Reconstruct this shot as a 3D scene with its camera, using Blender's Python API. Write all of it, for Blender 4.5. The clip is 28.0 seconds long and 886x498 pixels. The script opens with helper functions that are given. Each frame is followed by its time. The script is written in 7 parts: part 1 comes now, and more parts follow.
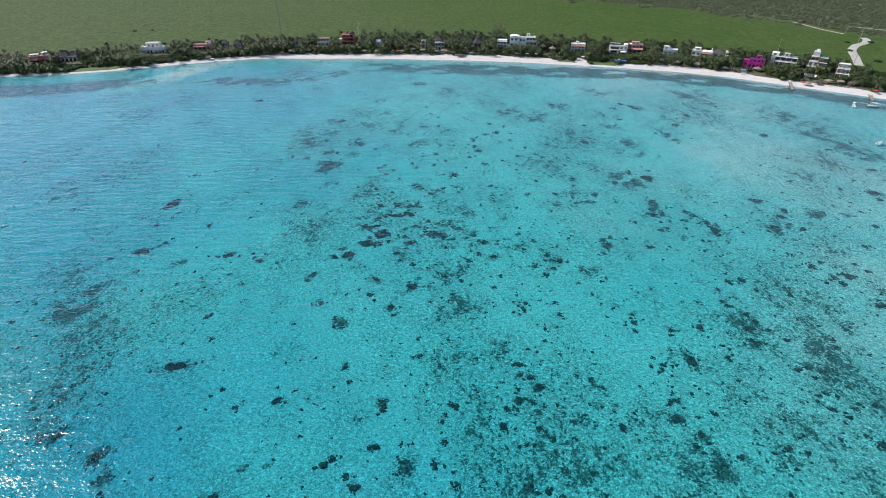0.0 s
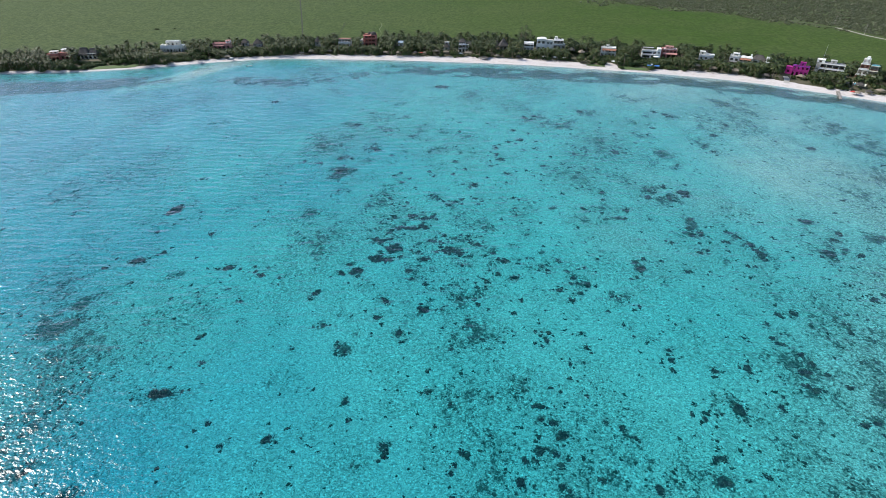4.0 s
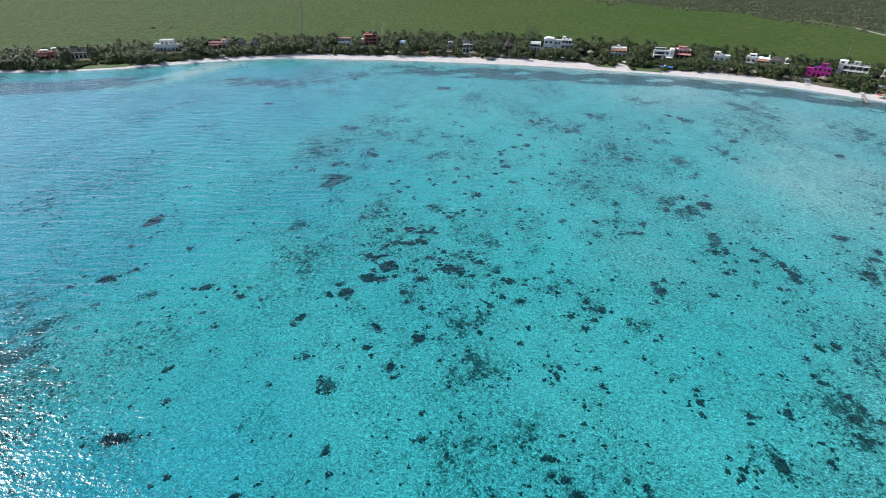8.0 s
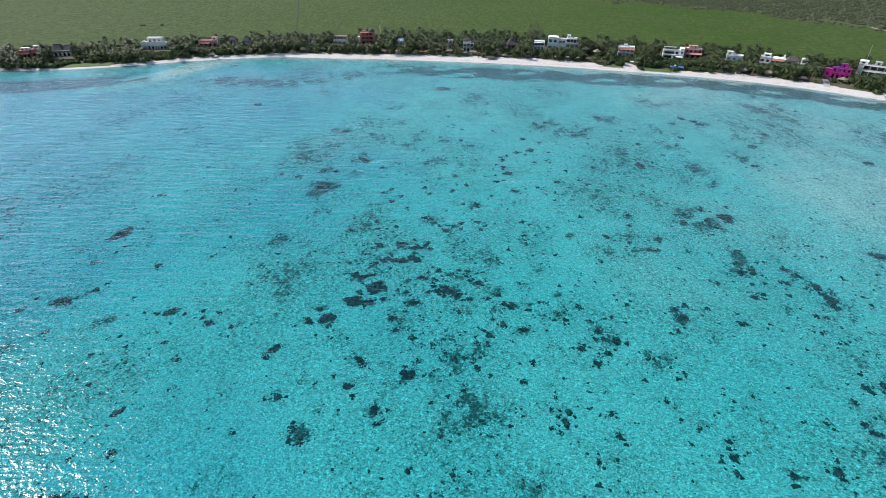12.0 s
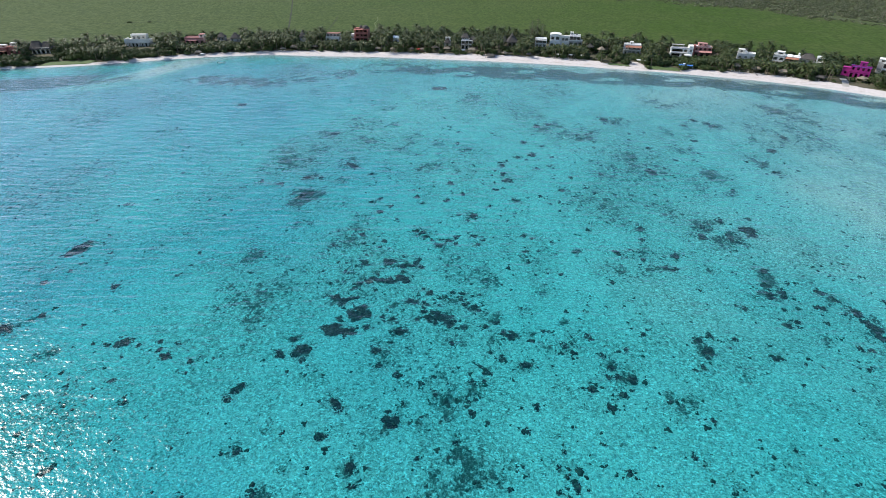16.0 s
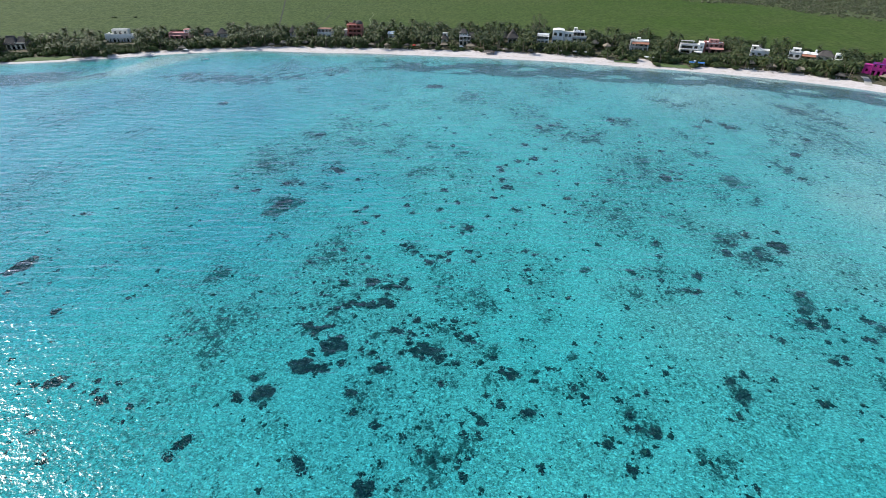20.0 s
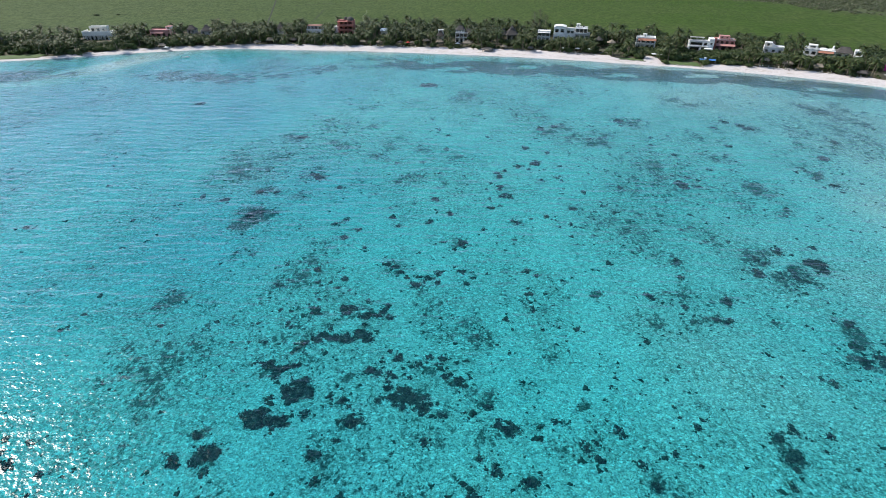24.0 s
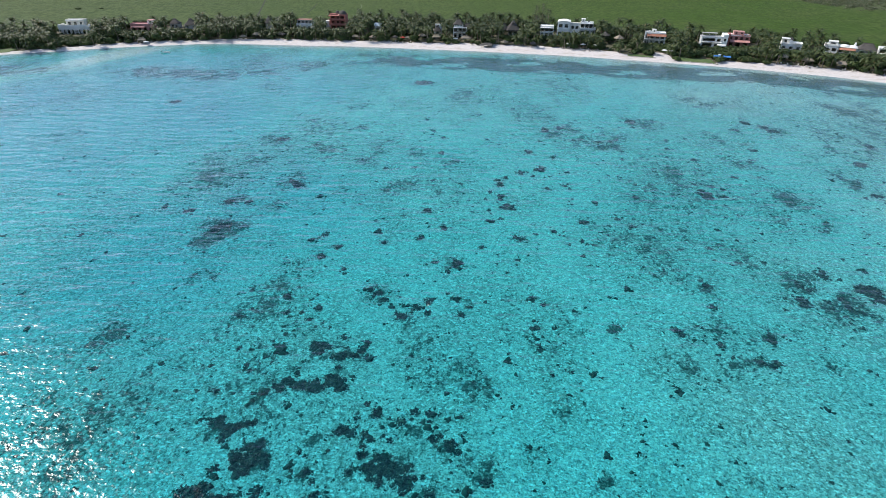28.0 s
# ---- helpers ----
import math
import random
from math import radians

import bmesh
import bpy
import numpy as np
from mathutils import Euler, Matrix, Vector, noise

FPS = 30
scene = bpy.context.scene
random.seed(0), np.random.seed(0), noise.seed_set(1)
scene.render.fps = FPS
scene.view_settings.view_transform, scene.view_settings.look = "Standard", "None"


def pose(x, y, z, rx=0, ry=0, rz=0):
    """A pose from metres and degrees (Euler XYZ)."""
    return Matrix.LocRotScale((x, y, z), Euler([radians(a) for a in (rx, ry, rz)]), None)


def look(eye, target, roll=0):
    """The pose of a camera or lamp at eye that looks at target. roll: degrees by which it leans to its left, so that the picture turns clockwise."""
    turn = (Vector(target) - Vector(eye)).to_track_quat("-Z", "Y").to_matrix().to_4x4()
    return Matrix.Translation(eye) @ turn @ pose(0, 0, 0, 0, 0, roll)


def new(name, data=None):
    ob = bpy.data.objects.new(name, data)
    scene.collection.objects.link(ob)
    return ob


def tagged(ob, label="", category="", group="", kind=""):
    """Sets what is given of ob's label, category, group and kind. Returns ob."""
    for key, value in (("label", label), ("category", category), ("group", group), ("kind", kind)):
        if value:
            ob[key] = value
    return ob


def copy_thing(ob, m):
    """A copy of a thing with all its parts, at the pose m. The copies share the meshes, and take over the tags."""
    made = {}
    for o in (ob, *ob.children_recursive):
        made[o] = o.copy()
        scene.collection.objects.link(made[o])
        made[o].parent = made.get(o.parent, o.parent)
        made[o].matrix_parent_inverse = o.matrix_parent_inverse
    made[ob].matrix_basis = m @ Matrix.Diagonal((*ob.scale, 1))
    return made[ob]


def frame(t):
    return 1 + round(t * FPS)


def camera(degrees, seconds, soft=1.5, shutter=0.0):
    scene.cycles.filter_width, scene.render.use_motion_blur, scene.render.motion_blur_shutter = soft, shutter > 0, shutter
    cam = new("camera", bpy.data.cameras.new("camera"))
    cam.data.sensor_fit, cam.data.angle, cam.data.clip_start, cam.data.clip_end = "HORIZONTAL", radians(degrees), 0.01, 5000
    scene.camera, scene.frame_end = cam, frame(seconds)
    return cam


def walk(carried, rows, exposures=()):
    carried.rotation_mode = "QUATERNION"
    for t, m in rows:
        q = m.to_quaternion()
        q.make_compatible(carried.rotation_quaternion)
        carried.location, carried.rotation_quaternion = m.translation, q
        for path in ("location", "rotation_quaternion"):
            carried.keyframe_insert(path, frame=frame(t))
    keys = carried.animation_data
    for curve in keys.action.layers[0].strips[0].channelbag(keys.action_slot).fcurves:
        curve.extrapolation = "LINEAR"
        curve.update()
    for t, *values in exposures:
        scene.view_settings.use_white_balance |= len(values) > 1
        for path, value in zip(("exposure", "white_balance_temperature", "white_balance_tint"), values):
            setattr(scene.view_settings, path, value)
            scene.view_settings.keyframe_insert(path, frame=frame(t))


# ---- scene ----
# The camera: a drone that sinks slowly as it flies towards the shore.
cam = camera(79.45, 28.0, soft=0.55)
# seconds, x, y, z, heading (left is plus), pitch, roll
FLIGHT = [
    (0.0, 0.00, 0.00, 100.00, 0.00, -32.39, -0.13),
    (0.5, 0.18, 1.90, 99.48, 0.07, -32.34, -0.09),
    (1.0, 0.34, 3.82, 98.97, 0.32, -32.29, -0.06),
    (1.5, 0.50, 5.76, 98.46, 0.82, -32.25, -0.03),
    (2.0, 0.65, 7.72, 97.96, 1.30, -32.21, 0.00),
    (2.5, 0.79, 9.70, 97.46, 1.75, -32.18, 0.02),
    (3.0, 0.92, 11.70, 96.96, 2.08, -32.15, 0.04),
    (3.5, 1.04, 13.73, 96.47, 2.34, -32.12, 0.05),
    (4.5, 1.26, 17.84, 95.49, 2.69, -32.09, 0.06),
    (5.5, 1.46, 22.02, 94.50, 2.87, -32.07, 0.07),
    (6.5, 1.66, 26.28, 93.49, 2.98, -32.05, 0.07),
    (8.0, 1.97, 32.79, 91.89, 3.08, -32.04, 0.09),
    (9.5, 2.33, 39.42, 90.18, 3.17, -32.02, 0.13),
    (11.0, 2.73, 46.08, 88.43, 3.24, -32.01, 0.17),
    (13.0, 3.28, 54.90, 86.14, 3.28, -32.03, 0.20),
    (14.5, 3.72, 61.52, 84.39, 3.29, -32.05, 0.21),
    (17.0, 4.50, 72.76, 81.18, 3.29, -32.10, 0.25),
    (20.0, 5.59, 86.71, 76.65, 3.32, -32.12, 0.33),
    (22.5, 6.63, 98.33, 72.64, 3.33, -32.02, 0.27),
    (25.0, 7.47, 109.91, 68.77, 3.31, -31.95, 0.23),
    (26.5, 7.72, 116.87, 66.64, 3.28, -31.97, 0.29),
    (28.0, 7.76, 123.84, 64.68, 3.24, -32.06, 0.43),
]
walk(cam, [(t, pose(x, y, z, 90 + pitch, 0, yaw) @ pose(0, 0, 0, 0, 0, roll)) for t, x, y, z, yaw, pitch, roll in FLIGHT])

# ---- light: sun ahead and to the left of the flight, a clear hazy sky ----
SUN_SIDE, SUN_HEIGHT = 70.0, 41.0   # degrees to the left of +y, degrees above the horizon
scene.view_settings.exposure = 0.37
world = bpy.data.worlds.new("sky")
scene.world = world
world.use_nodes = True
sky = world.node_tree.nodes.new("ShaderNodeTexSky")
sky.sky_type, sky.sun_disc = "NISHITA", False
sky.sun_elevation, sky.sun_rotation = radians(SUN_HEIGHT), radians(-SUN_SIDE)
sky.air_density, sky.dust_density, sky.ozone_density = 1.0, 0.45, 1.3
world.node_tree.links.new(sky.outputs[0], world.node_tree.nodes["Background"].inputs[0])
world.node_tree.nodes["Background"].inputs[1].default_value = 0.14
sun = new("sun", bpy.data.lights.new("sun", "SUN"))
sun.data.energy, sun.data.angle, sun.data.color = 4.3, radians(0.53), (1.0, 0.95, 0.87)
sun_way = Vector((-math.sin(radians(SUN_SIDE)) * math.cos(radians(SUN_HEIGHT)), math.cos(radians(SUN_SIDE)) * math.cos(radians(SUN_HEIGHT)), math.sin(radians(SUN_HEIGHT))))
sun.matrix_world = look(sun_way * 300, (0, 0, 0))


# ---- materials ----
class Nodes:
    """A short hand for node materials."""
    def __init__(self, name):
        self.mat = bpy.data.materials.new(name)
        self.mat.use_nodes = True
        self.tree = self.mat.node_tree
        self.shader = self.tree.nodes["Principled BSDF"]
        self.out = self.tree.nodes["Material Output"]
        self.place = self.add("ShaderNodeNewGeometry").outputs["Position"]

    def add(self, kind):
        return self.tree.nodes.new(kind)

    def link(self, a, b):
        self.tree.links.new(a, b)

    def noise(self, size, detail=4.0, stretch=(1, 1, 1), rough=0.55, where=None, turn=0.0):
        """Noise with spots about size metres across."""
        m = self.add("ShaderNodeMapping")
        m.inputs["Scale"].default_value = [1 / (size * s) for s in stretch]
        m.inputs["Rotation"].default_value = (0, 0, radians(turn))
        self.link(where or self.place, m.inputs["Vector"])
        n = self.add("ShaderNodeTexNoise")
        n.inputs["Scale"].default_value, n.inputs["Detail"].default_value, n.inputs["Roughness"].default_value = 1.0, detail, rough
        self.link(m.outputs[0], n.inputs["Vector"])
        return n.outputs["Fac"]

    def cells(self, size, feature="F1", stretch=(1, 1, 1), output="Distance"):
        m = self.add("ShaderNodeMapping")
        m.inputs["Scale"].default_value = [1 / (size * s) for s in stretch]
        self.link(self.place, m.inputs["Vector"])
        n = self.add("ShaderNodeTexVoronoi")
        n.feature = feature
        n.inputs["Scale"].default_value = 1.0
        self.link(m.outputs[0], n.inputs["Vector"])
        return n.outputs[output]

    def ramp(self, value, low, high, a=0.0, b=1.0):
        """value from low..high mapped smoothly to a..b."""
        n = self.add("ShaderNodeMapRange")
        n.interpolation_type = "SMOOTHSTEP"
        for i, v in zip((1, 2, 3, 4), (low, high, a, b)):
            n.inputs[i].default_value = v
        self.link(value, n.inputs[0])
        return n.outputs[0]

    def calc(self, op, a, b=0.0):
        n = self.add("ShaderNodeMath")
        n.operation = op
        for i, v in enumerate((a, b)):
            if isinstance(v, (int, float)):
                n.inputs[i].default_value = v
            else:
                self.link(v, n.inputs[i])
        return n.outputs[0]

    def mix(self, fac, a, b, blend="MIX"):
        n = self.add("ShaderNodeMix")
        n.data_type, n.blend_type = "RGBA", blend
        for i, v in ((0, fac), (6, a), (7, b)):
            if isinstance(v, (int, float)):
                n.inputs[i].default_value = v
            elif isinstance(v, tuple):
                n.inputs[i].default_value = (*v, 1.0)
            else:
                self.link(v, n.inputs[i])
        return n.outputs[2]

    def attribute(self, name):
        n = self.add("ShaderNodeAttribute")
        n.attribute_name = name
        return n.outputs["Fac"]

    def bump(self, height, distance, strength=1.0):
        n = self.add("ShaderNodeBump")
        n.inputs["Distance"].default_value, n.inputs["Strength"].default_value = distance, strength
        self.link(height, n.inputs["Height"])
        return n.outputs[0]

    def finish(self, colour, rough=0.8, normal=None, **more):
        s = self.shader
        if isinstance(colour, tuple):
            s.inputs["Base Color"].default_value = (*colour, 1.0)
        else:
            self.link(colour, s.inputs["Base Color"])
        s.inputs["Roughness"].default_value = rough
        for key, value in more.items():
            s.inputs[key.replace("_", " ").title().replace("Ior", "IOR")].default_value = value
        if normal is not None:
            self.link(normal, s.inputs["Normal"])
        return self.mat


def surface(name, a, b, size=1.0, rough=0.8, relief=0.01, stretch=(1, 1, 1), stain=0.25, metal=0.0):
    """A plain outdoor surface: two tones in patches, fine grain, rain stains, relief."""
    n = Nodes(name)
    big = n.ramp(n.noise(size * 3, 3), 0.35, 0.68)
    fine = n.noise(size * 0.3, 4, stretch)
    col = n.mix(big, a, b)
    col = n.mix(n.ramp(fine, 0.3, 0.75, 0.0, stain), col, tuple(0.55 * v for v in a))
    return n.finish(col, rough, n.bump(fine, relief), metallic=metal)


def leafy(name, dark, light, dry=(0.17, 0.13, 0.05), dryness=0.10, gloss=0.45):
    """Leaves: each plant and each leaf with its own tone."""
    n = Nodes(name)
    plant = n.add("ShaderNodeObjectInfo").outputs["Random"]
    leaf = n.add("ShaderNodeNewGeometry").outputs["Random Per Island"]
    col = n.mix(n.calc("ADD", n.calc("MULTIPLY", plant, 0.45), n.calc("MULTIPLY", leaf, 0.55)), dark, light)
    col = n.mix(n.ramp(leaf, 1.0 - dryness, 1.0 - dryness + 0.03), col, dry)
    mat = n.finish(col, gloss, None, specular_ior_level=0.35)
    glow = n.add("ShaderNodeBsdfTranslucent")
    n.link(col, glow.inputs["Color"])
    both = n.add("ShaderNodeMixShader")
    both.inputs[0].default_value = 0.25
    n.link(n.shader.outputs[0], both.inputs[1])
    n.link(glow.outputs[0], both.inputs[2])
    n.link(both.outputs[0], n.out.inputs["Surface"])
    return mat


def seabed_material():
    """White coral sand with seagrass and rubble, under water and up the beach."""
    n = Nodes("coral_sand")
    grass = n.attribute("seagrass")
    wet = n.attribute("under_water")
    streak = n.noise(2.4, 4, (1.0, 1.5, 1), 0.6)
    clump = n.noise(9.0, 3, (1.0, 1.8, 1), 0.5)
    broad = n.noise(45.0, 3, (1.0, 1.6, 1), 0.5)
    small = n.noise(0.75, 4, (1, 1.1, 1), 0.65)
    fine = n.noise(0.35, 3, (1, 1, 1), 0.6)
    sand = n.mix(n.ramp(fine, 0.35, 0.7), (0.70, 0.655, 0.60), (0.61, 0.565, 0.51))
    # rubble and sparse weed between ridges of clean sand
    drift = n.calc("ADD", n.calc("MULTIPLY", broad, 0.45), n.calc("MULTIPLY", n.noise(10.0, 4, (1.0, 1.3, 1), 0.6), 0.55))
    thin = n.ramp(n.calc("ADD", drift, n.calc("MULTIPLY", grass, 0.2)), 0.42, 0.60, 0.22, 1.0)
    mottle = n.calc("MULTIPLY", n.ramp(n.noise(1.1, 4, (1, 1.1, 1), 0.7), 0.42, 0.60), wet)
    sand = n.mix(n.calc("MULTIPLY", mottle, n.calc("MULTIPLY", thin, 0.66)), sand, (0.21, 0.22, 0.18))
    speck = n.calc("MULTIPLY", n.ramp(n.noise(0.6, 4, (1, 1.1, 1), 0.75), 0.52, 0.62), wet)
    sand = n.mix(n.calc("MULTIPLY", speck, n.calc("MULTIPLY", thin, 0.85)), sand, (0.085, 0.10, 0.085))
    grit = n.calc("MULTIPLY", n.ramp(n.noise(0.30, 3, (1, 1.1, 1), 0.7), 0.47, 0.60), wet)
    sand = n.mix(n.calc("MULTIPLY", grit, n.ramp(grass, 0.0, 0.35, 0.55, 0.85)), sand, (0.16, 0.17, 0.145))
    # pale flecks: clean sand, and caustic sunlight painted into its colour
    fleck = n.calc("MULTIPLY", n.ramp(n.noise(0.42, 3, (1.3, 1, 1), 0.65), 0.55, 0.63), wet)
    sand = n.mix(n.calc("MULTIPLY", fleck, 0.85), sand, (0.93, 0.91, 0.87))
    amount = n.calc("ADD", n.calc("MULTIPLY", streak, 0.40), n.calc("ADD", n.calc("MULTIPLY", clump, 0.28), n.calc("MULTIPLY", small, 0.52)))
    amount = n.calc("ADD", amount, n.calc("MULTIPLY", n.calc("SUBTRACT", broad, 0.5), 0.20))
    amount = n.calc("ADD", amount, n.calc("MULTIPLY", grass, 0.27))
    cover = n.calc("MULTIPLY", n.ramp(amount, 0.685, 0.765), wet)
    cover = n.calc("MULTIPLY", cover, n.ramp(fine, 0.32, 0.58, 0.62, 0.95))
    col = n.mix(cover, sand, (0.022, 0.047, 0.042))
    # dry sand above the water: duller, slightly pink, trodden
    dry = n.mix(n.ramp(n.noise(1.3, 4), 0.35, 0.65), (0.61, 0.56, 0.54), (0.52, 0.475, 0.455))
    dry = n.mix(n.ramp(n.noise(0.5, 3), 0.52, 0.66, 0.0, 0.5), dry, (0.40, 0.36, 0.34))
    col = n.mix(wet, dry, col)
    # dry weed along the tide line
    weed = n.calc("MULTIPLY", n.attribute("tide_line"), n.ramp(n.noise(1.4, 4, (2, 1, 1)), 0.50, 0.62))
    col = n.mix(n.calc("MULTIPLY", weed, 0.55), col, (0.30, 0.23, 0.14))
    return n.finish(col, 0.9, n.bump(fine, 0.05))


def water_material():
    """Clear sea water: tinted by its depth, painted caustics, wind ripples, sky and sun on the surface."""
    n = Nodes("sea_water")
    depth = n.attribute("depth")
    ripple = n.noise(1.0, 2, (1.15, 0.9, 1), 0.5, turn=35)
    tiny = n.noise(0.42, 2, (1.3, 0.8, 1), 0.5, turn=40)
    chop = n.noise(3.8, 2, (1.8, 0.8, 1), 0.5, turn=-15)
    crest = n.noise(4.2, 3, (2.4, 0.75, 1), 0.55, turn=-12)
    swell = n.noise(2.2, 5, (1.5, 0.8, 1), 0.65, turn=-20)
    height = n.calc("ADD", n.calc("MULTIPLY", chop, 0.45), n.calc("ADD", n.calc("MULTIPLY", ripple, 0.44), n.calc("MULTIPLY", tiny, 0.40)))
    normal = n.bump(height, 2.9)
    col = n.mix(n.ramp(depth, 0.0, 1.5), (0.91, 0.975, 0.965), (0.285, 0.82, 0.855))
    col = n.mix(n.ramp(depth, 1.75, 2.8), col, (0.13, 0.64, 0.78))
    # slow change of clearness and depth over the lagoon
    col = n.mix(n.ramp(n.noise(60, 3), 0.35, 0.7, 0.0, 0.5), col, (0.195, 0.775, 0.825))
    # caustics painted into the tint: patchy darkening for light that ripples focus
    caustic_tint = n.calc("ADD", n.calc("MULTIPLY", n.noise(1.0, 4, (1.1, 0.95, 1), 0.7, turn=25), 0.6), n.calc("MULTIPLY", n.noise(0.42, 3, (1.15, 0.9, 1), 0.65, turn=40), 0.5))
    col = n.mix(n.ramp(caustic_tint, 0.45, 0.59, 0.52, 0.0), col, (0.03, 0.22, 0.29))
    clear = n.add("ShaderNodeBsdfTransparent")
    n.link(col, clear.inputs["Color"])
    # the many small facets give a broad sheen, the larger ripples sharp sparkles
    sheen = n.add("ShaderNodeBsdfGlossy")
    sheen.distribution = "BECKMANN"
    sheen.inputs["Roughness"].default_value = 0.265
    n.link(n.bump(n.calc("ADD", n.calc("MULTIPLY", chop, 0.26), n.calc("MULTIPLY", ripple, 0.16)), 1.0), sheen.inputs["Normal"])
    sparkle = n.add("ShaderNodeBsdfGlossy")
    sparkle.inputs["Roughness"].default_value = 0.085
    n.link(normal, sparkle.inputs["Normal"])
    shine = n.add("ShaderNodeMixShader")
    shine.inputs[0].default_value = 0.17
    n.link(sheen.outputs[0], shine.inputs[1])
    n.link(sparkle.outputs[0], shine.inputs[2])
    # mirror share of the rippled surface: 2 % straight down, rising to the horizon
    facing = n.add("ShaderNodeLayerWeight")
    facing.inputs["Blend"].default_value = 0.5
    n.link(n.bump(n.calc("ADD", n.calc("MULTIPLY", swell, 0.50), n.calc("MULTIPLY", crest, 0.95)), 1.0), facing.inputs["Normal"])
    mirror = n.calc("ADD", 0.02, n.calc("MULTIPLY", 0.98, n.calc("POWER", facing.outputs["Facing"], 5.3)))
    both = n.add("ShaderNodeMixShader")
    n.link(mirror, both.inputs[0])
    n.link(clear.outputs[0], both.inputs[1])
    n.link(shine.outputs[0], both.inputs[2])
    n.link(both.outputs[0], n.out.inputs["Surface"])
    return n.mat


def marsh_material():
    """Sedge marsh behind the coast: green in broad sweeps, with dry and wet streaks."""
    n = Nodes("sedge_marsh")
    broad = n.noise(90, 4, (1.6, 1, 1), 0.5)
    sweep = n.noise(14, 5, (1.8, 1.4, 1), 0.62)
    tuft = n.noise(1.7, 5, (1.1, 2.6, 1), 0.78)
    side = n.add("ShaderNodeSeparateXYZ")
    n.link(n.place, side.inputs[0])
    col = n.mix(n.ramp(broad, 0.3, 0.7), (0.052, 0.094, 0.016), (0.070, 0.103, 0.027))
    # paler and greyer towards the west
    col = n.mix(n.ramp(side.outputs[0], 180.0, -280.0, 0.0, 0.75), col, (0.095, 0.122, 0.055))
    col = n.mix(n.ramp(sweep, 0.42, 0.72, 0, 0.5), col, (0.088, 0.114, 0.036))
    col = n.mix(n.ramp(tuft, 0.40, 0.62, 0, 0.66), col, (0.018, 0.036, 0.009))
    col = n.mix(n.ramp(n.noise(5.5, 5, (1.5, 1.3, 1), 0.7), 0.48, 0.70, 0, 0.35), col, (0.022, 0.048, 0.010))
    col = n.mix(n.ramp(n.noise(3.4, 4, (1.6, 1.2, 1), 0.7), 0.54, 0.72, 0, 0.3), col, (0.090, 0.120, 0.036))
    scrub = n.attribute("scrub")
    col = n.mix(n.calc("MULTIPLY", scrub, n.ramp(n.noise(6, 4), 0.35, 0.6, 0.25, 0.9)), col, (0.088, 0.098, 0.055))
    return n.finish(col, 0.85, n.bump(tuft, 0.45), specular_ior_level=0.05)


SAND = seabed_material()
WATER = water_material()
MARSH = marsh_material()
LITTER = surface("leaf_litter", (0.10, 0.085, 0.05), (0.06, 0.065, 0.03), 1.2, 0.95, 0.05)


def coral_material():
    """Dark living coral with paler brown knobs and tips."""
    n = Nodes("dark_coral")
    lone = n.add("ShaderNodeObjectInfo").outputs["Random"]
    col = n.mix(n.ramp(n.noise(1.3, 4), 0.38, 0.64), (0.024, 0.026, 0.034), (0.066, 0.064, 0.068))
    knob = n.ramp(n.noise(0.6, 4, rough=0.75), 0.50, 0.62)
    col = n.mix(n.calc("MULTIPLY", knob, n.ramp(lone, 0.1, 0.9, 0.35, 0.95)), col, (0.19, 0.17, 0.13))
    return n.finish(col, 0.9, n.bump(n.noise(0.3, 4), 0.15))


CORAL = coral_material()
TUFT = surface("seagrass_blades", (0.028, 0.044, 0.040), (0.054, 0.072, 0.062), 0.8, 0.9, 0.05, stain=0.4)
PALM_LEAF = leafy("palm_fronds", (0.016, 0.034, 0.009), (0.098, 0.130, 0.040), dryness=0.07, gloss=0.55)
BUSH_LEAF = leafy("sea_grape_leaves", (0.016, 0.036, 0.010), (0.088, 0.128, 0.032), dryness=0.04, gloss=0.6)
BARK = surface("palm_bark", (0.23, 0.19, 0.14), (0.15, 0.12, 0.09), 0.4, 0.9, 0.02)

# ---- the coast line and the lie of the land ----
COAST_X = (-2600, -700, -400, -320, -280, -245, -200, -172, -142, -102, -65, -38, 8, 52, 97, 135, 172, 203, 231, 273, 340, 600, 2600)
COAST_Y = (250, 340, 378, 389, 395, 405, 426, 436, 445, 443, 444, 441, 437, 431, 421, 411, 399, 384, 364, 334, 284, 66, -1500)
BEACH_X = (-330, -280, -250, -228, -200, -150, -110, -70, -40, 8, 52, 84, 88, 103, 105, 111, 113, 132, 135, 150, 165, 202, 237, 266, 300)
BEACH_W = (5, 4, 4, 6, 9, 8, 11, 11, 11, 15, 15, 14, 8, 8, 19, 19, 5, 5, 9, 11, 14, 14, 12, 14, 14)
BELT_X = (-420, -349, -308, -255, -222, -167, -112, -43, 14, 39, 107, 150, 185, 234, 280, 305, 420)
BELT_Y = (420, 437, 445, 463, 486, 500, 501, 512, 522, 510, 491, 484, 482, 452, 430, 385, 300)


def smooth_line(xs, ys, step=4.0):
    fine = np.arange(-2600, 2601, step)
    v = np.interp(fine, xs, ys)
    k = np.hanning(11)
    v2 = np.convolve(np.pad(v, 5, mode="edge"), k / k.sum(), "valid")
    return lambda x: np.interp(x, fine, v2)


coast = smooth_line(COAST_X, COAST_Y)
beach = smooth_line(BEACH_X, BEACH_W, 0.5)
belt = smooth_line(BELT_X, BELT_Y)


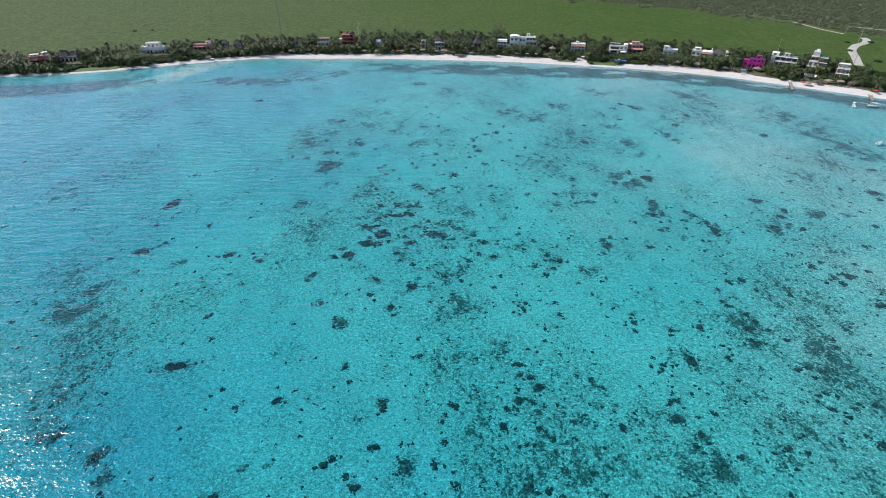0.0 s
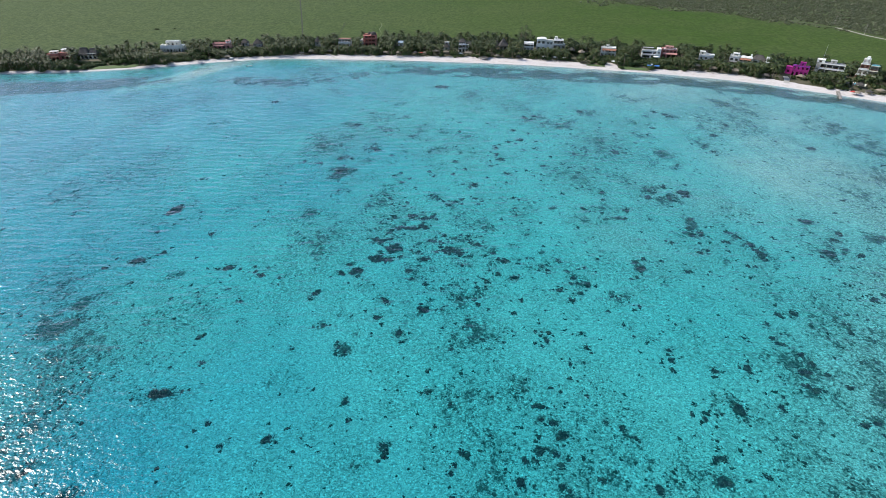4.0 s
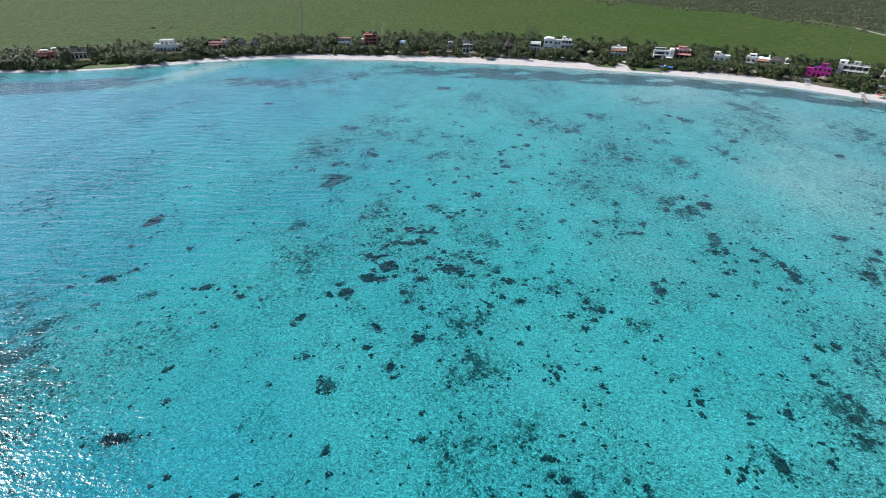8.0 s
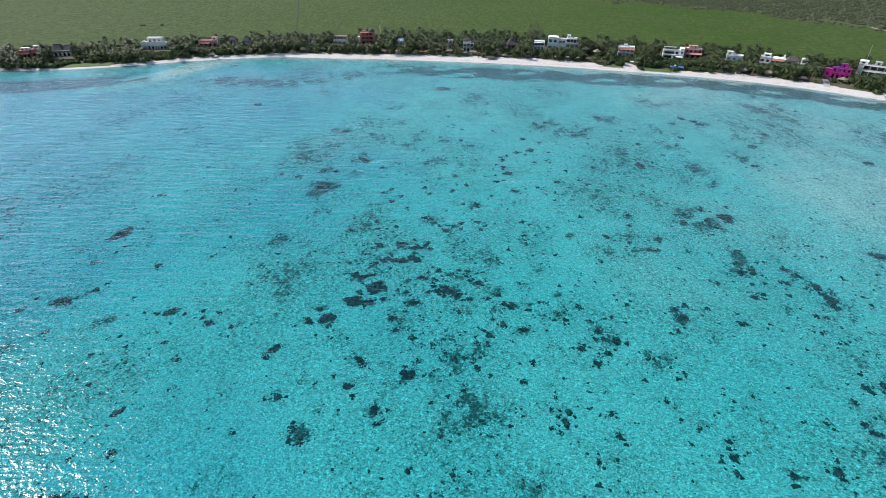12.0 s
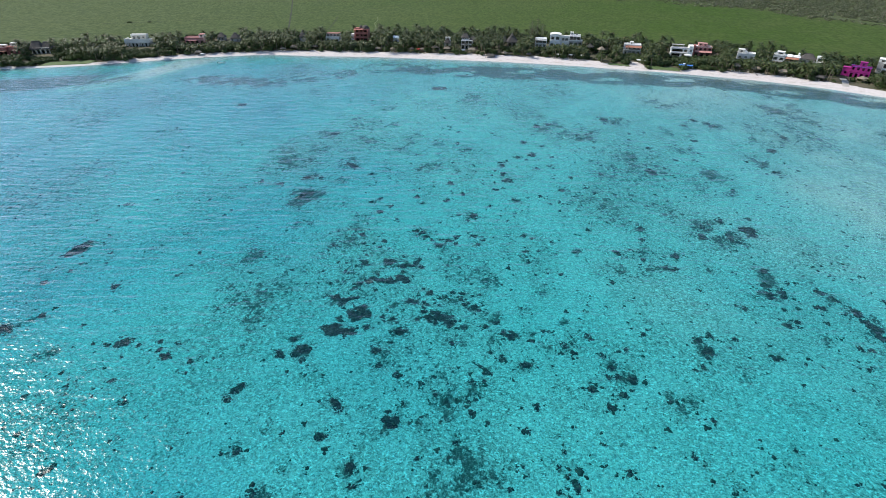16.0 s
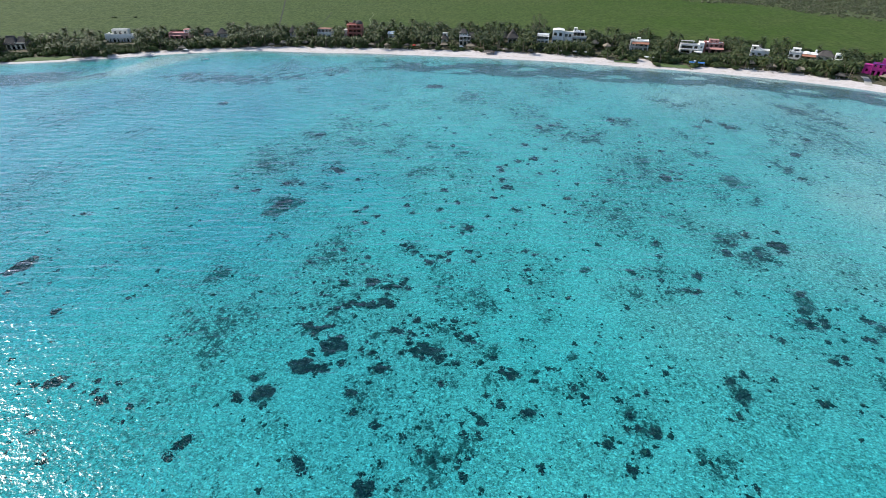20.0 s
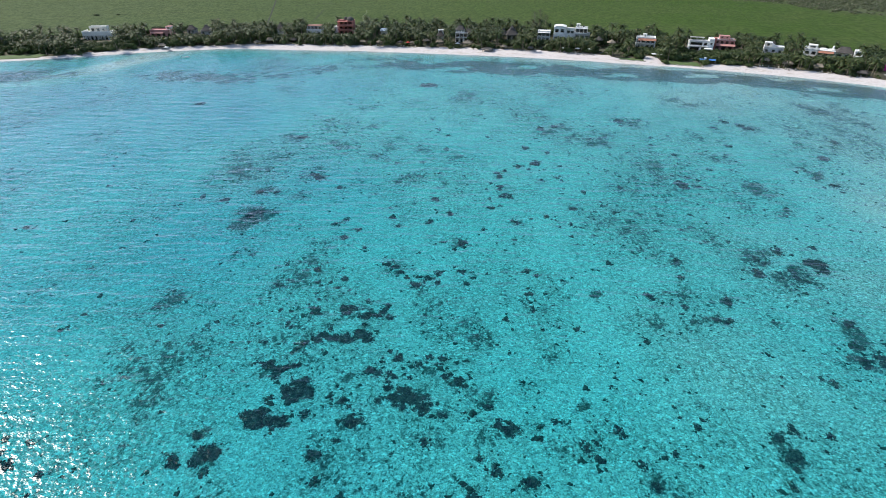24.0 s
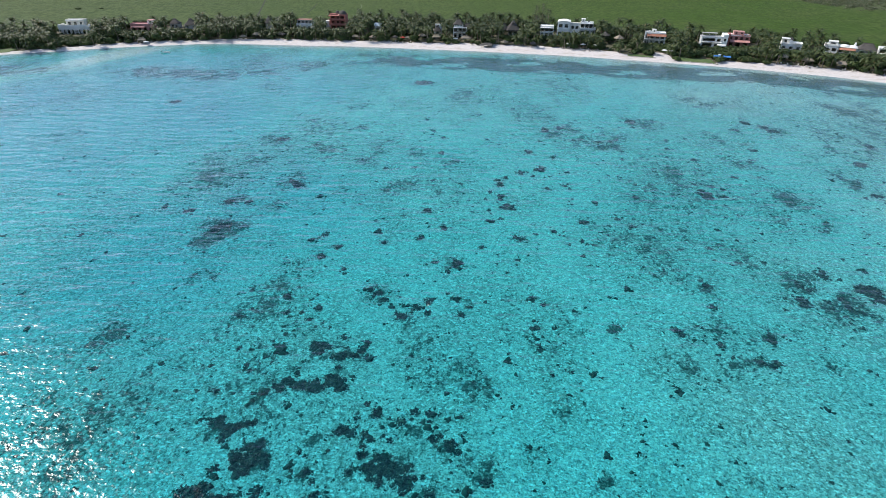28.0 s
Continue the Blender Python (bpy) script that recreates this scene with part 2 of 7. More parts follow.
def wobble(x, y, size, seed=0.0):
    """Smooth noise on arrays, about -1..1."""
    x, y = np.asarray(x, float) / size, np.asarray(y, float) / size
    s = seed
    return (np.sin(1.7 * x + 0.9 * y + s) + np.sin(-1.1 * x + 1.9 * y + 2.1 * s + 1.0) + np.sin(2.9 * x - 2.3 * y + 0.7 * s)
            + 0.7 * np.sin(4.1 * x + 3.7 * y + 1.3 * s)) / 3.0


def height(x, v):
    """Height of the ground v metres inland of the water's edge (minus: out to sea)."""
    x, v = np.asarray(x, float), np.asarray(v, float)
    sea = -1.75 - 0.25 * wobble(x, v, 45, 1.0) + 0.85 * np.clip((x - 5) / 130, 0, 1) - 0.25 * np.clip((30 - x) / 70, 0, 1) - 0.8 * np.clip((-x - 30) / 160, 0, 1)
    shelf = np.clip(-v / 26.0, 0, 1) ** 0.7
    # seaward the floor falls a little; a fan of clean sand comes off the western beach
    sea = sea - 0.4 * np.clip((-v - 320) / 70, 0, 1)
    fan = np.exp(-((x + 186 - 0.55 * (v + 20)) / 19) ** 4) * np.clip((v + 75) / 25, 0, 1)
    sea = sea * (1 - 0.85 * fan)
    land = 1.5 * (1 - np.exp(-np.clip(v, 0, None) / 8.0))
    return np.where(v < 0, sea * shelf, land - 0.7 * np.clip((v - 60) / 60, 0, 1))


def ground_at(x, y):
    return float(height(x, y - coast(x)))


# ---- coral: x, y, half width, half depth; meadows of seagrass and rubble: the same and how thick ----
CORAL_65_TO_81 = [
    (-47.8, 65.8, 1.3, 0.7), (18, 67.4, 0.9, 0.9), (-19.3, 67.5, 1.5, 0.8), (2.7, 68, 0.8, 0.8), (-21, 70.2, 0.7, 0.8), (26.5, 71, 0.8, 0.6),
    (-1.8, 72.9, 0.9, 1), (65.2, 74.1, 0.8, 0.7), (-24.7, 74.5, 0.7, 0.8), (-77, 75.5, 0.8, 1.2), (14.4, 77.2, 0.4, 0.3), (98.4, 77.2, 1.1, 1),
    (56.8, 77.3, 0.8, 0.7), (17.2, 77.5, 0.4, 0.5), (-15.9, 77.5, 1.4, 0.9), (70.6, 77.6, 0.3, 0.3), (20.6, 78, 0.4, 0.5), (18.8, 78.1, 0.4, 0.5),
    (90, 78.5, 0.6, 0.7), (-38, 78.5, 0.3, 0.3), (0, 78.7, 0.8, 0.8), (59, 80.4, 0.9, 0.8), (-89.2, 81.1, 0.8, 1.3), (24, 81.6, 0.5, 0.5),
]
CORAL_82_TO_91 = [
    (41.9, 82.5, 1.1, 1), (22.4, 82.7, 0.7, 0.6), (14.3, 83.4, 1, 1.4), (30.7, 84.3, 0.9, 0.6), (-0.5, 84.6, 0.7, 0.7), (55.5, 84.9, 1.7, 1.5),
    (60.4, 85.2, 0.7, 0.4), (95.7, 86, 0.5, 0.4), (64.7, 86.1, 0.7, 0.6), (0.5, 86.6, 0.5, 0.6), (98.6, 87.3, 0.9, 0.6), (93.2, 87.3, 1.2, 0.6),
    (22.8, 87.4, 0.8, 0.8), (17.7, 88.4, 0.5, 0.4), (15.5, 88.4, 0.7, 0.8), (104.2, 88.5, 1, 0.5), (-50.8, 89.1, 0.6, 0.6), (2.1, 89.9, 0.8, 0.8),
    (22.2, 90.2, 0.8, 0.8), (-15.2, 90.3, 1.2, 1.3), (56.9, 90.4, 1.5, 1), (-38.8, 90.5, 0.4, 0.4), (18.8, 90.9, 1.3, 1), (-41.1, 91.4, 1.1, 1.1),
]
CORAL_92_TO_108 = [
    (94.7, 92.1, 0.8, 0.5), (101.5, 94, 0.8, 0.6), (-55.9, 95, 0.7, 0.6), (24.1, 95.1, 1.1, 1.4), (-24, 97.2, 0.7, 0.7), (38, 97.4, 0.7, 0.7),
    (95, 97.4, 0.7, 0.6), (22.7, 98.4, 0.8, 0.9), (34.5, 99, 0.6, 0.5), (98.4, 99.4, 1.2, 0.8), (19.9, 99.4, 0.6, 0.5), (92.2, 100.2, 1, 0.7),
    (95.5, 100.8, 1, 0.6), (57.1, 100.9, 0.6, 1), (-26.1, 102.6, 0.7, 1.2), (-71.1, 103.4, 3, 1.6), (19.3, 103.5, 1.4, 0.8), (66.4, 104, 1.1, 1.9),
    (-66.4, 104.2, 0.5, 0.5), (76.5, 104.6, 0.8, 1.3), (56.3, 105.1, 0.6, 0.6), (-6.8, 106.4, 0.6, 0.8), (-92.2, 106.4, 0.4, 0.4), (25.6, 108, 0.5, 0.4),
]
CORAL_108_TO_123 = [
    (107.5, 108.2, 0.9, 0.7), (87.1, 110.1, 0.9, 0.8), (95.5, 111.6, 0.8, 0.7), (85.4, 111.9, 1.3, 0.9), (-65.4, 114, 0.8, 0.6), (92.8, 115.7, 1, 1),
    (54.9, 116, 0.6, 0.9), (87.6, 116.4, 1.6, 1.4), (65.4, 116.5, 1, 0.9), (74.1, 117.2, 1.2, 1.6), (29.4, 117.3, 0.5, 0.7), (-29.5, 119.4, 0.5, 0.9),
    (90.8, 119.6, 0.8, 1.1), (55.7, 119.7, 0.7, 1.3), (-43.7, 120.1, 0.5, 0.5), (75, 120.2, 0.4, 0.7), (-31.7, 121.3, 0.8, 0.7), (35.5, 121.6, 0.4, 0.4),
    (-1.2, 121.7, 0.5, 0.3), (-4.8, 122.4, 0.3, 0.2), (89.8, 122.7, 1.2, 1.2), (-70.4, 123.2, 0.7, 0.6), (56.3, 123.6, 1, 0.5), (22.9, 123.8, 0.5, 0.6),
]
CORAL_123_TO_133 = [
    (34.6, 123.8, 0.7, 0.7), (-14.6, 124, 0.9, 0.5), (21, 124.8, 0.4, 0.5), (12.9, 124.9, 0.5, 0.5), (24.5, 126, 0.7, 1.1), (132.7, 126.6, 2.2, 1.5),
    (86.7, 127, 1.2, 1), (-23.5, 127.1, 0.3, 0.3), (-16, 127.3, 1.1, 1.3), (-40.3, 129, 0.3, 0.3), (77.9, 129.1, 0.5, 0.4), (34.4, 129.2, 0.7, 0.8),
    (73.3, 129.2, 0.5, 0.3), (85.4, 129.2, 0.7, 0.8), (64.8, 129.3, 0.3, 0.2), (15.3, 129.6, 0.3, 0.3), (21.6, 129.6, 0.4, 0.6), (-37.5, 129.8, 0.8, 0.7),
    (-4, 130.2, 0.5, 0.5), (-80.9, 130.7, 0.6, 0.5), (56.8, 130.8, 0.3, 0.3), (48, 131.6, 0.3, 0.2), (23.1, 133.2, 0.4, 0.5), (46.9, 133.4, 0.5, 0.7),
]
CORAL_133_TO_145 = [
    (2.9, 134, 0.6, 0.5), (-22.8, 134.2, 1, 1.1), (86.9, 135.2, 0.7, 0.8), (65.9, 136, 0.3, 0.5), (16.4, 137.3, 0.7, 0.8), (128, 138.1, 1.1, 1.3),
    (-10, 138.3, 1.6, 1.6), (-65.2, 139.7, 0.7, 0.7), (91.6, 139.8, 0.7, 0.7), (96.8, 140.4, 1.3, 1.2), (-10.9, 140.8, 0.5, 0.5), (-21.1, 140.9, 0.9, 0.9),
    (127.2, 141.2, 0.9, 1.3), (5.9, 141.5, 0.8, 0.6), (-44.5, 142, 0.8, 0.8), (53.3, 142.1, 0.5, 0.6), (132.4, 142.1, 1.8, 2.3), (-22.5, 142.7, 1.2, 1.3),
    (18.9, 143.4, 0.5, 0.8), (-43.7, 144, 0.9, 0.9), (5.1, 144.1, 0.5, 0.5), (33.8, 144.3, 0.8, 1), (140.4, 144.4, 0.9, 1), (6.7, 145, 0.5, 0.5),
]
CORAL_145_TO_155 = [
    (-42.5, 145.4, 1.4, 0.8), (-70.8, 145.5, 0.6, 0.6), (-1.8, 145.8, 0.5, 0.5), (37, 147.2, 0.9, 1.1), (123.8, 147.4, 1.5, 1.5), (-4.9, 148.5, 0.6, 0.7),
    (138.9, 148.7, 1.1, 1), (-56.3, 148.7, 0.3, 0.3), (31, 149.5, 0.7, 1.7), (5.8, 149.7, 0.8, 0.7), (8.3, 150, 0.5, 0.5), (-10.4, 150.7, 0.9, 0.7),
    (-56.9, 152, 0.7, 0.6), (40.1, 152.1, 0.9, 1.4), (9.2, 152.3, 0.9, 0.6), (35, 152.7, 0.5, 0.7), (36.9, 152.8, 0.6, 0.7), (-63.6, 153.5, 1.3, 1.5),
    (-15, 153.5, 0.9, 0.7), (-32.2, 154, 0.7, 0.8), (94.4, 154.3, 0.5, 0.4), (17.9, 154.7, 1.8, 1.3), (-65.7, 155.1, 0.5, 0.9), (-116.3, 155.3, 0.8, 1),
]
CORAL_155_TO_161 = [
    (36.2, 155.5, 0.8, 0.8), (-37.7, 155.5, 1.6, 1.2), (-71.2, 156.4, 0.5, 0.7), (56.4, 156.7, 0.5, 0.8), (-33.7, 156.8, 1.5, 1.8), (-75.5, 157.1, 1.8, 1.5),
    (12.3, 157.3, 0.9, 1.1), (-62.4, 157.6, 0.7, 0.5), (-66.7, 157.7, 0.5, 0.4), (-32.3, 157.8, 1.3, 1.8), (92.4, 158.1, 0.5, 0.6), (-16.1, 158.3, 1.1, 1.3),
    (79.2, 159.1, 0.4, 0.5), (10, 159.1, 0.5, 0.6), (35, 159.1, 0.7, 0.8), (58.4, 159.7, 0.5, 0.5), (28.5, 159.7, 1.3, 0.8), (-107.3, 159.8, 2.4, 1.8),
    (149.9, 160.1, 1.2, 1.1), (73.5, 160.2, 0.7, 1.2), (-36.6, 161, 1, 0.9), (-13.4, 161.1, 0.5, 0.5), (40.7, 161.5, 0.5, 0.6), (1.2, 161.6, 0.8, 0.9),
]
CORAL_162_TO_168 = [
    (26.9, 162.2, 0.8, 0.9), (58.9, 162.2, 1.5, 1.3), (64.6, 163.2, 0.3, 0.4), (-24.1, 164.2, 2.1, 1.5), (-27.6, 164.4, 2.1, 2.2), (96.6, 164.4, 0.8, 0.6),
    (94.3, 164.8, 0.7, 0.9), (14.9, 164.9, 1.4, 1.5), (-11.5, 165, 1.4, 1.5), (-29.5, 165.4, 1.1, 0.8), (58, 165.6, 0.8, 0.9), (32.8, 165.6, 0.7, 0.9),
    (-101.3, 165.8, 1, 1.1), (12.9, 165.9, 0.8, 1), (66.7, 166.1, 0.7, 0.7), (-27.9, 166.2, 1.5, 0.9), (-20.1, 166.2, 0.9, 0.8), (46, 166.9, 0.6, 0.6),
    (22.6, 166.9, 0.6, 0.5), (3.7, 167.2, 0.6, 0.6), (61.3, 167.2, 0.7, 1.1), (7.5, 168, 0.4, 0.3), (-0.2, 168.2, 1.4, 1), (-12.8, 168.2, 0.5, 0.5),
]
CORAL_168_TO_173 = [
    (-3.9, 168.8, 1.2, 0.9), (-27.2, 169.1, 0.8, 0.7), (-23.2, 169.3, 2, 1.3), (11.4, 169.4, 0.9, 0.6), (101.5, 169.4, 1.1, 1.5), (-14, 169.5, 1, 0.7),
    (0.8, 169.5, 0.8, 0.6), (2.6, 169.7, 0.4, 0.4), (-8.1, 169.9, 0.6, 0.6), (-16.6, 170.2, 0.3, 0.3), (-2.2, 170.7, 2, 1.4), (6.5, 170.7, 0.2, 0.2),
    (0.2, 170.9, 1, 0.9), (-20.9, 170.9, 1.2, 1.4), (-5, 171, 1.6, 1.1), (-23.3, 171.6, 2.4, 1.5), (101.8, 172.2, 1.4, 2.1), (81.5, 172.4, 0.9, 1.1),
    (-3.3, 172.7, 1.4, 1), (-6.6, 172.7, 1, 0.6), (-15.8, 172.8, 0.3, 0.4), (135.1, 172.8, 1.5, 1.4), (84.6, 173.3, 0.7, 1), (124.7, 173.3, 2.1, 2.4),
]
CORAL_173_TO_179 = [
    (-22.4, 173.7, 1.3, 1), (163.5, 174, 1.1, 1.3), (7.3, 174.1, 0.6, 0.5), (-6.9, 174.2, 0.6, 0.4), (-27.9, 174.6, 0.8, 0.9), (101.3, 174.8, 1.1, 1.3),
    (6.4, 175.1, 0.8, 1), (33.6, 175.4, 0.3, 0.3), (-5.8, 175.5, 0.6, 0.5), (-2.9, 175.6, 0.5, 0.5), (3.4, 175.9, 0.8, 1), (-28.1, 176.2, 2.1, 1.3),
    (-4, 176.4, 0.3, 0.3), (-6.9, 176.4, 0.6, 0.8), (4.5, 176.9, 0.5, 0.5), (-10, 177, 1.5, 0.9), (-25.5, 177.3, 1.5, 1), (-29.9, 177.3, 1.5, 1.2),
    (101.1, 178.2, 1.2, 1.7), (83.7, 178.3, 0.6, 0.7), (73.9, 178.3, 0.6, 0.9), (-90.1, 178.8, 1.1, 0.9), (-1.7, 179.2, 0.6, 0.7), (-8.6, 179.3, 0.5, 0.4),
]
CORAL_179_TO_185 = [
    (-110.8, 179.4, 0.8, 0.8), (72.2, 179.4, 0.4, 0.5), (2.7, 179.5, 0.5, 0.3), (93, 179.8, 1.2, 1), (-5.6, 180.4, 0.8, 1.4), (7.5, 180.6, 0.6, 0.4),
    (3, 180.9, 0.8, 0.6), (0.3, 181.2, 0.8, 0.7), (-25.9, 182, 0.5, 0.4), (-7.5, 182.3, 0.5, 0.5), (131.8, 182.4, 1.5, 1.5), (158.1, 182.8, 1.1, 1.1),
    (-39.5, 183.1, 0.4, 0.3), (98.9, 183.4, 0.9, 1.6), (-25.2, 183.4, 0.5, 0.5), (-33, 183.5, 0.6, 0.5), (110.7, 183.6, 0.6, 0.6), (82.5, 184.3, 1.1, 1.9),
    (86.3, 184.6, 1.1, 1.9), (-22.6, 184.7, 1.2, 0.9), (-76.1, 184.7, 0.6, 0.6), (149.9, 185.1, 0.9, 1.1), (-12.8, 185.5, 1.4, 1), (-19.5, 185.6, 1.2, 1.3),
]
CORAL_185_TO_195 = [
    (-16.7, 185.8, 1.6, 1.5), (96.6, 186, 1.5, 1.3), (25.1, 186.1, 0.4, 0.2), (-21.5, 186.5, 1.1, 0.9), (-14.1, 187, 1.9, 1.4), (136, 187.1, 1.1, 1.3),
    (43, 187.7, 0.5, 0.3), (-20.7, 188.2, 0.5, 0.7), (-29.1, 188.3, 0.5, 0.4), (-36.3, 189.1, 0.4, 0.4), (-30.1, 189.6, 0.5, 0.6), (-14, 190, 0.7, 0.4),
    (22.8, 190.5, 0.4, 0.4), (26.2, 191.3, 0.4, 0.4), (-8.9, 192.8, 0.8, 0.9), (-12, 192.9, 1.2, 0.9), (-14.5, 193, 1.5, 1.3), (-30.6, 193.5, 0.4, 0.4),
    (-33, 193.7, 0.4, 0.6), (-113, 193.9, 1.7, 1.9), (-18, 194.7, 1.5, 1.5), (-10.8, 194.7, 0.8, 0.9), (61.7, 195, 1, 0.8), (86.5, 195.5, 1, 1.5),
]
CORAL_195_TO_206 = [
    (59.5, 195.6, 1, 0.9), (-19.8, 195.6, 0.5, 0.8), (128.5, 195.9, 2.3, 1.7), (179.9, 196.1, 1.4, 1.2), (-10.1, 196.3, 0.6, 0.8), (-112, 196.6, 2.1, 2.7),
    (21.4, 196.8, 0.6, 0.6), (-14.7, 197.5, 0.5, 0.5), (-25.8, 198, 0.4, 0.4), (-111.1, 199.4, 1.6, 1.9), (54.2, 199.6, 0.7, 0.8), (64.2, 201.8, 0.8, 1.2),
    (48, 202.2, 0.7, 0.7), (20.6, 202.3, 1, 0.7), (-22.7, 202.3, 0.3, 0.3), (181.8, 202.3, 2.6, 2.2), (-36.6, 202.8, 0.7, 0.5), (47.3, 203.3, 0.9, 0.7),
    (-27.5, 204.3, 0.6, 0.7), (-4.7, 204.8, 0.9, 1.2), (-34.9, 205, 0.4, 0.5), (0.2, 206, 0.7, 0.7), (6.7, 206.1, 0.6, 0.7), (169.9, 206.2, 1, 1),
]
CORAL_206_TO_220 = [
    (-21.6, 206.3, 1, 0.9), (-2.4, 207.6, 1.1, 0.9), (28.9, 208, 0.3, 0.4), (-4.2, 208, 0.8, 0.4), (8.3, 208.3, 0.6, 0.5), (-28.9, 209.5, 0.8, 1.2),
    (-9, 209.6, 0.9, 0.6), (-0.1, 209.8, 0.7, 0.9), (23.3, 209.9, 0.6, 0.6), (5.7, 210.6, 1, 0.9), (56.7, 210.8, 0.8, 0.8), (83.8, 211.4, 0.8, 1.5),
    (21.1, 211.6, 0.7, 0.8), (-10.5, 211.8, 0.9, 1), (-12.5, 213.2, 0.9, 1), (75.4, 213.5, 1.4, 1.5), (152.1, 213.6, 0.7, 1), (84, 214.6, 0.8, 1.6),
    (91.7, 215.6, 1.5, 1.8), (91.2, 218.4, 3, 1.9), (58.1, 218.5, 0.7, 1.1), (77.6, 219.9, 0.8, 1.2), (-19.6, 220.1, 0.6, 0.6), (3.4, 220.6, 0.6, 0.7),
]
CORAL_223_TO_244 = [
    (84.7, 223.5, 1.5, 1.2), (5.3, 223.7, 1.3, 1.6), (0.3, 224.2, 0.9, 0.5), (-113.6, 224.8, 1, 1), (-25.7, 225.3, 1.3, 1), (196.2, 225.3, 2.1, 1.5),
    (-22.8, 229.4, 1.2, 0.8), (-87.2, 230.9, 0.5, 0.8), (10.8, 231, 0.7, 0.6), (-12.5, 232, 0.7, 0.7), (-30.3, 232, 1, 0.8), (64.2, 233.6, 0.5, 0.8),
    (-3.9, 234.7, 0.5, 1.1), (-27.6, 234.9, 0.7, 0.7), (20.4, 235.1, 0.7, 0.9), (-55.4, 235.1, 1.7, 1.3), (34.9, 235.3, 0.5, 0.8), (19, 236.1, 0.6, 0.8),
    (-54.5, 238.1, 2.8, 1.4), (202.3, 238.4, 1.9, 1.6), (28.6, 239.2, 0.7, 1.1), (1.3, 240.1, 0.9, 1.3), (13.4, 243.9, 1.2, 0.9), (36.8, 244.7, 1, 1.2),
]
CORAL_244_TO_267 = [
    (-66.5, 244.9, 1.2, 1.4), (-74.1, 246.3, 0.8, 0.9), (-3.5, 248.8, 0.9, 1.3), (192.2, 250.6, 1.4, 1.3), (-58.2, 250.8, 1.5, 1.3), (-52.7, 250.9, 0.9, 1.4),
    (17.3, 252, 1.7, 1.3), (-107.2, 252.1, 0.6, 0.8), (-34.4, 255.7, 0.9, 0.9), (15.9, 256.6, 0.6, 0.9), (16.5, 258.7, 1.1, 1.2), (53.5, 259.7, 0.8, 1.1),
    (13.3, 261, 0.6, 0.9), (78.6, 262.2, 1.3, 0.8), (-42, 262.5, 1.5, 1.8), (73.7, 262.6, 1.8, 2.7), (29.4, 264, 0.6, 0.8), (72, 264.2, 0.8, 0.6),
    (-44.2, 264.3, 1.7, 1.8), (120.8, 264.6, 1.6, 1.3), (34.9, 266, 1, 0.8), (16.2, 266.1, 1.2, 1.5), (73.4, 266.2, 0.8, 0.8), (79.7, 267, 1.5, 0.8),
]
CORAL_269_TO_313 = [
    (77.1, 269.1, 0.8, 0.8), (72.9, 270.3, 0.7, 0.6), (169.8, 270.4, 1.8, 2.3), (18, 271, 0.7, 1), (26.5, 272.4, 0.7, 1), (23, 275.1, 0.9, 1.7),
    (86.6, 275.7, 1, 0.9), (-18.7, 275.8, 0.7, 0.7), (28.7, 277.2, 1.7, 2), (-10.1, 277.3, 0.7, 0.7), (55.7, 287.3, 0.5, 0.7), (129.4, 287.4, 2.3, 1.9),
    (33.8, 287.5, 0.9, 0.7), (78.9, 288.6, 1.1, 1), (26.3, 291.8, 1.3, 1.5), (72.9, 297.4, 1, 0.8), (-58.5, 298.4, 2.4, 1.7), (51.4, 302.5, 1.2, 1.1),
    (141.6, 303.7, 1.6, 1.9), (-2.5, 303.9, 0.8, 0.8), (57.6, 304.7, 1, 0.9), (74.7, 304.9, 0.6, 0.9), (-6.4, 310, 0.6, 0.9), (34, 313.2, 1.2, 2.4),
]
CORAL_316_TO_375 = [
    (39.5, 316, 1.7, 1.6), (116.6, 317.3, 2.1, 2), (103.2, 318, 1.5, 1), (114.5, 320.7, 1.5, 1.7), (-9.7, 322.4, 0.5, 1.3), (67.1, 324.6, 1.7, 2.4),
    (109.9, 325.4, 1.7, 2.1), (-117.4, 339.4, 2.3, 2.2), (-16.1, 375.7, 4.5, 4),
]
MEADOW_66_TO_86 = [
    (34.6, 66.4, 2.3, 2.6, 0.5), (-29, 67.8, 0.83, 0.67, 0.8), (-72.5, 70.6, 2.2, 1.5, 0.8), (67.4, 71.2, 0.97, 0.92, 0.7), (85.9, 71.5, 3.4, 4.6, 0.45), (-43.8, 71.6, 0.85, 0.72, 0.8),
    (60.1, 71.6, 2.7, 4.1, 0.75), (39.6, 71.6, 3.4, 4, 0.6), (-8, 72.9, 2, 3.1, 0.8), (-22.1, 72.9, 0.74, 0.71, 0.7), (-37.5, 73.7, 0.87, 0.88, 0.8), (-43, 73.7, 0.87, 0.74, 0.8),
    (16.8, 74.2, 0.87, 1, 0.8), (-77.7, 75.5, 1.9, 3, 0.7), (6.9, 76, 7.5, 8.9, 0.3), (56.2, 76.6, 1.3, 1.6, 0.75), (59, 79.6, 2.1, 2.2, 0.8), (-90.2, 81.6, 1.7, 2.8, 0.7),
    (-19.5, 85.8, 0.81, 1.2, 0.8), (75, 86.4, 0.81, 1.3, 0.85),
]
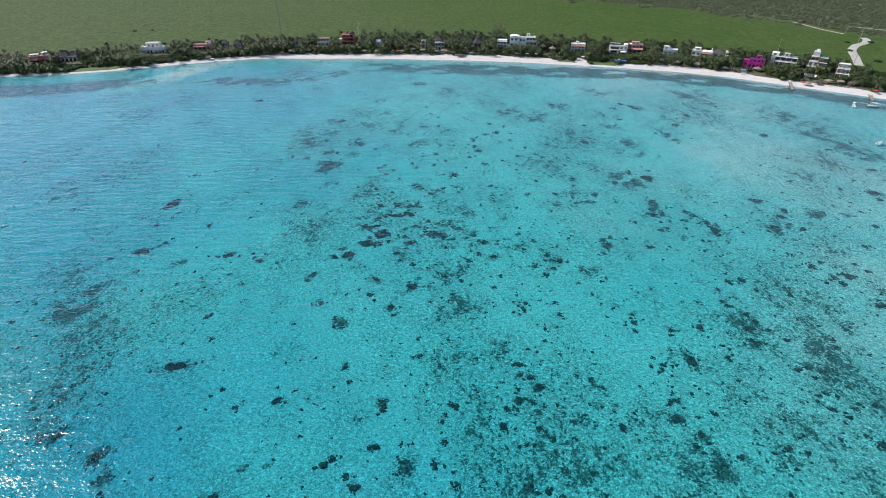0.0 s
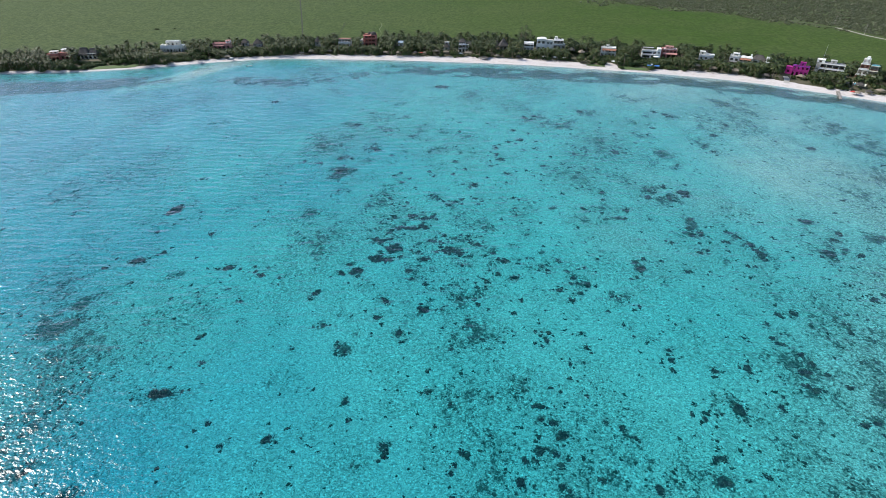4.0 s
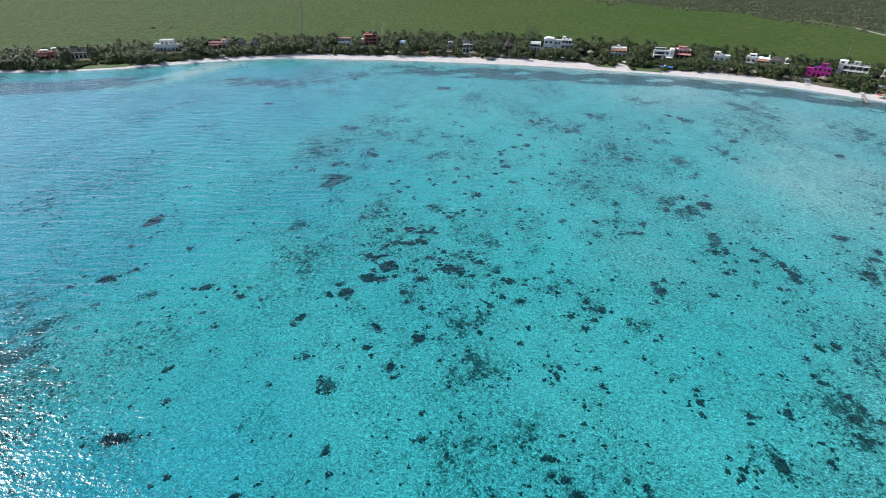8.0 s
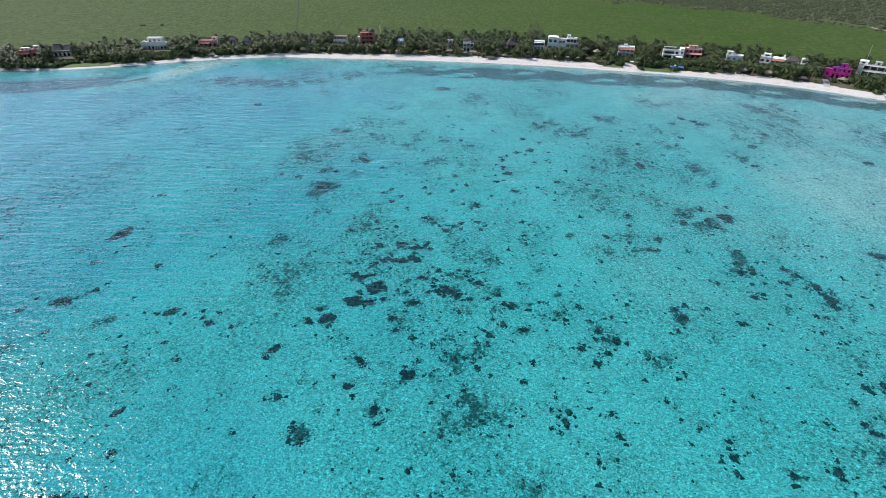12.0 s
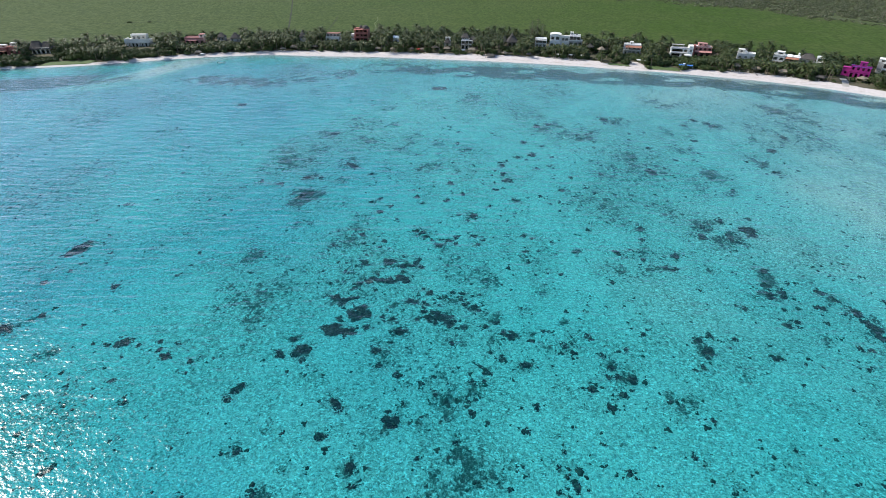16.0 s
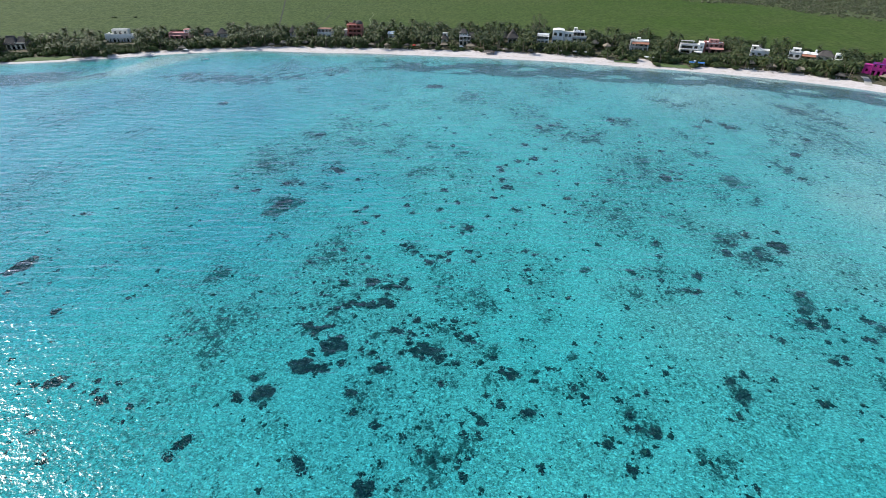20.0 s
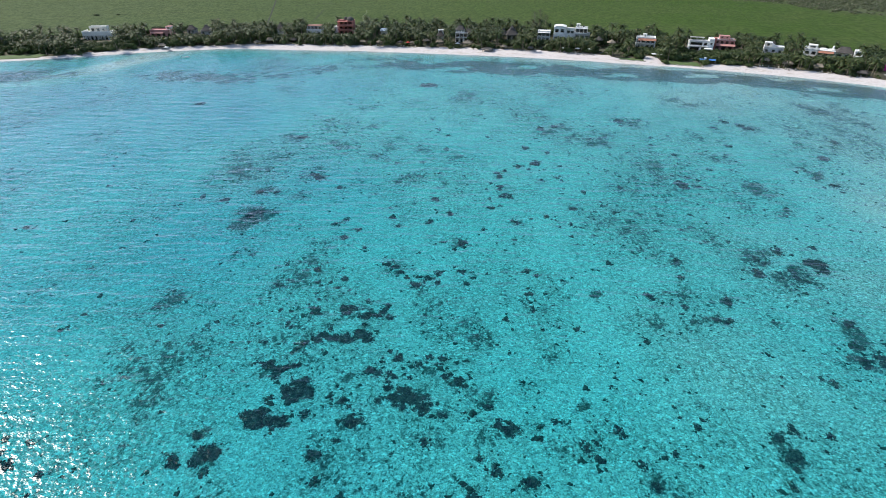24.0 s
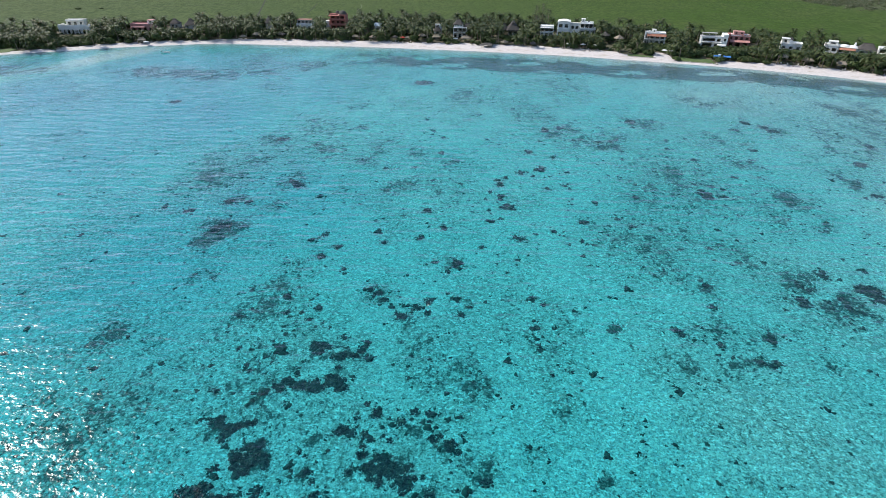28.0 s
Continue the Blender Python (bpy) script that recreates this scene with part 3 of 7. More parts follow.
MEADOW_87_TO_126 = [
    (27.9, 87, 4.1, 5.2, 0.4), (-49.7, 90, 0.97, 1, 0.8), (76.6, 91.8, 0.98, 1.5, 0.8), (-31.9, 92, 2, 1.5, 0.85), (100.3, 92.1, 7, 13.1, 0.35), (6.7, 94.2, 0.85, 1.4, 0.8),
    (-2.1, 96.2, 0.58, 1.2, 0.7), (-42.8, 96.3, 0.72, 0.99, 0.8), (2.3, 104.2, 9.1, 9.6, 0.35), (-46.1, 107.6, 1.2, 1.6, 0.8), (102.9, 108.2, 9.3, 10.4, 0.35), (14.8, 108.5, 6.2, 9, 0.35),
    (-98.4, 108.9, 4.7, 6.4, 0.35), (-94.9, 117, 5.7, 6.1, 0.45), (89.4, 120.1, 3.6, 4.2, 0.7), (-30.4, 120.5, 2.2, 2.1, 0.9), (106.5, 122.6, 8.4, 9, 0.3), (34.5, 124.3, 0.91, 0.94, 0.85),
    (102.5, 126.1, 1.5, 1.7, 0.75), (-112.8, 126.6, 6, 6.3, 0.8),
]
MEADOW_126_TO_148 = [
    (-28.8, 126.8, 1.4, 1.4, 0.85), (51.6, 127.9, 3.1, 2.6, 0.3), (6.2, 128.7, 10.6, 6.9, 0.4), (-47.3, 129.2, 4.4, 4.3, 0.25), (89.1, 131.4, 1.2, 1.6, 0.8), (135.8, 133.6, 5.3, 8.9, 0.4),
    (-61.2, 133.9, 3.4, 4.8, 0.25), (34.2, 134.5, 0.77, 0.9, 0.85), (-33, 135.4, 1.3, 1.5, 0.85), (-109.3, 136, 5.4, 6.1, 0.55), (23, 136.3, 0.9, 1.1, 0.7), (30.4, 137.5, 0.68, 1, 0.8),
    (-7.6, 142.5, 0.95, 1.1, 0.6), (-22.7, 142.7, 1.8, 2.4, 0.6), (52.6, 144.4, 0.83, 0.83, 0.8), (25.3, 145.4, 4.8, 4.9, 0.3), (1.2, 145.5, 9.7, 9.8, 0.4), (49.3, 146.9, 5.4, 3.4, 0.4),
    (-77.9, 147.4, 6.3, 6.1, 0.25), (-124.8, 148.7, 5.7, 7, 0.35),
]
MEADOW_149_TO_177 = [
    (-28.1, 149.6, 2.2, 3.1, 0.65), (-91.7, 152.1, 4, 4.5, 0.35), (-8.9, 154.5, 0.91, 0.75, 0.7), (36.7, 154.6, 4.5, 5.6, 0.4), (-12.8, 159.1, 8.1, 8, 0.35), (11.4, 162.6, 4.1, 6.2, 0.3),
    (25.1, 163.9, 4.8, 4.2, 0.65), (87.6, 167.4, 0.96, 2.2, 0.7), (-84.8, 167.5, 0.87, 1.1, 0.6), (-25.3, 168.3, 0.63, 0.75, 0.6), (-6, 169.6, 6.3, 3.6, 0.3), (27.7, 170.2, 1.4, 1.3, 0.8),
    (-10.6, 170.6, 0.96, 0.93, 0.7), (11.8, 171.2, 2, 2.7, 0.75), (48.7, 171.4, 4.7, 1.4, 0.3), (101.4, 172.6, 4.9, 6.5, 0.55), (-13.8, 174.7, 0.5, 0.72, 0.7), (18.8, 174.9, 2.1, 2, 0.7),
    (-19.2, 177, 0.6, 0.55, 0.6), (-0.59, 177.7, 3.4, 2.6, 0.4),
]
MEADOW_179_TO_195 = [
    (-59, 180, 2.3, 2.1, 0.6), (-14.3, 180, 4.4, 2.9, 0.3), (-26.2, 180.4, 4.5, 3.6, 0.3), (44.2, 180.6, 5.2, 4.6, 0.25), (130.8, 180.6, 7.7, 12.7, 0.45), (96.5, 181.5, 5.2, 7.1, 0.4),
    (33.4, 181.5, 1.6, 1.9, 0.5), (33.9, 182.1, 0.53, 0.81, 0.6), (24.2, 184.9, 2.3, 3, 0.35), (146.6, 185.1, 3.8, 4.8, 0.65), (10.6, 186.4, 5.1, 3.1, 0.4), (66, 187.1, 0.82, 0.83, 0.75),
    (85, 188.4, 2.8, 9, 0.55), (-64.1, 190.8, 2, 1.7, 0.5), (2.7, 191.1, 6.4, 4.8, 0.65), (-14.5, 192.7, 6, 4.4, 0.3), (-49.9, 193.3, 3.1, 2.5, 0.35), (53.5, 193.8, 2, 2.2, 0.6),
    (44.9, 193.9, 6.9, 4.4, 0.3), (-58.8, 195.8, 3.1, 5.4, 0.5),
]
MEADOW_197_TO_236 = [
    (71.3, 197.1, 3, 5, 0.4), (0.12, 198.2, 5.7, 5.4, 0.55), (37.7, 198.4, 0.82, 1.1, 0.75), (-90.5, 199.7, 5.2, 7.4, 0.4), (29.2, 202.2, 1.1, 1.2, 0.7), (52, 203.3, 5.9, 4.3, 0.5),
    (36, 203.3, 0.86, 1.5, 0.75), (103.4, 204.1, 8.5, 10.9, 0.3), (56.5, 204.4, 2.2, 1.8, 0.6), (-82.1, 206.4, 3.5, 4.6, 0.3), (-11.5, 210.3, 2.9, 3.8, 0.55), (82.6, 212.2, 5.7, 7.5, 0.5),
    (79.7, 212.9, 1.4, 2.1, 0.8), (-51.5, 214.6, 6.1, 4.5, 0.35), (57.8, 217.1, 0.83, 2.6, 0.6), (161.7, 219.4, 10.1, 6.9, 0.3), (77.2, 221.5, 6.1, 7.2, 0.4), (-54.3, 231.1, 6.1, 7.1, 0.6),
    (70.6, 234.8, 6.7, 5.6, 0.35), (-53.9, 236.7, 5.6, 4.5, 0.75),
]
MEADOW_240_TO_275 = [
    (3.4, 240.8, 3.6, 3.8, 0.4), (-24.5, 243.2, 2.9, 3.1, 0.3), (-68, 244.8, 2.7, 2.8, 0.6), (96.6, 247.5, 3.6, 6.2, 0.7), (201, 249, 14, 13, 0.6), (-45, 251.4, 3.8, 5.3, 0.4),
    (-57.7, 251.5, 3.9, 3.6, 0.5), (61.9, 254.2, 9.1, 10.4, 0.2), (89.4, 256.2, 6.1, 7.4, 0.4), (-27.7, 258, 4.8, 3.7, 0.4), (97.1, 258.4, 6.2, 9.6, 0.65), (-0.71, 260, 5.6, 7.3, 0.35),
    (52.9, 260.3, 4.7, 5.5, 0.35), (73.5, 261.9, 3.7, 3.4, 0.5), (-14, 262.7, 6.5, 5.7, 0.4), (-45.7, 266.2, 3.7, 6.2, 0.6), (-70.6, 266.4, 6.7, 8.7, 0.4), (120.3, 268.9, 6.5, 10.3, 0.5),
    (201.1, 272.7, 15, 14.8, 0.55), (-58.5, 275.9, 5.3, 7, 0.4),
]
MEADOW_280_TO_340 = [
    (118.8, 280.6, 7, 11.4, 0.5), (-25.4, 280.7, 4.1, 3.7, 0.55), (3.2, 282.8, 4.5, 6.9, 0.3), (-53.7, 283.2, 5.5, 2.5, 0.4), (93.3, 288.3, 8.2, 5.6, 0.4), (-10, 289, 5.6, 4.9, 0.4),
    (-44.9, 292.4, 7.6, 5.8, 0.7), (128.3, 294.7, 7.5, 11.5, 0.4), (-138, 295, 11.7, 9.9, 0.25), (-22.4, 295.8, 6.7, 10.7, 0.4), (54.3, 298, 8.7, 4.3, 0.5), (-60.5, 298.2, 7.8, 5.7, 0.6),
    (196.9, 298.3, 14.6, 22.3, 0.5), (92.3, 304.6, 7.9, 7.1, 0.45), (40.6, 309, 8.1, 11.8, 0.6), (56.8, 310.2, 6.1, 9, 0.5), (-33.9, 315.2, 6.3, 12.8, 0.4), (71.8, 322.4, 7.1, 6.7, 0.6),
    (-42.4, 335.4, 9.2, 9.9, 0.35), (26.5, 341, 4.6, 7.7, 0.4),
]
MEADOW_343_TO_368 = [
    (154.4, 343.9, 5.8, 11.3, 0.5), (103.3, 347.2, 7.1, 5.8, 0.45), (94.6, 356, 7.3, 6.2, 0.45), (2.9, 359.5, 11.2, 17.7, 0.35), (159.3, 368.1, 10.1, 8.2, 0.3),
]
CORAL_PLACES = CORAL_65_TO_81 + CORAL_82_TO_91 + CORAL_92_TO_108 + CORAL_108_TO_123 + CORAL_123_TO_133 + CORAL_133_TO_145 + CORAL_145_TO_155 + CORAL_155_TO_161 + CORAL_162_TO_168 + CORAL_168_TO_173 + CORAL_173_TO_179 + CORAL_179_TO_185 + CORAL_185_TO_195 + CORAL_195_TO_206 + CORAL_206_TO_220 + CORAL_223_TO_244 + CORAL_244_TO_267 + CORAL_269_TO_313 + CORAL_316_TO_375
MEADOW_PLACES = MEADOW_66_TO_86 + MEADOW_87_TO_126 + MEADOW_126_TO_148 + MEADOW_149_TO_177 + MEADOW_179_TO_195 + MEADOW_197_TO_236 + MEADOW_240_TO_275 + MEADOW_280_TO_340 + MEADOW_343_TO_368


def seagrass_cover(x, y):
    x, y = np.asarray(x, float), np.asarray(y, float)
    total = np.zeros_like(x)
    for px, py, rx, ry, thick in MEADOW_PLACES:
        total = np.maximum(total, 1.1 * thick * np.exp(-(((x - px) / (1.05 * rx)) ** 2 + ((y - py) / (1.05 * ry)) ** 2)))
    for px, py, rx, ry in CORAL_PLACES:
        total = np.maximum(total, 0.6 * np.exp(-(((x - px) / (1.5 * rx)) ** 2 + ((y - py) / (1.5 * ry)) ** 2)))
    for px, py, r in ((-252, 371, 10), (-238, 373, 11), (-224, 374, 11), (-211, 377, 9), (-160, 389, 12), (-140, 385, 12), (-120, 384, 11), (-98, 393, 11), (-80, 406, 10)):
        total = np.maximum(total, 0.95 * np.exp(-(((x - px) / (1.2 * r)) ** 2 + ((y - py) / (0.95 * r)) ** 2)))
    # wisps and bare gaps
    total = total * np.clip(0.85 + 0.55 * wobble(x, y * 0.8, 2.6, 5.5) + 0.45 * wobble(x, y, 6.5, 1.5), 0.15, 1.5)
    # thin rubble all over the seaward floor
    total = np.maximum(total, 0.34 * np.clip((128 - y) / 45, 0, 1) * np.clip((x + 15) / 45, 0, 1) * np.clip(0.8 + 0.5 * wobble(x, y, 9, 3.3), 0.2, 1.3))
    v = y - coast(x)
    patchy = np.clip(0.75 + 0.9 * wobble(x, v * 2.2, 13, 3.0), 0, 1)
    shore = np.exp(-((v + 23 - 7 * np.clip((x - 60) / 90, 0, 1)) / 12.5) ** 4) * patchy * np.clip((x + 80) / 50, 0.0, 1.6)
    shore = np.maximum(shore, 1.2 * np.exp(-((v + 32) / 14.0) ** 4) * np.clip(-(x + 215) / 25, 0, 1))
    far = 0.35 * np.clip(wobble(x, y * 0.7, 30, 5.0), 0, 1)
    return np.clip(np.maximum(np.maximum(total, shore), far), 0, 1.7)


def steps(*runs):
    """Grid lines from runs of (start, end, step)."""
    out = []
    for a, b, d in runs:
        out += list(np.arange(a, b, d))
    return np.array(out + [runs[-1][1]])


def sheet(name, us, vs, z, materials, slots=None, attributes=()):
    """A sheet of ground or water whose lines follow the coast."""
    u, v = np.meshgrid(us, vs)
    x, y = u.ravel(), (coast(u) + v).ravel()
    nu, nv = len(us), len(vs)
    i = (np.arange(nv - 1)[:, None] * nu + np.arange(nu - 1)[None, :]).ravel()
    faces = np.stack([i, i + 1, i + nu + 1, i + nu], 1)
    me = bpy.data.meshes.new(name)
    me.from_pydata(np.stack([x, y, z(u, v).ravel()], 1).tolist(), [], faces.tolist())
    for m in materials:
        me.materials.append(m)
    if slots is not None:
        uc, vc = (us[:-1] + us[1:]) / 2, (vs[:-1] + vs[1:]) / 2
        a, b = np.meshgrid(uc, vc)
        me.polygons.foreach_set("material_index", slots(a, b).ravel().astype(np.int32))
    for key, fn in attributes:
        at = me.attributes.new(key, "FLOAT", "POINT")
        at.data.foreach_set("value", fn(x, y).astype(np.float32))
    me.polygons.foreach_set("use_smooth", [True] * len(me.polygons))
    return new(name, me)


US = steps((-2600, -900, 170), (-900, -340, 20), (-340, -130, 2.5), (-130, 150, 2.0), (150, 340, 2.5), (340, 900, 20), (900, 2600, 170))
VS = steps((-3000, -900, 210), (-900, -440, 20), (-440, -60, 2.0), (-60, 40, 1.5), (40, 130, 3), (130, 480, 10), (480, 1000, 40), (1000, 3000, 250))


def ground_slots(u, v):
    w = beach(u) + 1.2 * wobble(u, v, 5, 2.0)
    deep = belt(u) - coast(u) + 2.5 * wobble(u, v, 7, 4.0)
    return np.where(v < w, 0, np.where(v < deep, 1, 2))


def scrub_cover(x, y):
    """Dry scrub on the higher ground inland."""
    d = (y - 600) + 0.9 * (x - 330) + 1.2 * np.clip(x - 350, 0, None) + 30 * wobble(x, y, 60, 6.0)
    return np.clip(d / 70, 0, 1)


ground = tagged(sheet("ground", US, VS, height, [SAND, LITTER, MARSH], ground_slots, (
    ("seagrass", seagrass_cover),
    ("under_water", lambda x, y: np.clip(-(y - coast(x)) / 6.0, 0, 1)),
    ("tide_line", lambda x, y: np.exp(-((y - coast(x) - 4.0 - 1.5 * wobble(x, 0 * y, 11, 8.0)) / 1.6) ** 2)),
    ("scrub", scrub_cover))),
    "white sand sea floor and beach running up to green marsh", "ground", kind="structure")
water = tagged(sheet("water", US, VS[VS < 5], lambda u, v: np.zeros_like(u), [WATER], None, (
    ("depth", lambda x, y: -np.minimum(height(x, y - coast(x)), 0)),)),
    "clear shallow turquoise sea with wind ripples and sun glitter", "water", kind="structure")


# ---- helpers for things ----
def mesh_of(name, bm, material):
    me = bpy.data.meshes.new(name)
    bm.to_mesh(me)
    bm.free()
    me.materials.append(material)
    return me


def part(name, bm, material, parent, label=""):
    """Link a bmesh as one mesh under a thing or a part."""
    ob = new(name, bm if isinstance(bm, bpy.types.Mesh) else mesh_of(name, bm, material))
    ob.parent = parent
    return tagged(ob, label)


def thing(name, x, y, z=0.0, turn=0.0, label="", category="", group=""):
    ob = new(name)
    ob.matrix_world = pose(x, y, z, 0, 0, turn)
    ob.empty_display_size = 0.5
    return tagged(ob, label, category, group)


def lump(rng, rx, ry, rz, rows=4, cols=8, rough=0.3):
    """A rough, low-poly rock or tuft standing on z = 0."""
    bm = bmesh.new()
    rings = []
    for i in range(rows):
        a = i / rows * math.pi / 2
        ring = []
        for j in range(cols):
            b = 2 * math.pi * (j + 0.5 * (i % 2)) / cols
            k = 1 + rng.uniform(-rough, rough)
            ring.append(bm.verts.new((rx * k * math.cos(a) * math.cos(b), ry * k * math.cos(a) * math.sin(b), rz * math.sin(a) * (1 + rng.uniform(-rough, rough)))))
        rings.append(ring)
    top = bm.verts.new((0, 0, rz))
    for lo, hi in zip(rings, rings[1:]):
        for j in range(cols):
            bm.faces.new((lo[j], lo[(j + 1) % cols], hi[(j + 1) % cols], hi[j]))
    for j in range(cols):
        bm.faces.new((rings[-1][j], rings[-1][(j + 1) % cols], top))
    return bm


def triangles(me):
    """Corner places of a mesh, as (verts, triangles)."""
    me.calc_loop_triangles()
    v = np.zeros(len(me.vertices) * 3)
    me.vertices.foreach_get("co", v)
    t = np.zeros(len(me.loop_triangles) * 3, np.int32)
    me.loop_triangles.foreach_get("vertices", t)
    return v.reshape(-1, 3), t.reshape(-1, 3)


def joined(name, sources, places, material, label, category):
    """Many copies joined into one mesh of kind stuff. places: (source, x, y, z, turn, size, height)."""
    data = [triangles(me) for me in sources]
    vs, ts, base = [], [], 0
    for k, x, y, z, turn, s, h in places:
        v, t = data[k]
        c, d = math.cos(turn), math.sin(turn)
        vs.append(np.stack([x + s * (c * v[:, 0] - d * v[:, 1]), y + s * (d * v[:, 0] + c * v[:, 1]), z + s * h * v[:, 2]], 1))
        ts.append(t + base)
        base += len(v)
    v, t = np.concatenate(vs).astype(np.float32), np.concatenate(ts).astype(np.int32)
    me = bpy.data.meshes.new(name)
    me.vertices.add(len(v))
    me.vertices.foreach_set("co", v.ravel())
    me.loops.add(len(t) * 3)
    me.loops.foreach_set("vertex_index", t.ravel())
    me.polygons.add(len(t))
    me.polygons.foreach_set("loop_start", np.arange(len(t), dtype=np.int32) * 3)
    me.update(calc_edges=True)
    me.validate()
    me.materials.append(material)
    return tagged(new(name, me), label, category, kind="stuff")


# ---- the reef ----
rng = random.Random(11)


def colony(count, spread, low, high, flat, cols=6):
    """A ragged cluster of small lumps, about one metre in radius."""
    bm = bmesh.new()
    for i in range(count):
        a, d = rng.uniform(0, 6.3), spread * math.sqrt(rng.random()) * (0.3 if i == 0 else 1)
        s = rng.uniform(low, high) * (1.3 - 0.6 * d / spread)
        one = lump(rng, s * rng.uniform(0.7, 1.4), s, s * flat * rng.uniform(0.6, 1.3), 2, cols, 0.35)
        bmesh.ops.transform(one, matrix=pose(d * math.cos(a), d * math.sin(a), 0, 0, 0, rng.uniform(0, 360)), verts=one.verts[:])
        me = bpy.data.meshes.new("lump")
        one.to_mesh(me)
        one.free()
        bm.from_mesh(me)
        bpy.data.meshes.remove(me)
    return bm


CORAL_MESHES = [mesh_of("coral_colony", colony(28, 0.92, 0.13, 0.34, 0.9), CORAL) for _ in range(10)]


def coral_patch(x, y, rx, ry):
    """A patch of coral: one colony, or several side by side where it is large."""
    z = ground_at(x, y) - 0.05
    if max(rx, ry) < 1.0:
        p = tagged(new("coral_outcrop", rng.choice(CORAL_MESHES)), "single dark coral outcrop on pale sea sand", "coral", "coral outcrops")
        p.matrix_world = pose(x, y, z, 0, 0, rng.choice((0, 180)) + rng.uniform(-15, 15)) @ Matrix.Diagonal((rx * 1.4, ry * 1.4, 0.65 + 0.35 * ry, 1))
        return
    wide = max(rx, ry) > 2.2
    p = thing("coral_patch", x, y, z, 0, "broad dark brown coral patch with paler knobs on sand" if wide else "dark brown coral patch on pale sea sand", "coral", "reef patches")
    for i in range(int(4 + 4.4 * rx * ry)):
        a, d = rng.uniform(0, 2 * math.pi), (0 if i == 0 else 0.88 * math.sqrt(rng.random()))
        s = rng.uniform(0.5, 0.95) * min(1.2, 0.66 + 0.22 * math.sqrt(rx * ry))
        b = part("coral_colony", rng.choice(CORAL_MESHES), CORAL, p)
        b.location, b.rotation_euler = (rx * d * math.cos(a), ry * d * math.sin(a), 0), (0, 0, rng.uniform(0, 6.3))
        b.scale = (s, s * rng.uniform(0.75, 1.1), s * rng.uniform(0.8, 1.3))


for place in CORAL_PLACES:
    coral_patch(*place)

# small tufts and rubble, thick in the meadows and thin on open sand
tuft_rng = np.random.default_rng(5)
TUFT_MESHES = [mesh_of("tuft", colony(4, 0.8, 0.22, 0.5, 0.35, 5), TUFT) for _ in range(6)]
tx, ty = tuft_rng.uniform(-250, 260, 190000), tuft_rng.uniform(60, 420, 190000)
halo = np.zeros_like(tx)
for px, py, rx, ry in CORAL_PLACES:
    halo = np.maximum(halo, np.exp(-(((tx - px) / (1.3 * rx + 0.8)) ** 2 + ((ty - py) / (1.3 * ry + 0.9)) ** 2)))
streaks = np.clip(0.5 + 1.1 * wobble(tx, ty * 0.7, 7, 2.0) + 0.6 * wobble(tx, ty, 3.1, 4.0), 0, 1.4)
chance = 0.025 + 0.13 * np.clip((tx + 70) / 60, 0.25, 1) * streaks + 0.55 * halo + 0.85 * seagrass_cover(tx, ty) * (0.3 + 0.7 * streaks)
keep = (tuft_rng.random(len(tx)) < 0.85 * chance) & (ty < coast(tx) - 12)
tx, ty = tx[keep], ty[keep]
tz = height(tx, ty - coast(tx)) - 0.05
joined("seagrass_tufts", TUFT_MESHES, [(int(k), a, b, c, t, s, 1.0) for k, a, b, c, t, s in zip(
    tuft_rng.integers(0, 6, len(tx)), tx, ty, tz, tuft_rng.uniform(0, 6.3, len(tx)), tuft_rng.gamma(1.6, 0.18, len(tx)) + 0.18)],
    TUFT, "dark seagrass tufts and coral rubble scattered over pale sand", "seagrass")

# broken coral scattered close round the patches
bit_rng = np.random.default_rng(17)
bits = []
for px, py, rx, ry in CORAL_PLACES:
    for _ in range(int((1.5 + 2.2 * math.sqrt(rx * ry)) * (0.6 if px < -40 else 1.0))):
        a, d = bit_rng.uniform(0, 6.3), bit_rng.gamma(1.2, 0.9)
        bits.append((px + (rx + d) * math.cos(a), py + (ry + d) * math.sin(a), float(min(0.42, bit_rng.gamma(2.0, 0.08) + 0.12))))
BIT_MESHES = [mesh_of("coral_bit", colony(5, 0.8, 0.25, 0.5, 0.6, 5), CORAL) for _ in range(4)]
joined("coral_rubble", BIT_MESHES, [(int(bit_rng.integers(0, 4)), x, y, ground_at(x, y) - 0.05, float(bit_rng.uniform(0, 6.3)), s, 1.0) for x, y, s in bits if y < coast(x) - 14],
       CORAL, "small broken dark coral heads scattered over pale sand", "coral")

# ---- building materials ----
WHITE = surface("white_plaster", (0.82, 0.81, 0.78), (0.72, 0.71, 0.67), 1.5, 0.85, 0.01, stain=0.12)
CREAM = surface("cream_plaster", (0.74, 0.70, 0.60), (0.62, 0.58, 0.49), 1.5, 0.85, 0.01, stain=0.15)
# dark wall colour that stands in for the shade inside deep verandas
VERANDA_SHADE = surface("dark_grey_render", (0.20, 0.20, 0.20), (0.14, 0.14, 0.14), 1.5, 0.85, 0.01, stain=0.2)
BRICK = surface("red_brown_render", (0.34, 0.17, 0.13), (0.26, 0.13, 0.10), 1.5, 0.85, 0.01, stain=0.2)
GREY = surface("grey_render", (0.46, 0.45, 0.43), (0.36, 0.35, 0.33), 1.5, 0.85, 0.01, stain=0.2)
RED = surface("red_painted_plaster", (0.50, 0.19, 0.15), (0.40, 0.15, 0.12), 1.5, 0.8, 0.01, stain=0.15)
PINK = surface("dusty_pink_plaster", (0.54, 0.27, 0.24), (0.44, 0.21, 0.19), 1.5, 0.8, 0.01, stain=0.15)
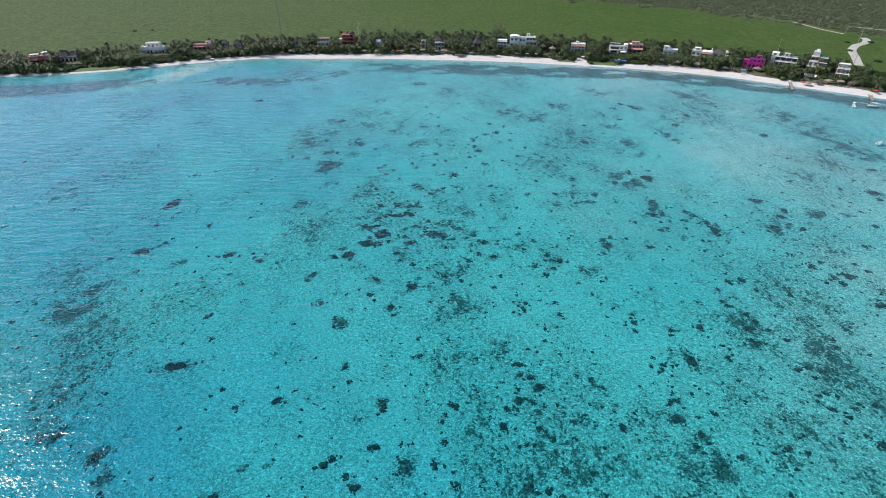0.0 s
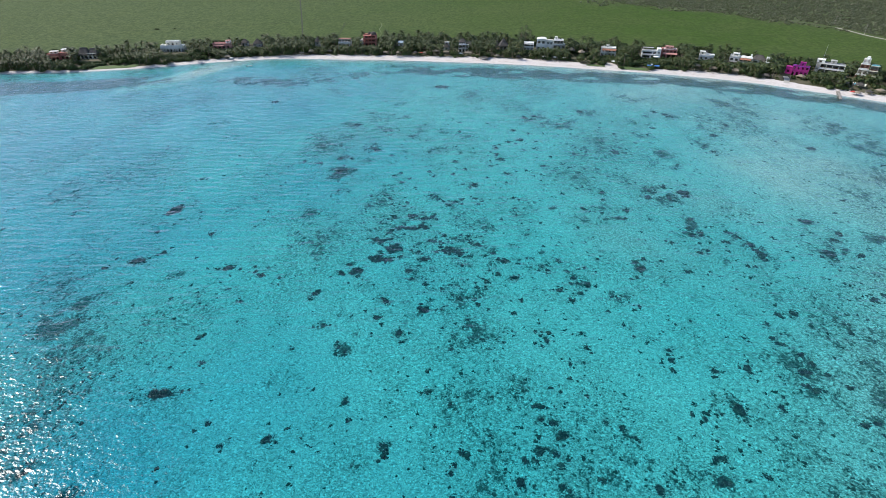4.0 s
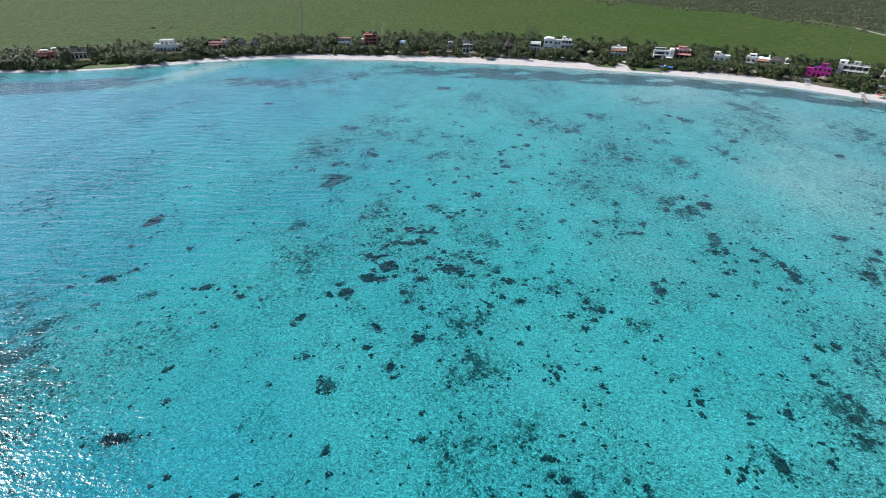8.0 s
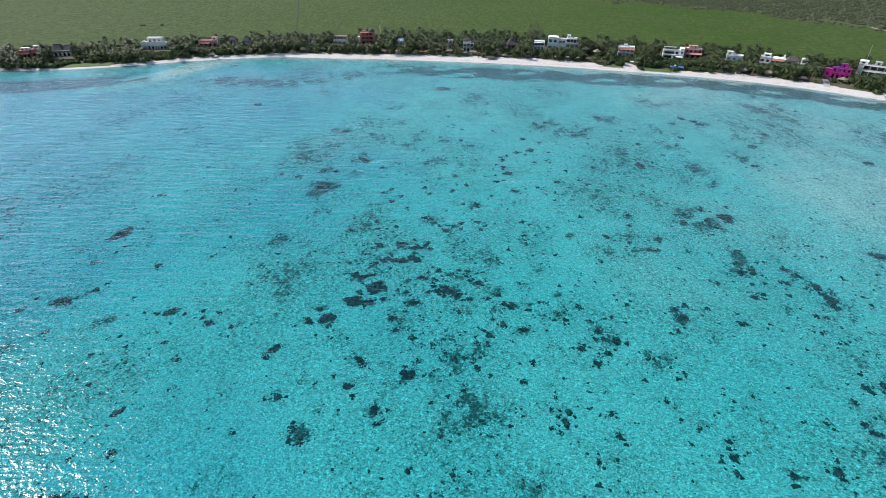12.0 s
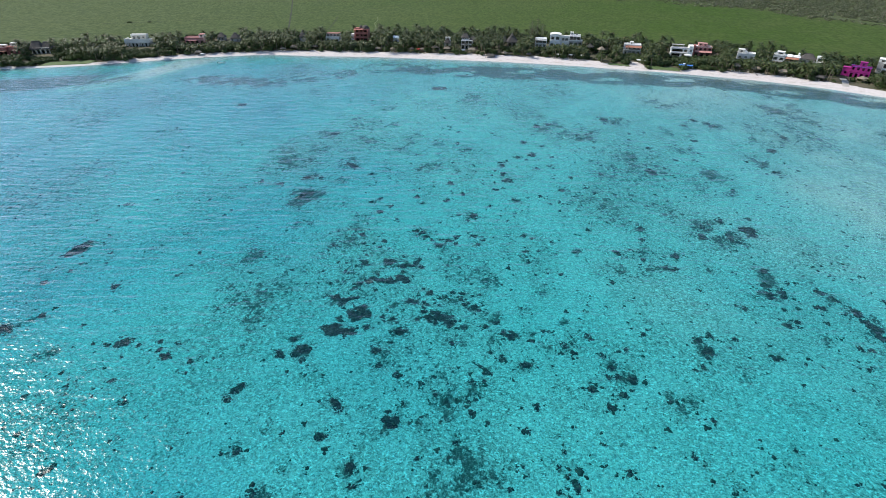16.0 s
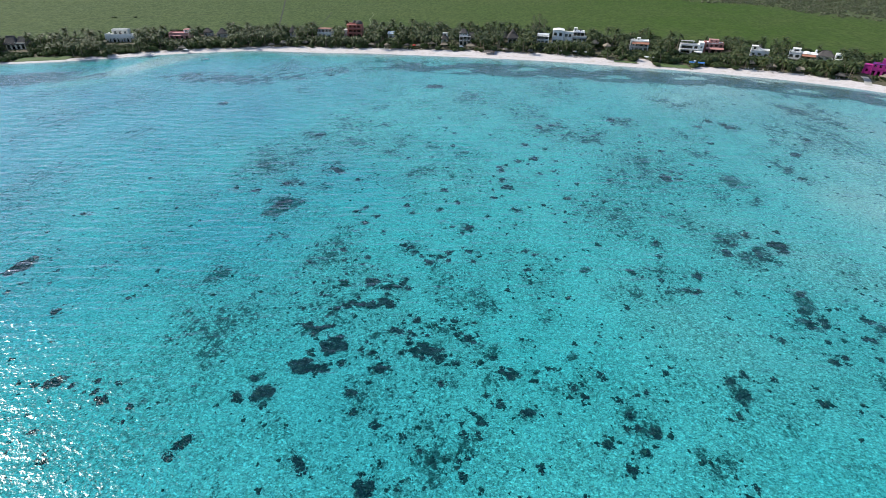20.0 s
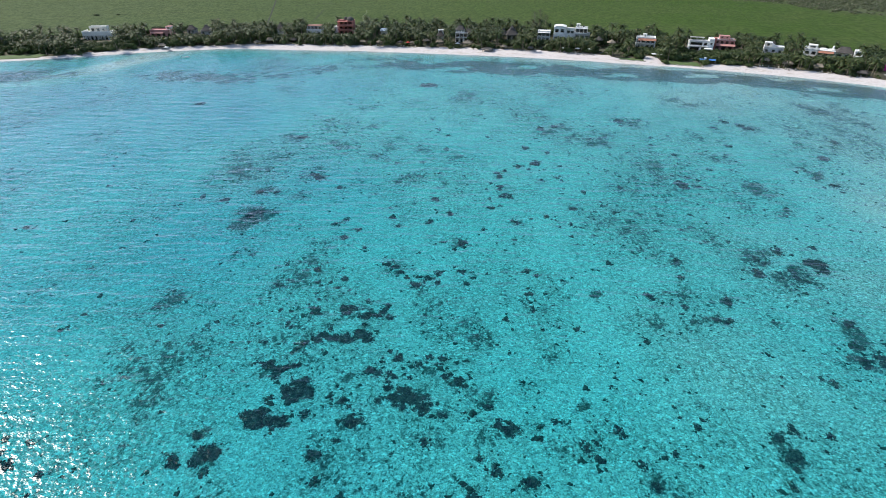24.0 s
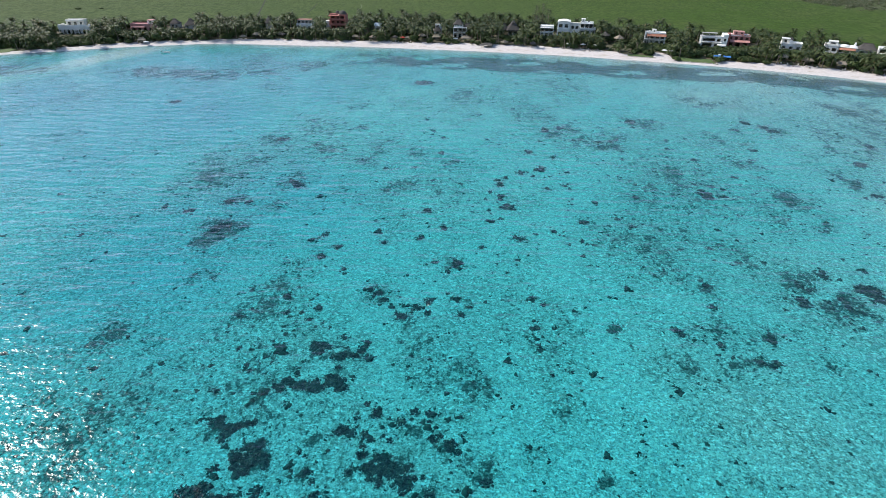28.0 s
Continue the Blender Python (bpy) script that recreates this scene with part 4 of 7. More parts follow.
MAGENTA = surface("magenta_painted_plaster", (0.40, 0.020, 0.22), (0.31, 0.016, 0.18), 1.5, 0.75, 0.01, stain=0.1)
# violet reflection on the magenta house, put into the slab's colour
VIOLET_REFLECTION = surface("violet_painted_plaster", (0.22, 0.10, 0.52), (0.17, 0.08, 0.42), 1.5, 0.75, 0.01, stain=0.1)
TERRACE = surface("terrace_tiles", (0.42, 0.22, 0.15), (0.34, 0.17, 0.12), 1.0, 0.7, 0.01)
TILE = surface("clay_roof_tiles", (0.42, 0.19, 0.12), (0.30, 0.13, 0.08), 0.5, 0.8, 0.03, stain=0.4)
THATCH = surface("weathered_palm_thatch", (0.100, 0.090, 0.082), (0.062, 0.056, 0.052), 0.7, 0.95, 0.06, (0.4, 0.4, 2.0), stain=0.6)
NEW_THATCH = surface("sunbleached_palm_thatch", (0.30, 0.25, 0.19), (0.21, 0.175, 0.135), 0.7, 0.95, 0.06, (0.4, 0.4, 2.0), stain=0.5)
WOOD = surface("dark_tropical_wood", (0.15, 0.10, 0.06), (0.10, 0.07, 0.045), 0.4, 0.7, 0.01, (0.3, 0.3, 2))
PALE_WOOD = surface("grey_weathered_wood", (0.33, 0.30, 0.26), (0.25, 0.22, 0.19), 0.4, 0.8, 0.01, (0.3, 0.3, 2))
DARK = surface("dark_window_frame", (0.05, 0.05, 0.052), (0.035, 0.035, 0.038), 0.5, 0.5, 0.003)
TANK = surface("black_plastic_tank", (0.03, 0.03, 0.033), (0.05, 0.05, 0.05), 0.6, 0.5, 0.005)
CLOTH = surface("blue_canvas", (0.05, 0.20, 0.50), (0.04, 0.15, 0.40), 0.5, 0.8, 0.01)
PALE_CLOTH = surface("white_canvas", (0.72, 0.72, 0.70), (0.62, 0.62, 0.60), 0.5, 0.8, 0.01)
CUSHION = surface("faded_beige_canvas", (0.46, 0.43, 0.38), (0.34, 0.31, 0.28), 0.5, 0.8, 0.01)
RED_CLOTH = surface("red_canvas", (0.50, 0.06, 0.04), (0.40, 0.05, 0.035), 0.5, 0.8, 0.01)
METAL_ROOF = surface("pale_blue_metal_roof", (0.32, 0.42, 0.52), (0.26, 0.35, 0.44), 0.6, 0.5, 0.004)
HULL = surface("white_boat_paint", (0.80, 0.80, 0.78), (0.72, 0.72, 0.70), 0.6, 0.35, 0.002, stain=0.1)
ROAD = surface("white_limestone_road", (0.42, 0.395, 0.36), (0.34, 0.32, 0.285), 3.0, 0.95, 0.03)
LAWN = surface("lawn_grass", (0.070, 0.120, 0.028), (0.10, 0.14, 0.045), 1.5, 0.9, 0.04, stain=0.4)
STONE = surface("grey_limestone", (0.34, 0.32, 0.28), (0.24, 0.22, 0.19), 0.7, 0.9, 0.04, stain=0.4)
STEEL = surface("galvanised_steel", (0.45, 0.46, 0.47), (0.36, 0.37, 0.38), 0.5, 0.45, 0.003, metal=0.8)


def glass_material(name, tint):
    n = Nodes(name)
    return n.finish(tint, 0.04, None, transmission_weight=1.0, ior=1.45)


GLASS = glass_material("window_glass", (0.55, 0.62, 0.62))
BLUE_GLASS = glass_material("blue_balcony_glass", (0.25, 0.68, 0.78))


def pool_water():
    n = Nodes("pool_water")
    return n.finish(n.mix(n.ramp(n.noise(0.6, 2), 0.3, 0.7), (0.05, 0.42, 0.60), (0.09, 0.52, 0.68)), 0.05, n.bump(n.noise(0.5, 2), 0.03))


POOL = pool_water()


# ---- building kit: local x along the front, y inwards, z up ----
def add_box(bm, x0, x1, y0, y1, z0, z1):
    v = [bm.verts.new((x, y, z)) for z in (z0, z1) for y in (y0, y1) for x in (x0, x1)]
    for f in ((0, 2, 3, 1), (4, 5, 7, 6), (0, 1, 5, 4), (2, 6, 7, 3), (0, 4, 6, 2), (1, 3, 7, 5)):
        bm.faces.new([v[i] for i in f])


def box(name, parent, mat, x0, x1, y0, y1, z0, z1, label="", soft=0.04):
    bm = bmesh.new()
    add_box(bm, x0, x1, y0, y1, z0, z1)
    if soft:
        bmesh.ops.bevel(bm, geom=bm.edges[:], offset=min(soft, 0.3 * min(x1 - x0, y1 - y0, z1 - z0)), segments=1, affect="EDGES")
    return part(name, bm, mat, parent, label)


def wall(house, mat, axis, a0, a1, at, z0, z1, holes, thick=0.25, inward=1, frame_mat=None, name="wall", glazed=True):
    """A wall with real openings. axis x: runs along x at y = at; axis y: along y at x = at. holes: (a, b, low, high)."""
    xs = sorted({a0, a1, *(h[0] for h in holes), *(h[1] for h in holes)})
    zs = sorted({z0, z1, *(h[2] for h in holes), *(h[3] for h in holes)})
    lo, hi = (at, at + thick * inward) if inward > 0 else (at + thick * inward, at)
    bm = bmesh.new()

    def put(target, a, b, c, d, p, q):
        if axis == "x":
            add_box(target, a, b, p, q, c, d)
        else:
            add_box(target, p, q, a, b, c, d)

    for a, b in zip(xs, xs[1:]):
        runs = []
        for c, d in zip(zs, zs[1:]):
            m, k = (a + b) / 2, (c + d) / 2
            if any(h[0] < m < h[1] and h[2] < k < h[3] for h in holes):
                continue
            if runs and abs(runs[-1][1] - c) < 1e-6:
                runs[-1][1] = d
            else:
                runs.append([c, d])
        for c, d in runs:
            put(bm, a, b, c, d, lo, hi)
    bmesh.ops.remove_doubles(bm, verts=bm.verts[:], dist=0.0005)
    part(name, bm, mat, house)
    if not glazed:
        return
    for a, b, c, d in holes:
        m0, m1 = lo + 0.4 * thick, lo + 0.65 * thick
        bm = bmesh.new()
        w = 0.07
        for q in ((a, b, c, c + w), (a, b, d - w, d), (a, a + w, c + w, d - w), (b - w, b, c + w, d - w)):
            put(bm, *q, m0, m1)
        for k in range(1, max(1, round((b - a) / 1.3))):
            s = a + (b - a) * k / max(1, round((b - a) / 1.3))
            put(bm, s - w / 2, s + w / 2, c + w, d - w, m0, m1)
        window = part("window", bm, frame_mat or DARK, house)
        bm = bmesh.new()
        put(bm, a + w, b - w, c + w, d - w, (m0 + m1) / 2 - 0.01, (m0 + m1) / 2 + 0.01)
        part("pane", bm, GLASS, window)


def storey(house, mat, x0, x1, y0, y1, z0, z1, front=(), left=(), right=(), back=(), roof=True, over=0.15, frame_mat=None, slab=None, parapet=0.0, glazed=True):
    """A room block with walls, openings, floor and roof slab, and a parapet if wanted. Openings: (centre, width, sill, height)."""
    def holes(items, lo):
        return [(lo + c - w / 2, lo + c + w / 2, z0 + s, z0 + s + h) for c, w, s, h in items]
    t = 0.25
    wall(house, mat, "x", x0, x1, y0, z0, z1, holes(front, x0), t, 1, frame_mat, glazed=glazed)
    wall(house, mat, "x", x0, x1, y1, z0, z1, holes(back, x0), t, -1, frame_mat)
    wall(house, mat, "y", y0 + t, y1 - t, x0, z0, z1, holes(left, y0), t, 1, frame_mat)
    wall(house, mat, "y", y0 + t, y1 - t, x1, z0, z1, holes(right, y0), t, -1, frame_mat)
    box("floor_slab", house, TERRACE, x0 + t, x1 - t, y0 + t, y1 - t, z0 - 0.1, z0 + 0.05, soft=0)
    if roof:
        box("roof_slab", house, slab or mat, x0 - over, x1 + over, y0 - over, y1 + over, z1, z1 + 0.22)
    if parapet:
        bm = bmesh.new()
        p, b, c = 0.2, z1 + 0.22, z1 + 0.22 + parapet
        for q in ((x0, x1, y0, y0 + p), (x0, x1, y1 - p, y1), (x0, x0 + p, y0 + p, y1 - p), (x1 - p, x1, y0 + p, y1 - p)):
            add_box(bm, *q, b, c)
        part("parapet", bm, mat, house)


def railing(house, x0, x1, y, z, mat, high=1.0, gap=1.2, along="x", solid=None):
    """Posts and rails; or a solid balustrade with a cap."""
    bm = bmesh.new()

    def put(a, b, c, d, p, q):
        if along == "x":
            add_box(bm, a, b, p, q, c, d)
        else:
            add_box(bm, p, q, a, b, c, d)
    if solid:
        put(x0, x1, z, z + high, y, y + 0.14)
        put(x0 - 0.03, x1 + 0.03, z + high, z + high + 0.06, y - 0.04, y + 0.18)
        part("balustrade", bm, solid, house)
        return
    n = max(1, round((x1 - x0) / gap))
    for i in range(n + 1):
        s = x0 + (x1 - x0) * i / n
        put(s - 0.04, s + 0.04, z, z + high, y, y + 0.08)
    for h in (0.35, 0.68, 1.0):
        put(x0, x1, z + high * h - 0.05, z + high * h, y + 0.01, y + 0.07)
    part("railing", bm, mat, house)


def column(house, mat, x, y, z0, z1, r=0.16, name="column"):
    bm = bmesh.new()
    rings = []
    for z, k in ((z0, 1.35), (z0 + 0.18, 1.3), (z0 + 0.2, 1.0), (z1 - 0.2, 0.92), (z1 - 0.18, 1.25), (z1, 1.3)):
        rings.append([bm.verts.new((x + r * k * math.cos(a), y + r * k * math.sin(a), z)) for a in (j * math.pi / 4 for j in range(8))])
    for lo, hi in zip(rings, rings[1:]):
        for j in range(8):
            bm.faces.new((lo[j], lo[(j + 1) % 8], hi[(j + 1) % 8], hi[j]))
    bm.faces.new(rings[-1])
    part(name, bm, mat, house)


def thatch_bm(x0, x1, y0, y1, eave, top, ridge=0.0, seed=1, along="x"):
    """A thick thatched hip roof with a sagging slope and ragged eaves. ridge: length of the ridge."""
    r = random.Random(seed)
    bm = bmesh.new()
    cx, cy, hx, hy = (x0 + x1) / 2, (y0 + y1) / 2, (x1 - x0) / 2, (y1 - y0) / 2
    rx, ry = (ridge / 2, 0.02) if along == "x" else (0.02, ridge / 2)
    n = 28
    rings = []
    for i, k in enumerate((0.0, 0.02, 0.25, 0.5, 0.75, 0.96, 1.0)):
        ring = []
        z = eave + (top - eave) * (k ** 1.12 if i > 1 else 0) - (0.28 if i == 0 else 0)
        for j in range(n):
            a = 2 * math.pi * j / n + 0.001
            c, s = math.cos(a), math.sin(a)
            m = max(abs(c), abs(s)) ** 0.8
            ux, uy = c / m, s / m
            ux, uy = max(-1, min(1, ux)), max(-1, min(1, uy))
            px, py = cx + ux * (hx * (1 - k) + rx * k), cy + uy * (hy * (1 - k) + ry * k)
            jag = r.uniform(-0.12, 0.12) if i < 5 else 0
            ring.append(bm.verts.new((px + 0.5 * jag, py + 0.5 * jag, z + jag)))
        rings.append(ring)
    for lo, hi in zip(rings, rings[1:]):
        for j in range(n):
            bm.faces.new((lo[j], lo[(j + 1) % n], hi[(j + 1) % n], hi[j]))
    bm.faces.new(rings[-1])
    bm.faces.new(rings[0][::-1])
    return bm


def thatch(house, x0, x1, y0, y1, eave, top, ridge=0.0, mat=None, seed=1, along="x"):
    ob = part("thatched_roof", thatch_bm(x0, x1, y0, y1, eave, top, ridge, seed, along), mat or THATCH, house)
    bm = bmesh.new()
    cx, cy, k = (x0 + x1) / 2, (y0 + y1) / 2, ridge / 2 + 0.35
    if along == "x":
        add_box(bm, cx - k, cx + k, cy - 0.22, cy + 0.22, top - 0.12, top + 0.14)
    else:
        add_box(bm, cx - 0.22, cx + 0.22, cy - k, cy + k, top - 0.12, top + 0.14)
    part("ridge_cap", bm, mat or THATCH, ob)


def tiled_awning(house, x0, x1, y0, y1, z_low, z_high, mat=None):
    """A sloping roof of clay tile courses, low side in front."""
    bm = bmesh.new()
    n = max(4, round((x1 - x0) / 0.45))
    prof = []
    for i in range(n * 4 + 1):
        x = x0 + (x1 - x0) * i / (n * 4)
        prof.append((x, 0.07 * abs(math.sin(math.pi * i / 4))))
    low = [bm.verts.new((x, y0, z_low + h)) for x, h in prof]
    high = [bm.verts.new((x, y1, z_high + h)) for x, h in prof]
    low2 = [bm.verts.new((x, y0, z_low - 0.12)) for x, h in prof]
    high2 = [bm.verts.new((x, y1, z_high - 0.12)) for x, h in prof]
    for i in range(len(prof) - 1):
        bm.faces.new((low[i], low[i + 1], high[i + 1], high[i]))
        bm.faces.new((low2[i + 1], low2[i], high2[i], high2[i + 1]))
        bm.faces.new((low2[i], low2[i + 1], low[i + 1], low[i]))
    for i in (0, -1):
        bm.faces.new((low2[i], low[i], high[i], high2[i]))
    part("tiled_awning", bm, mat or TILE, house)


def tank(house, x, y, z, r=0.6, high=1.1, mat=None):
    """A rooftop water tank with a domed lid."""
    bm = bmesh.new()
    rings = []
    for k, h in ((0.95, 0), (1, 0.08), (1, 0.72), (0.85, 0.86), (0.4, 0.97), (0.38, 1.05)):
        rings.append([bm.verts.new((x + r * k * math.cos(a), y + r * k * math.sin(a), z + h * high)) for a in (j * math.pi / 6 for j in range(12))])
    for lo, hi in zip(rings, rings[1:]):
        for j in range(12):
            bm.faces.new((lo[j], lo[(j + 1) % 12], hi[(j + 1) % 12], hi[j]))
    bm.faces.new(rings[-1])
    part("water_tank", bm, mat or TANK, house)


def dome(house, mat, x, y, z, r, high, name="dome"):
    bm = bmesh.new()
    rings = []
    for i in range(6):
        a = i / 6 * math.pi / 2
        rings.append([bm.verts.new((x + r * math.cos(a) * math.cos(b), y + r * math.cos(a) * math.sin(b), z + high * math.sin(a))) for b in (j * math.pi / 8 for j in range(16))])
    top = bm.verts.new((x, y, z + high))
    for lo, hi in zip(rings, rings[1:]):
        for j in range(16):
            bm.faces.new((lo[j], lo[(j + 1) % 16], hi[(j + 1) % 16], hi[j]))
    for j in range(16):
        bm.faces.new((rings[-1][j], rings[-1][(j + 1) % 16], top))
    part(name, bm, mat, house)


def arch_wall(house, mat, x0, x1, y, z0, z1, count, thick=0.3):
    """An arcade: a wall with round-headed openings."""
    step = (x1 - x0) / count
    half = step * 0.37
    for i in range(count):
        bm = bmesh.new()
        a, b = x0 + i * step, x0 + (i + 1) * step
        c = (a + b) / 2
        spring = z0 + (z1 - z0) * 0.45
        pts = [(c + half * math.cos(t), spring + half * 1.05 * math.sin(t)) for t in (k * math.pi / 8 for k in range(9))]
        ring = [(b, z0), (b, z1), (a, z1), (a, z0), (c - half, z0)] + pts[::-1] + [(c + half, z0)]
        f = [bm.verts.new((px, y, pz)) for px, pz in ring]
        g = [bm.verts.new((px, y + thick, pz)) for px, pz in ring]
        # outer strips, split so that every face is convex
        arch_f, arch_g = f[4:], g[4:]
        m = len(arch_f)
        tl, tr = f[2], f[1]
        quads = []
        for k in range(m - 1):
            bm.faces.new((arch_f[k], arch_f[k + 1], arch_g[k + 1], arch_g[k]))
        for side, up in ((arch_f, (f[3], tl, tr, f[0])), (arch_g, (g[3], g[2], g[1], g[0]))):
            bm.faces.new((up[0], side[0], side[1], up[1]))
            for k in range(1, m // 2 - 0):
                bm.faces.new((side[k], side[k + 1], up[1]))
            bm.faces.new((side[m // 2], up[2], up[1]))
            for k in range(m // 2, m - 2):
                bm.faces.new((side[k], side[k + 1], up[2]))
            bm.faces.new((side[m - 2], side[m - 1], up[3], up[2]))
        bm.faces.new((f[2], f[1], g[1], g[2]))
        bmesh.ops.recalc_face_normals(bm, faces=bm.faces[:])
        part("arch", bm, mat, house)


PLOTS = []


def plot(name, x, y, wide, deep, sight, label, turn=0.0, category="house", size=(1, 1, 1)):
    """Claim the ground for a house; returns its base. sight: height that plants before it may reach."""
    PLOTS.append((x - wide * size[0] / 2, x + wide * size[0] / 2, y, y + deep * size[1], sight))
    base = thing(name, x, y, 1.3, turn, label, category, "houses along the shore")
    base.scale = size
    return base


def openings(wide, count, w, sill, h):
    return [((i + 0.5) * wide / count, w, sill, h) for i in range(count)]


# white house with an arcade under a roof terrace
h = plot("house", -238, 457, 19, 11, 0.0, "white two-storey villa with a blue-shadowed arcade and roof terrace", 8, size=(1.0, 0.75, 0.95))
storey(h, WHITE, -9, 9, 2.6, 11, 0, 4.4, openings(18, 6, 1.6, 0.2, 2.4), (), ())
arch_wall(h, WHITE, -9, 9, 0, 0, 4.4, 8)
box("terrace_slab", h, WHITE, -9.1, 9.1, -0.1, 2.55, 4.4, 4.62)
railing(h, -9, 9, 0, 4.62, WHITE, 0.9, solid=WHITE)
railing(h, 0.2, 10.8, -9, 4.62, WHITE, 0.9, along="y", solid=WHITE)
storey(h, CREAM, -5.2, 5.4, 4.5, 10.5, 4.66, 7.6, [(2.0, 1.6, 0.1, 2.1), (5.3, 1.6, 0.1, 2.1), (8.6, 1.2, 0.8, 1.2)], [(3, 1.5, 0.8, 1.2)], (), slab=WHITE, parapet=0.4)

# low red house with a small tower
h = plot("house", -202.5, 470, 15, 9, 1.4, "low red-painted bungalow with flat roofs and a small tower", 6, size=(1.0, 0.8, 0.95))
storey(h, PINK, -7, 7, 0, 8, 0, 4.0, openings(14, 4, 1.8, 0.3, 2.1), [(3, 1.6, 0.8, 1.2)], slab=PINK, parapet=0.5)
storey(h, WHITE, 2.9, 6.6, 3, 7.5, 4.24, 6.3, [(1.8, 1.5, 0.6, 1.1)], slab=PINK)
tiled_awning(h, -6.5, 2.0, -2.0, 0, 2.7, 3.4, PINK)

# pair of thatched houses among the palms
for x, y, w, top, seed in ((-188, 482, 6.5, 5.3, 3), (-176, 479, 8.0, 6.0, 4)):
    h = plot("thatched_house", x, y, w, 6, 1.2, "grey plastered cabin under a steep weathered thatched roof", 4, "cabin")
    storey(h, GREY, -w / 2 + 0.6, w / 2 - 0.6, 0.6, 5.4, 0, 3.0, [(1.5, 1.2, 0.1, 2.0), (w - 2.6, 1.2, 0.8, 1.1)], roof=False)
    thatch(h, -w / 2, w / 2, 0, 6, 2.8, top, 1.6, None, seed)
h = plot("thatched_house", -125, 480, 5, 5, 2.5, "small cabin with a dark pointed thatched roof", 0, "cabin")
storey(h, GREY, -1.9, 1.9, 0.6, 4.4, 0, 4.8, [(1.9, 1.2, 2.6, 1.2)], roof=False)
thatch(h, -2.5, 2.5, 0, 5, 4.6, 8.0, 0.3, None, 5)

# low white house with a terrace
h = plot("house", -103.3, 485, 12, 9, 2.6, "low white and grey flat-roofed house with a red-brown roof edge", 0, size=(0.9, 0.85, 0.93))
storey(h, WHITE, -5.6, 5.6, 0, 8, 0, 3.1, openings(11.2, 3, 2.0, 0.2, 2.2))
storey(h, GREY, -5.6, 5.6, 2.4, 8.2, 3.34, 5.9, openings(11.2, 4, 1.5, 0.1, 2.1), slab=BRICK)
railing(h, -5.6, 5.6, 0, 3.33, WHITE, 0.8, solid=WHITE)

# red house with thatched domes on its roof
h = plot("house", -82, 487, 12, 11, 1.9, "red three-storey house with balconies and two thatched domes", 0, size=(0.92, 0.85, 0.9))
for z, y0 in ((0, 0), (3.2, 0), (6.4, 0.6)):
    storey(h, RED, -5.6, 5.6, 2.2 + y0, 10.5, z, z + 2.95, [(2.4, 2.6, 0.1, 2.2), (5.6, 1.6, 0.1, 2.2), (8.8, 2.6, 0.1, 2.2)], [(3, 1.4, 0.8, 1.2)], over=0.02)
for z in (3.2, 6.4):
    box("balcony_slab", h, RED, -5.9, 5.9, -0.1, 2.15, z - 0.05, z + 0.18)
    railing(h, -5.8, 5.8, 0, z + 0.18, RED, 0.85, solid=RED)
    for x in (-5.6, -1.9, 1.9, 5.6):
        column(h, RED, x, 0.2, z - 3.2 if z > 3.3 else 0, z - 0.05, 0.17)
for x in (-5.6, -1.9, 1.9, 5.6):
    column(h, RED, x, 0.2, 6.58, 9.2, 0.15)
box("upper_canopy", h, RED, -5.9, 1.5, -0.1, 2.78, 9.2, 9.42)
railing(h, -5.6, 0.2, 3.0, 9.59, RED, 0.7, solid=RED)
dome(h, THATCH, 3.0, 6.2, 9.59, 2.9, 2.6, "thatched_dome")
dome(h, THATCH, -0.8, 7.6, 9.59, 1.7, 2.3, "thatched_dome")
box("annex_roof", h, WHITE, -9.4, -5.95, 4, 9, 5.0, 5.3)
box("annex_wall", h, WHITE, -9.2, -6.0, 4.2, 8.8, 0, 5.0)

# blue-roofed cabin
h = plot("cabin", -55.5, 485, 4.5, 5, 2.2, "small cabin with a pale blue metal roof", 0, "cabin")
storey(h, WHITE, -2, 2, 0.4, 4.6, 0, 3.4, [(2, 1.4, 0.6, 1.4)], roof=False)
tiled_awning(h, -2.4, 2.4, -0.2, 2.5, 3.3, 4.6, METAL_ROOF)
tiled_awning(h, -2.4, 2.4, 2.55, 5.0, 4.6, 4.0, METAL_ROOF)

# beach hut with a thatched hat beside the gabled house
h = plot("thatched_house", -16.5, 472, 5.5, 6, 1.8, "white cabin with an open thatched gable and upper terrace", 0, "cabin")
storey(h, CREAM, -2.3, 2.3, 1, 6, 0, 2.9, [(2.3, 1.6, 0.1, 2.1)], roof=True)
thatch(h, -2.6, 2.6, 0.2, 4.6, 2.95, 5.4, 1.2, None, 8)
storey(h, WHITE, -1.6, 2.2, 4.7, 6, 3.13, 5.9, [(1.8, 1.2, 1.6, 0.9)])
h = plot("thatched_house", -2.5, 468, 5, 5, 1.8, "small cabin with a sunbleached thatched roof", 0, "cabin")
storey(h, CREAM, -1.9, 1.9, 0.5, 4.5, 0, 2.7, [(1.9, 1.4, 0.1, 2.0)], roof=False)
thatch(h, -2.4, 2.4, 0, 5, 2.6, 4.6, 1.0, NEW_THATCH, 9)

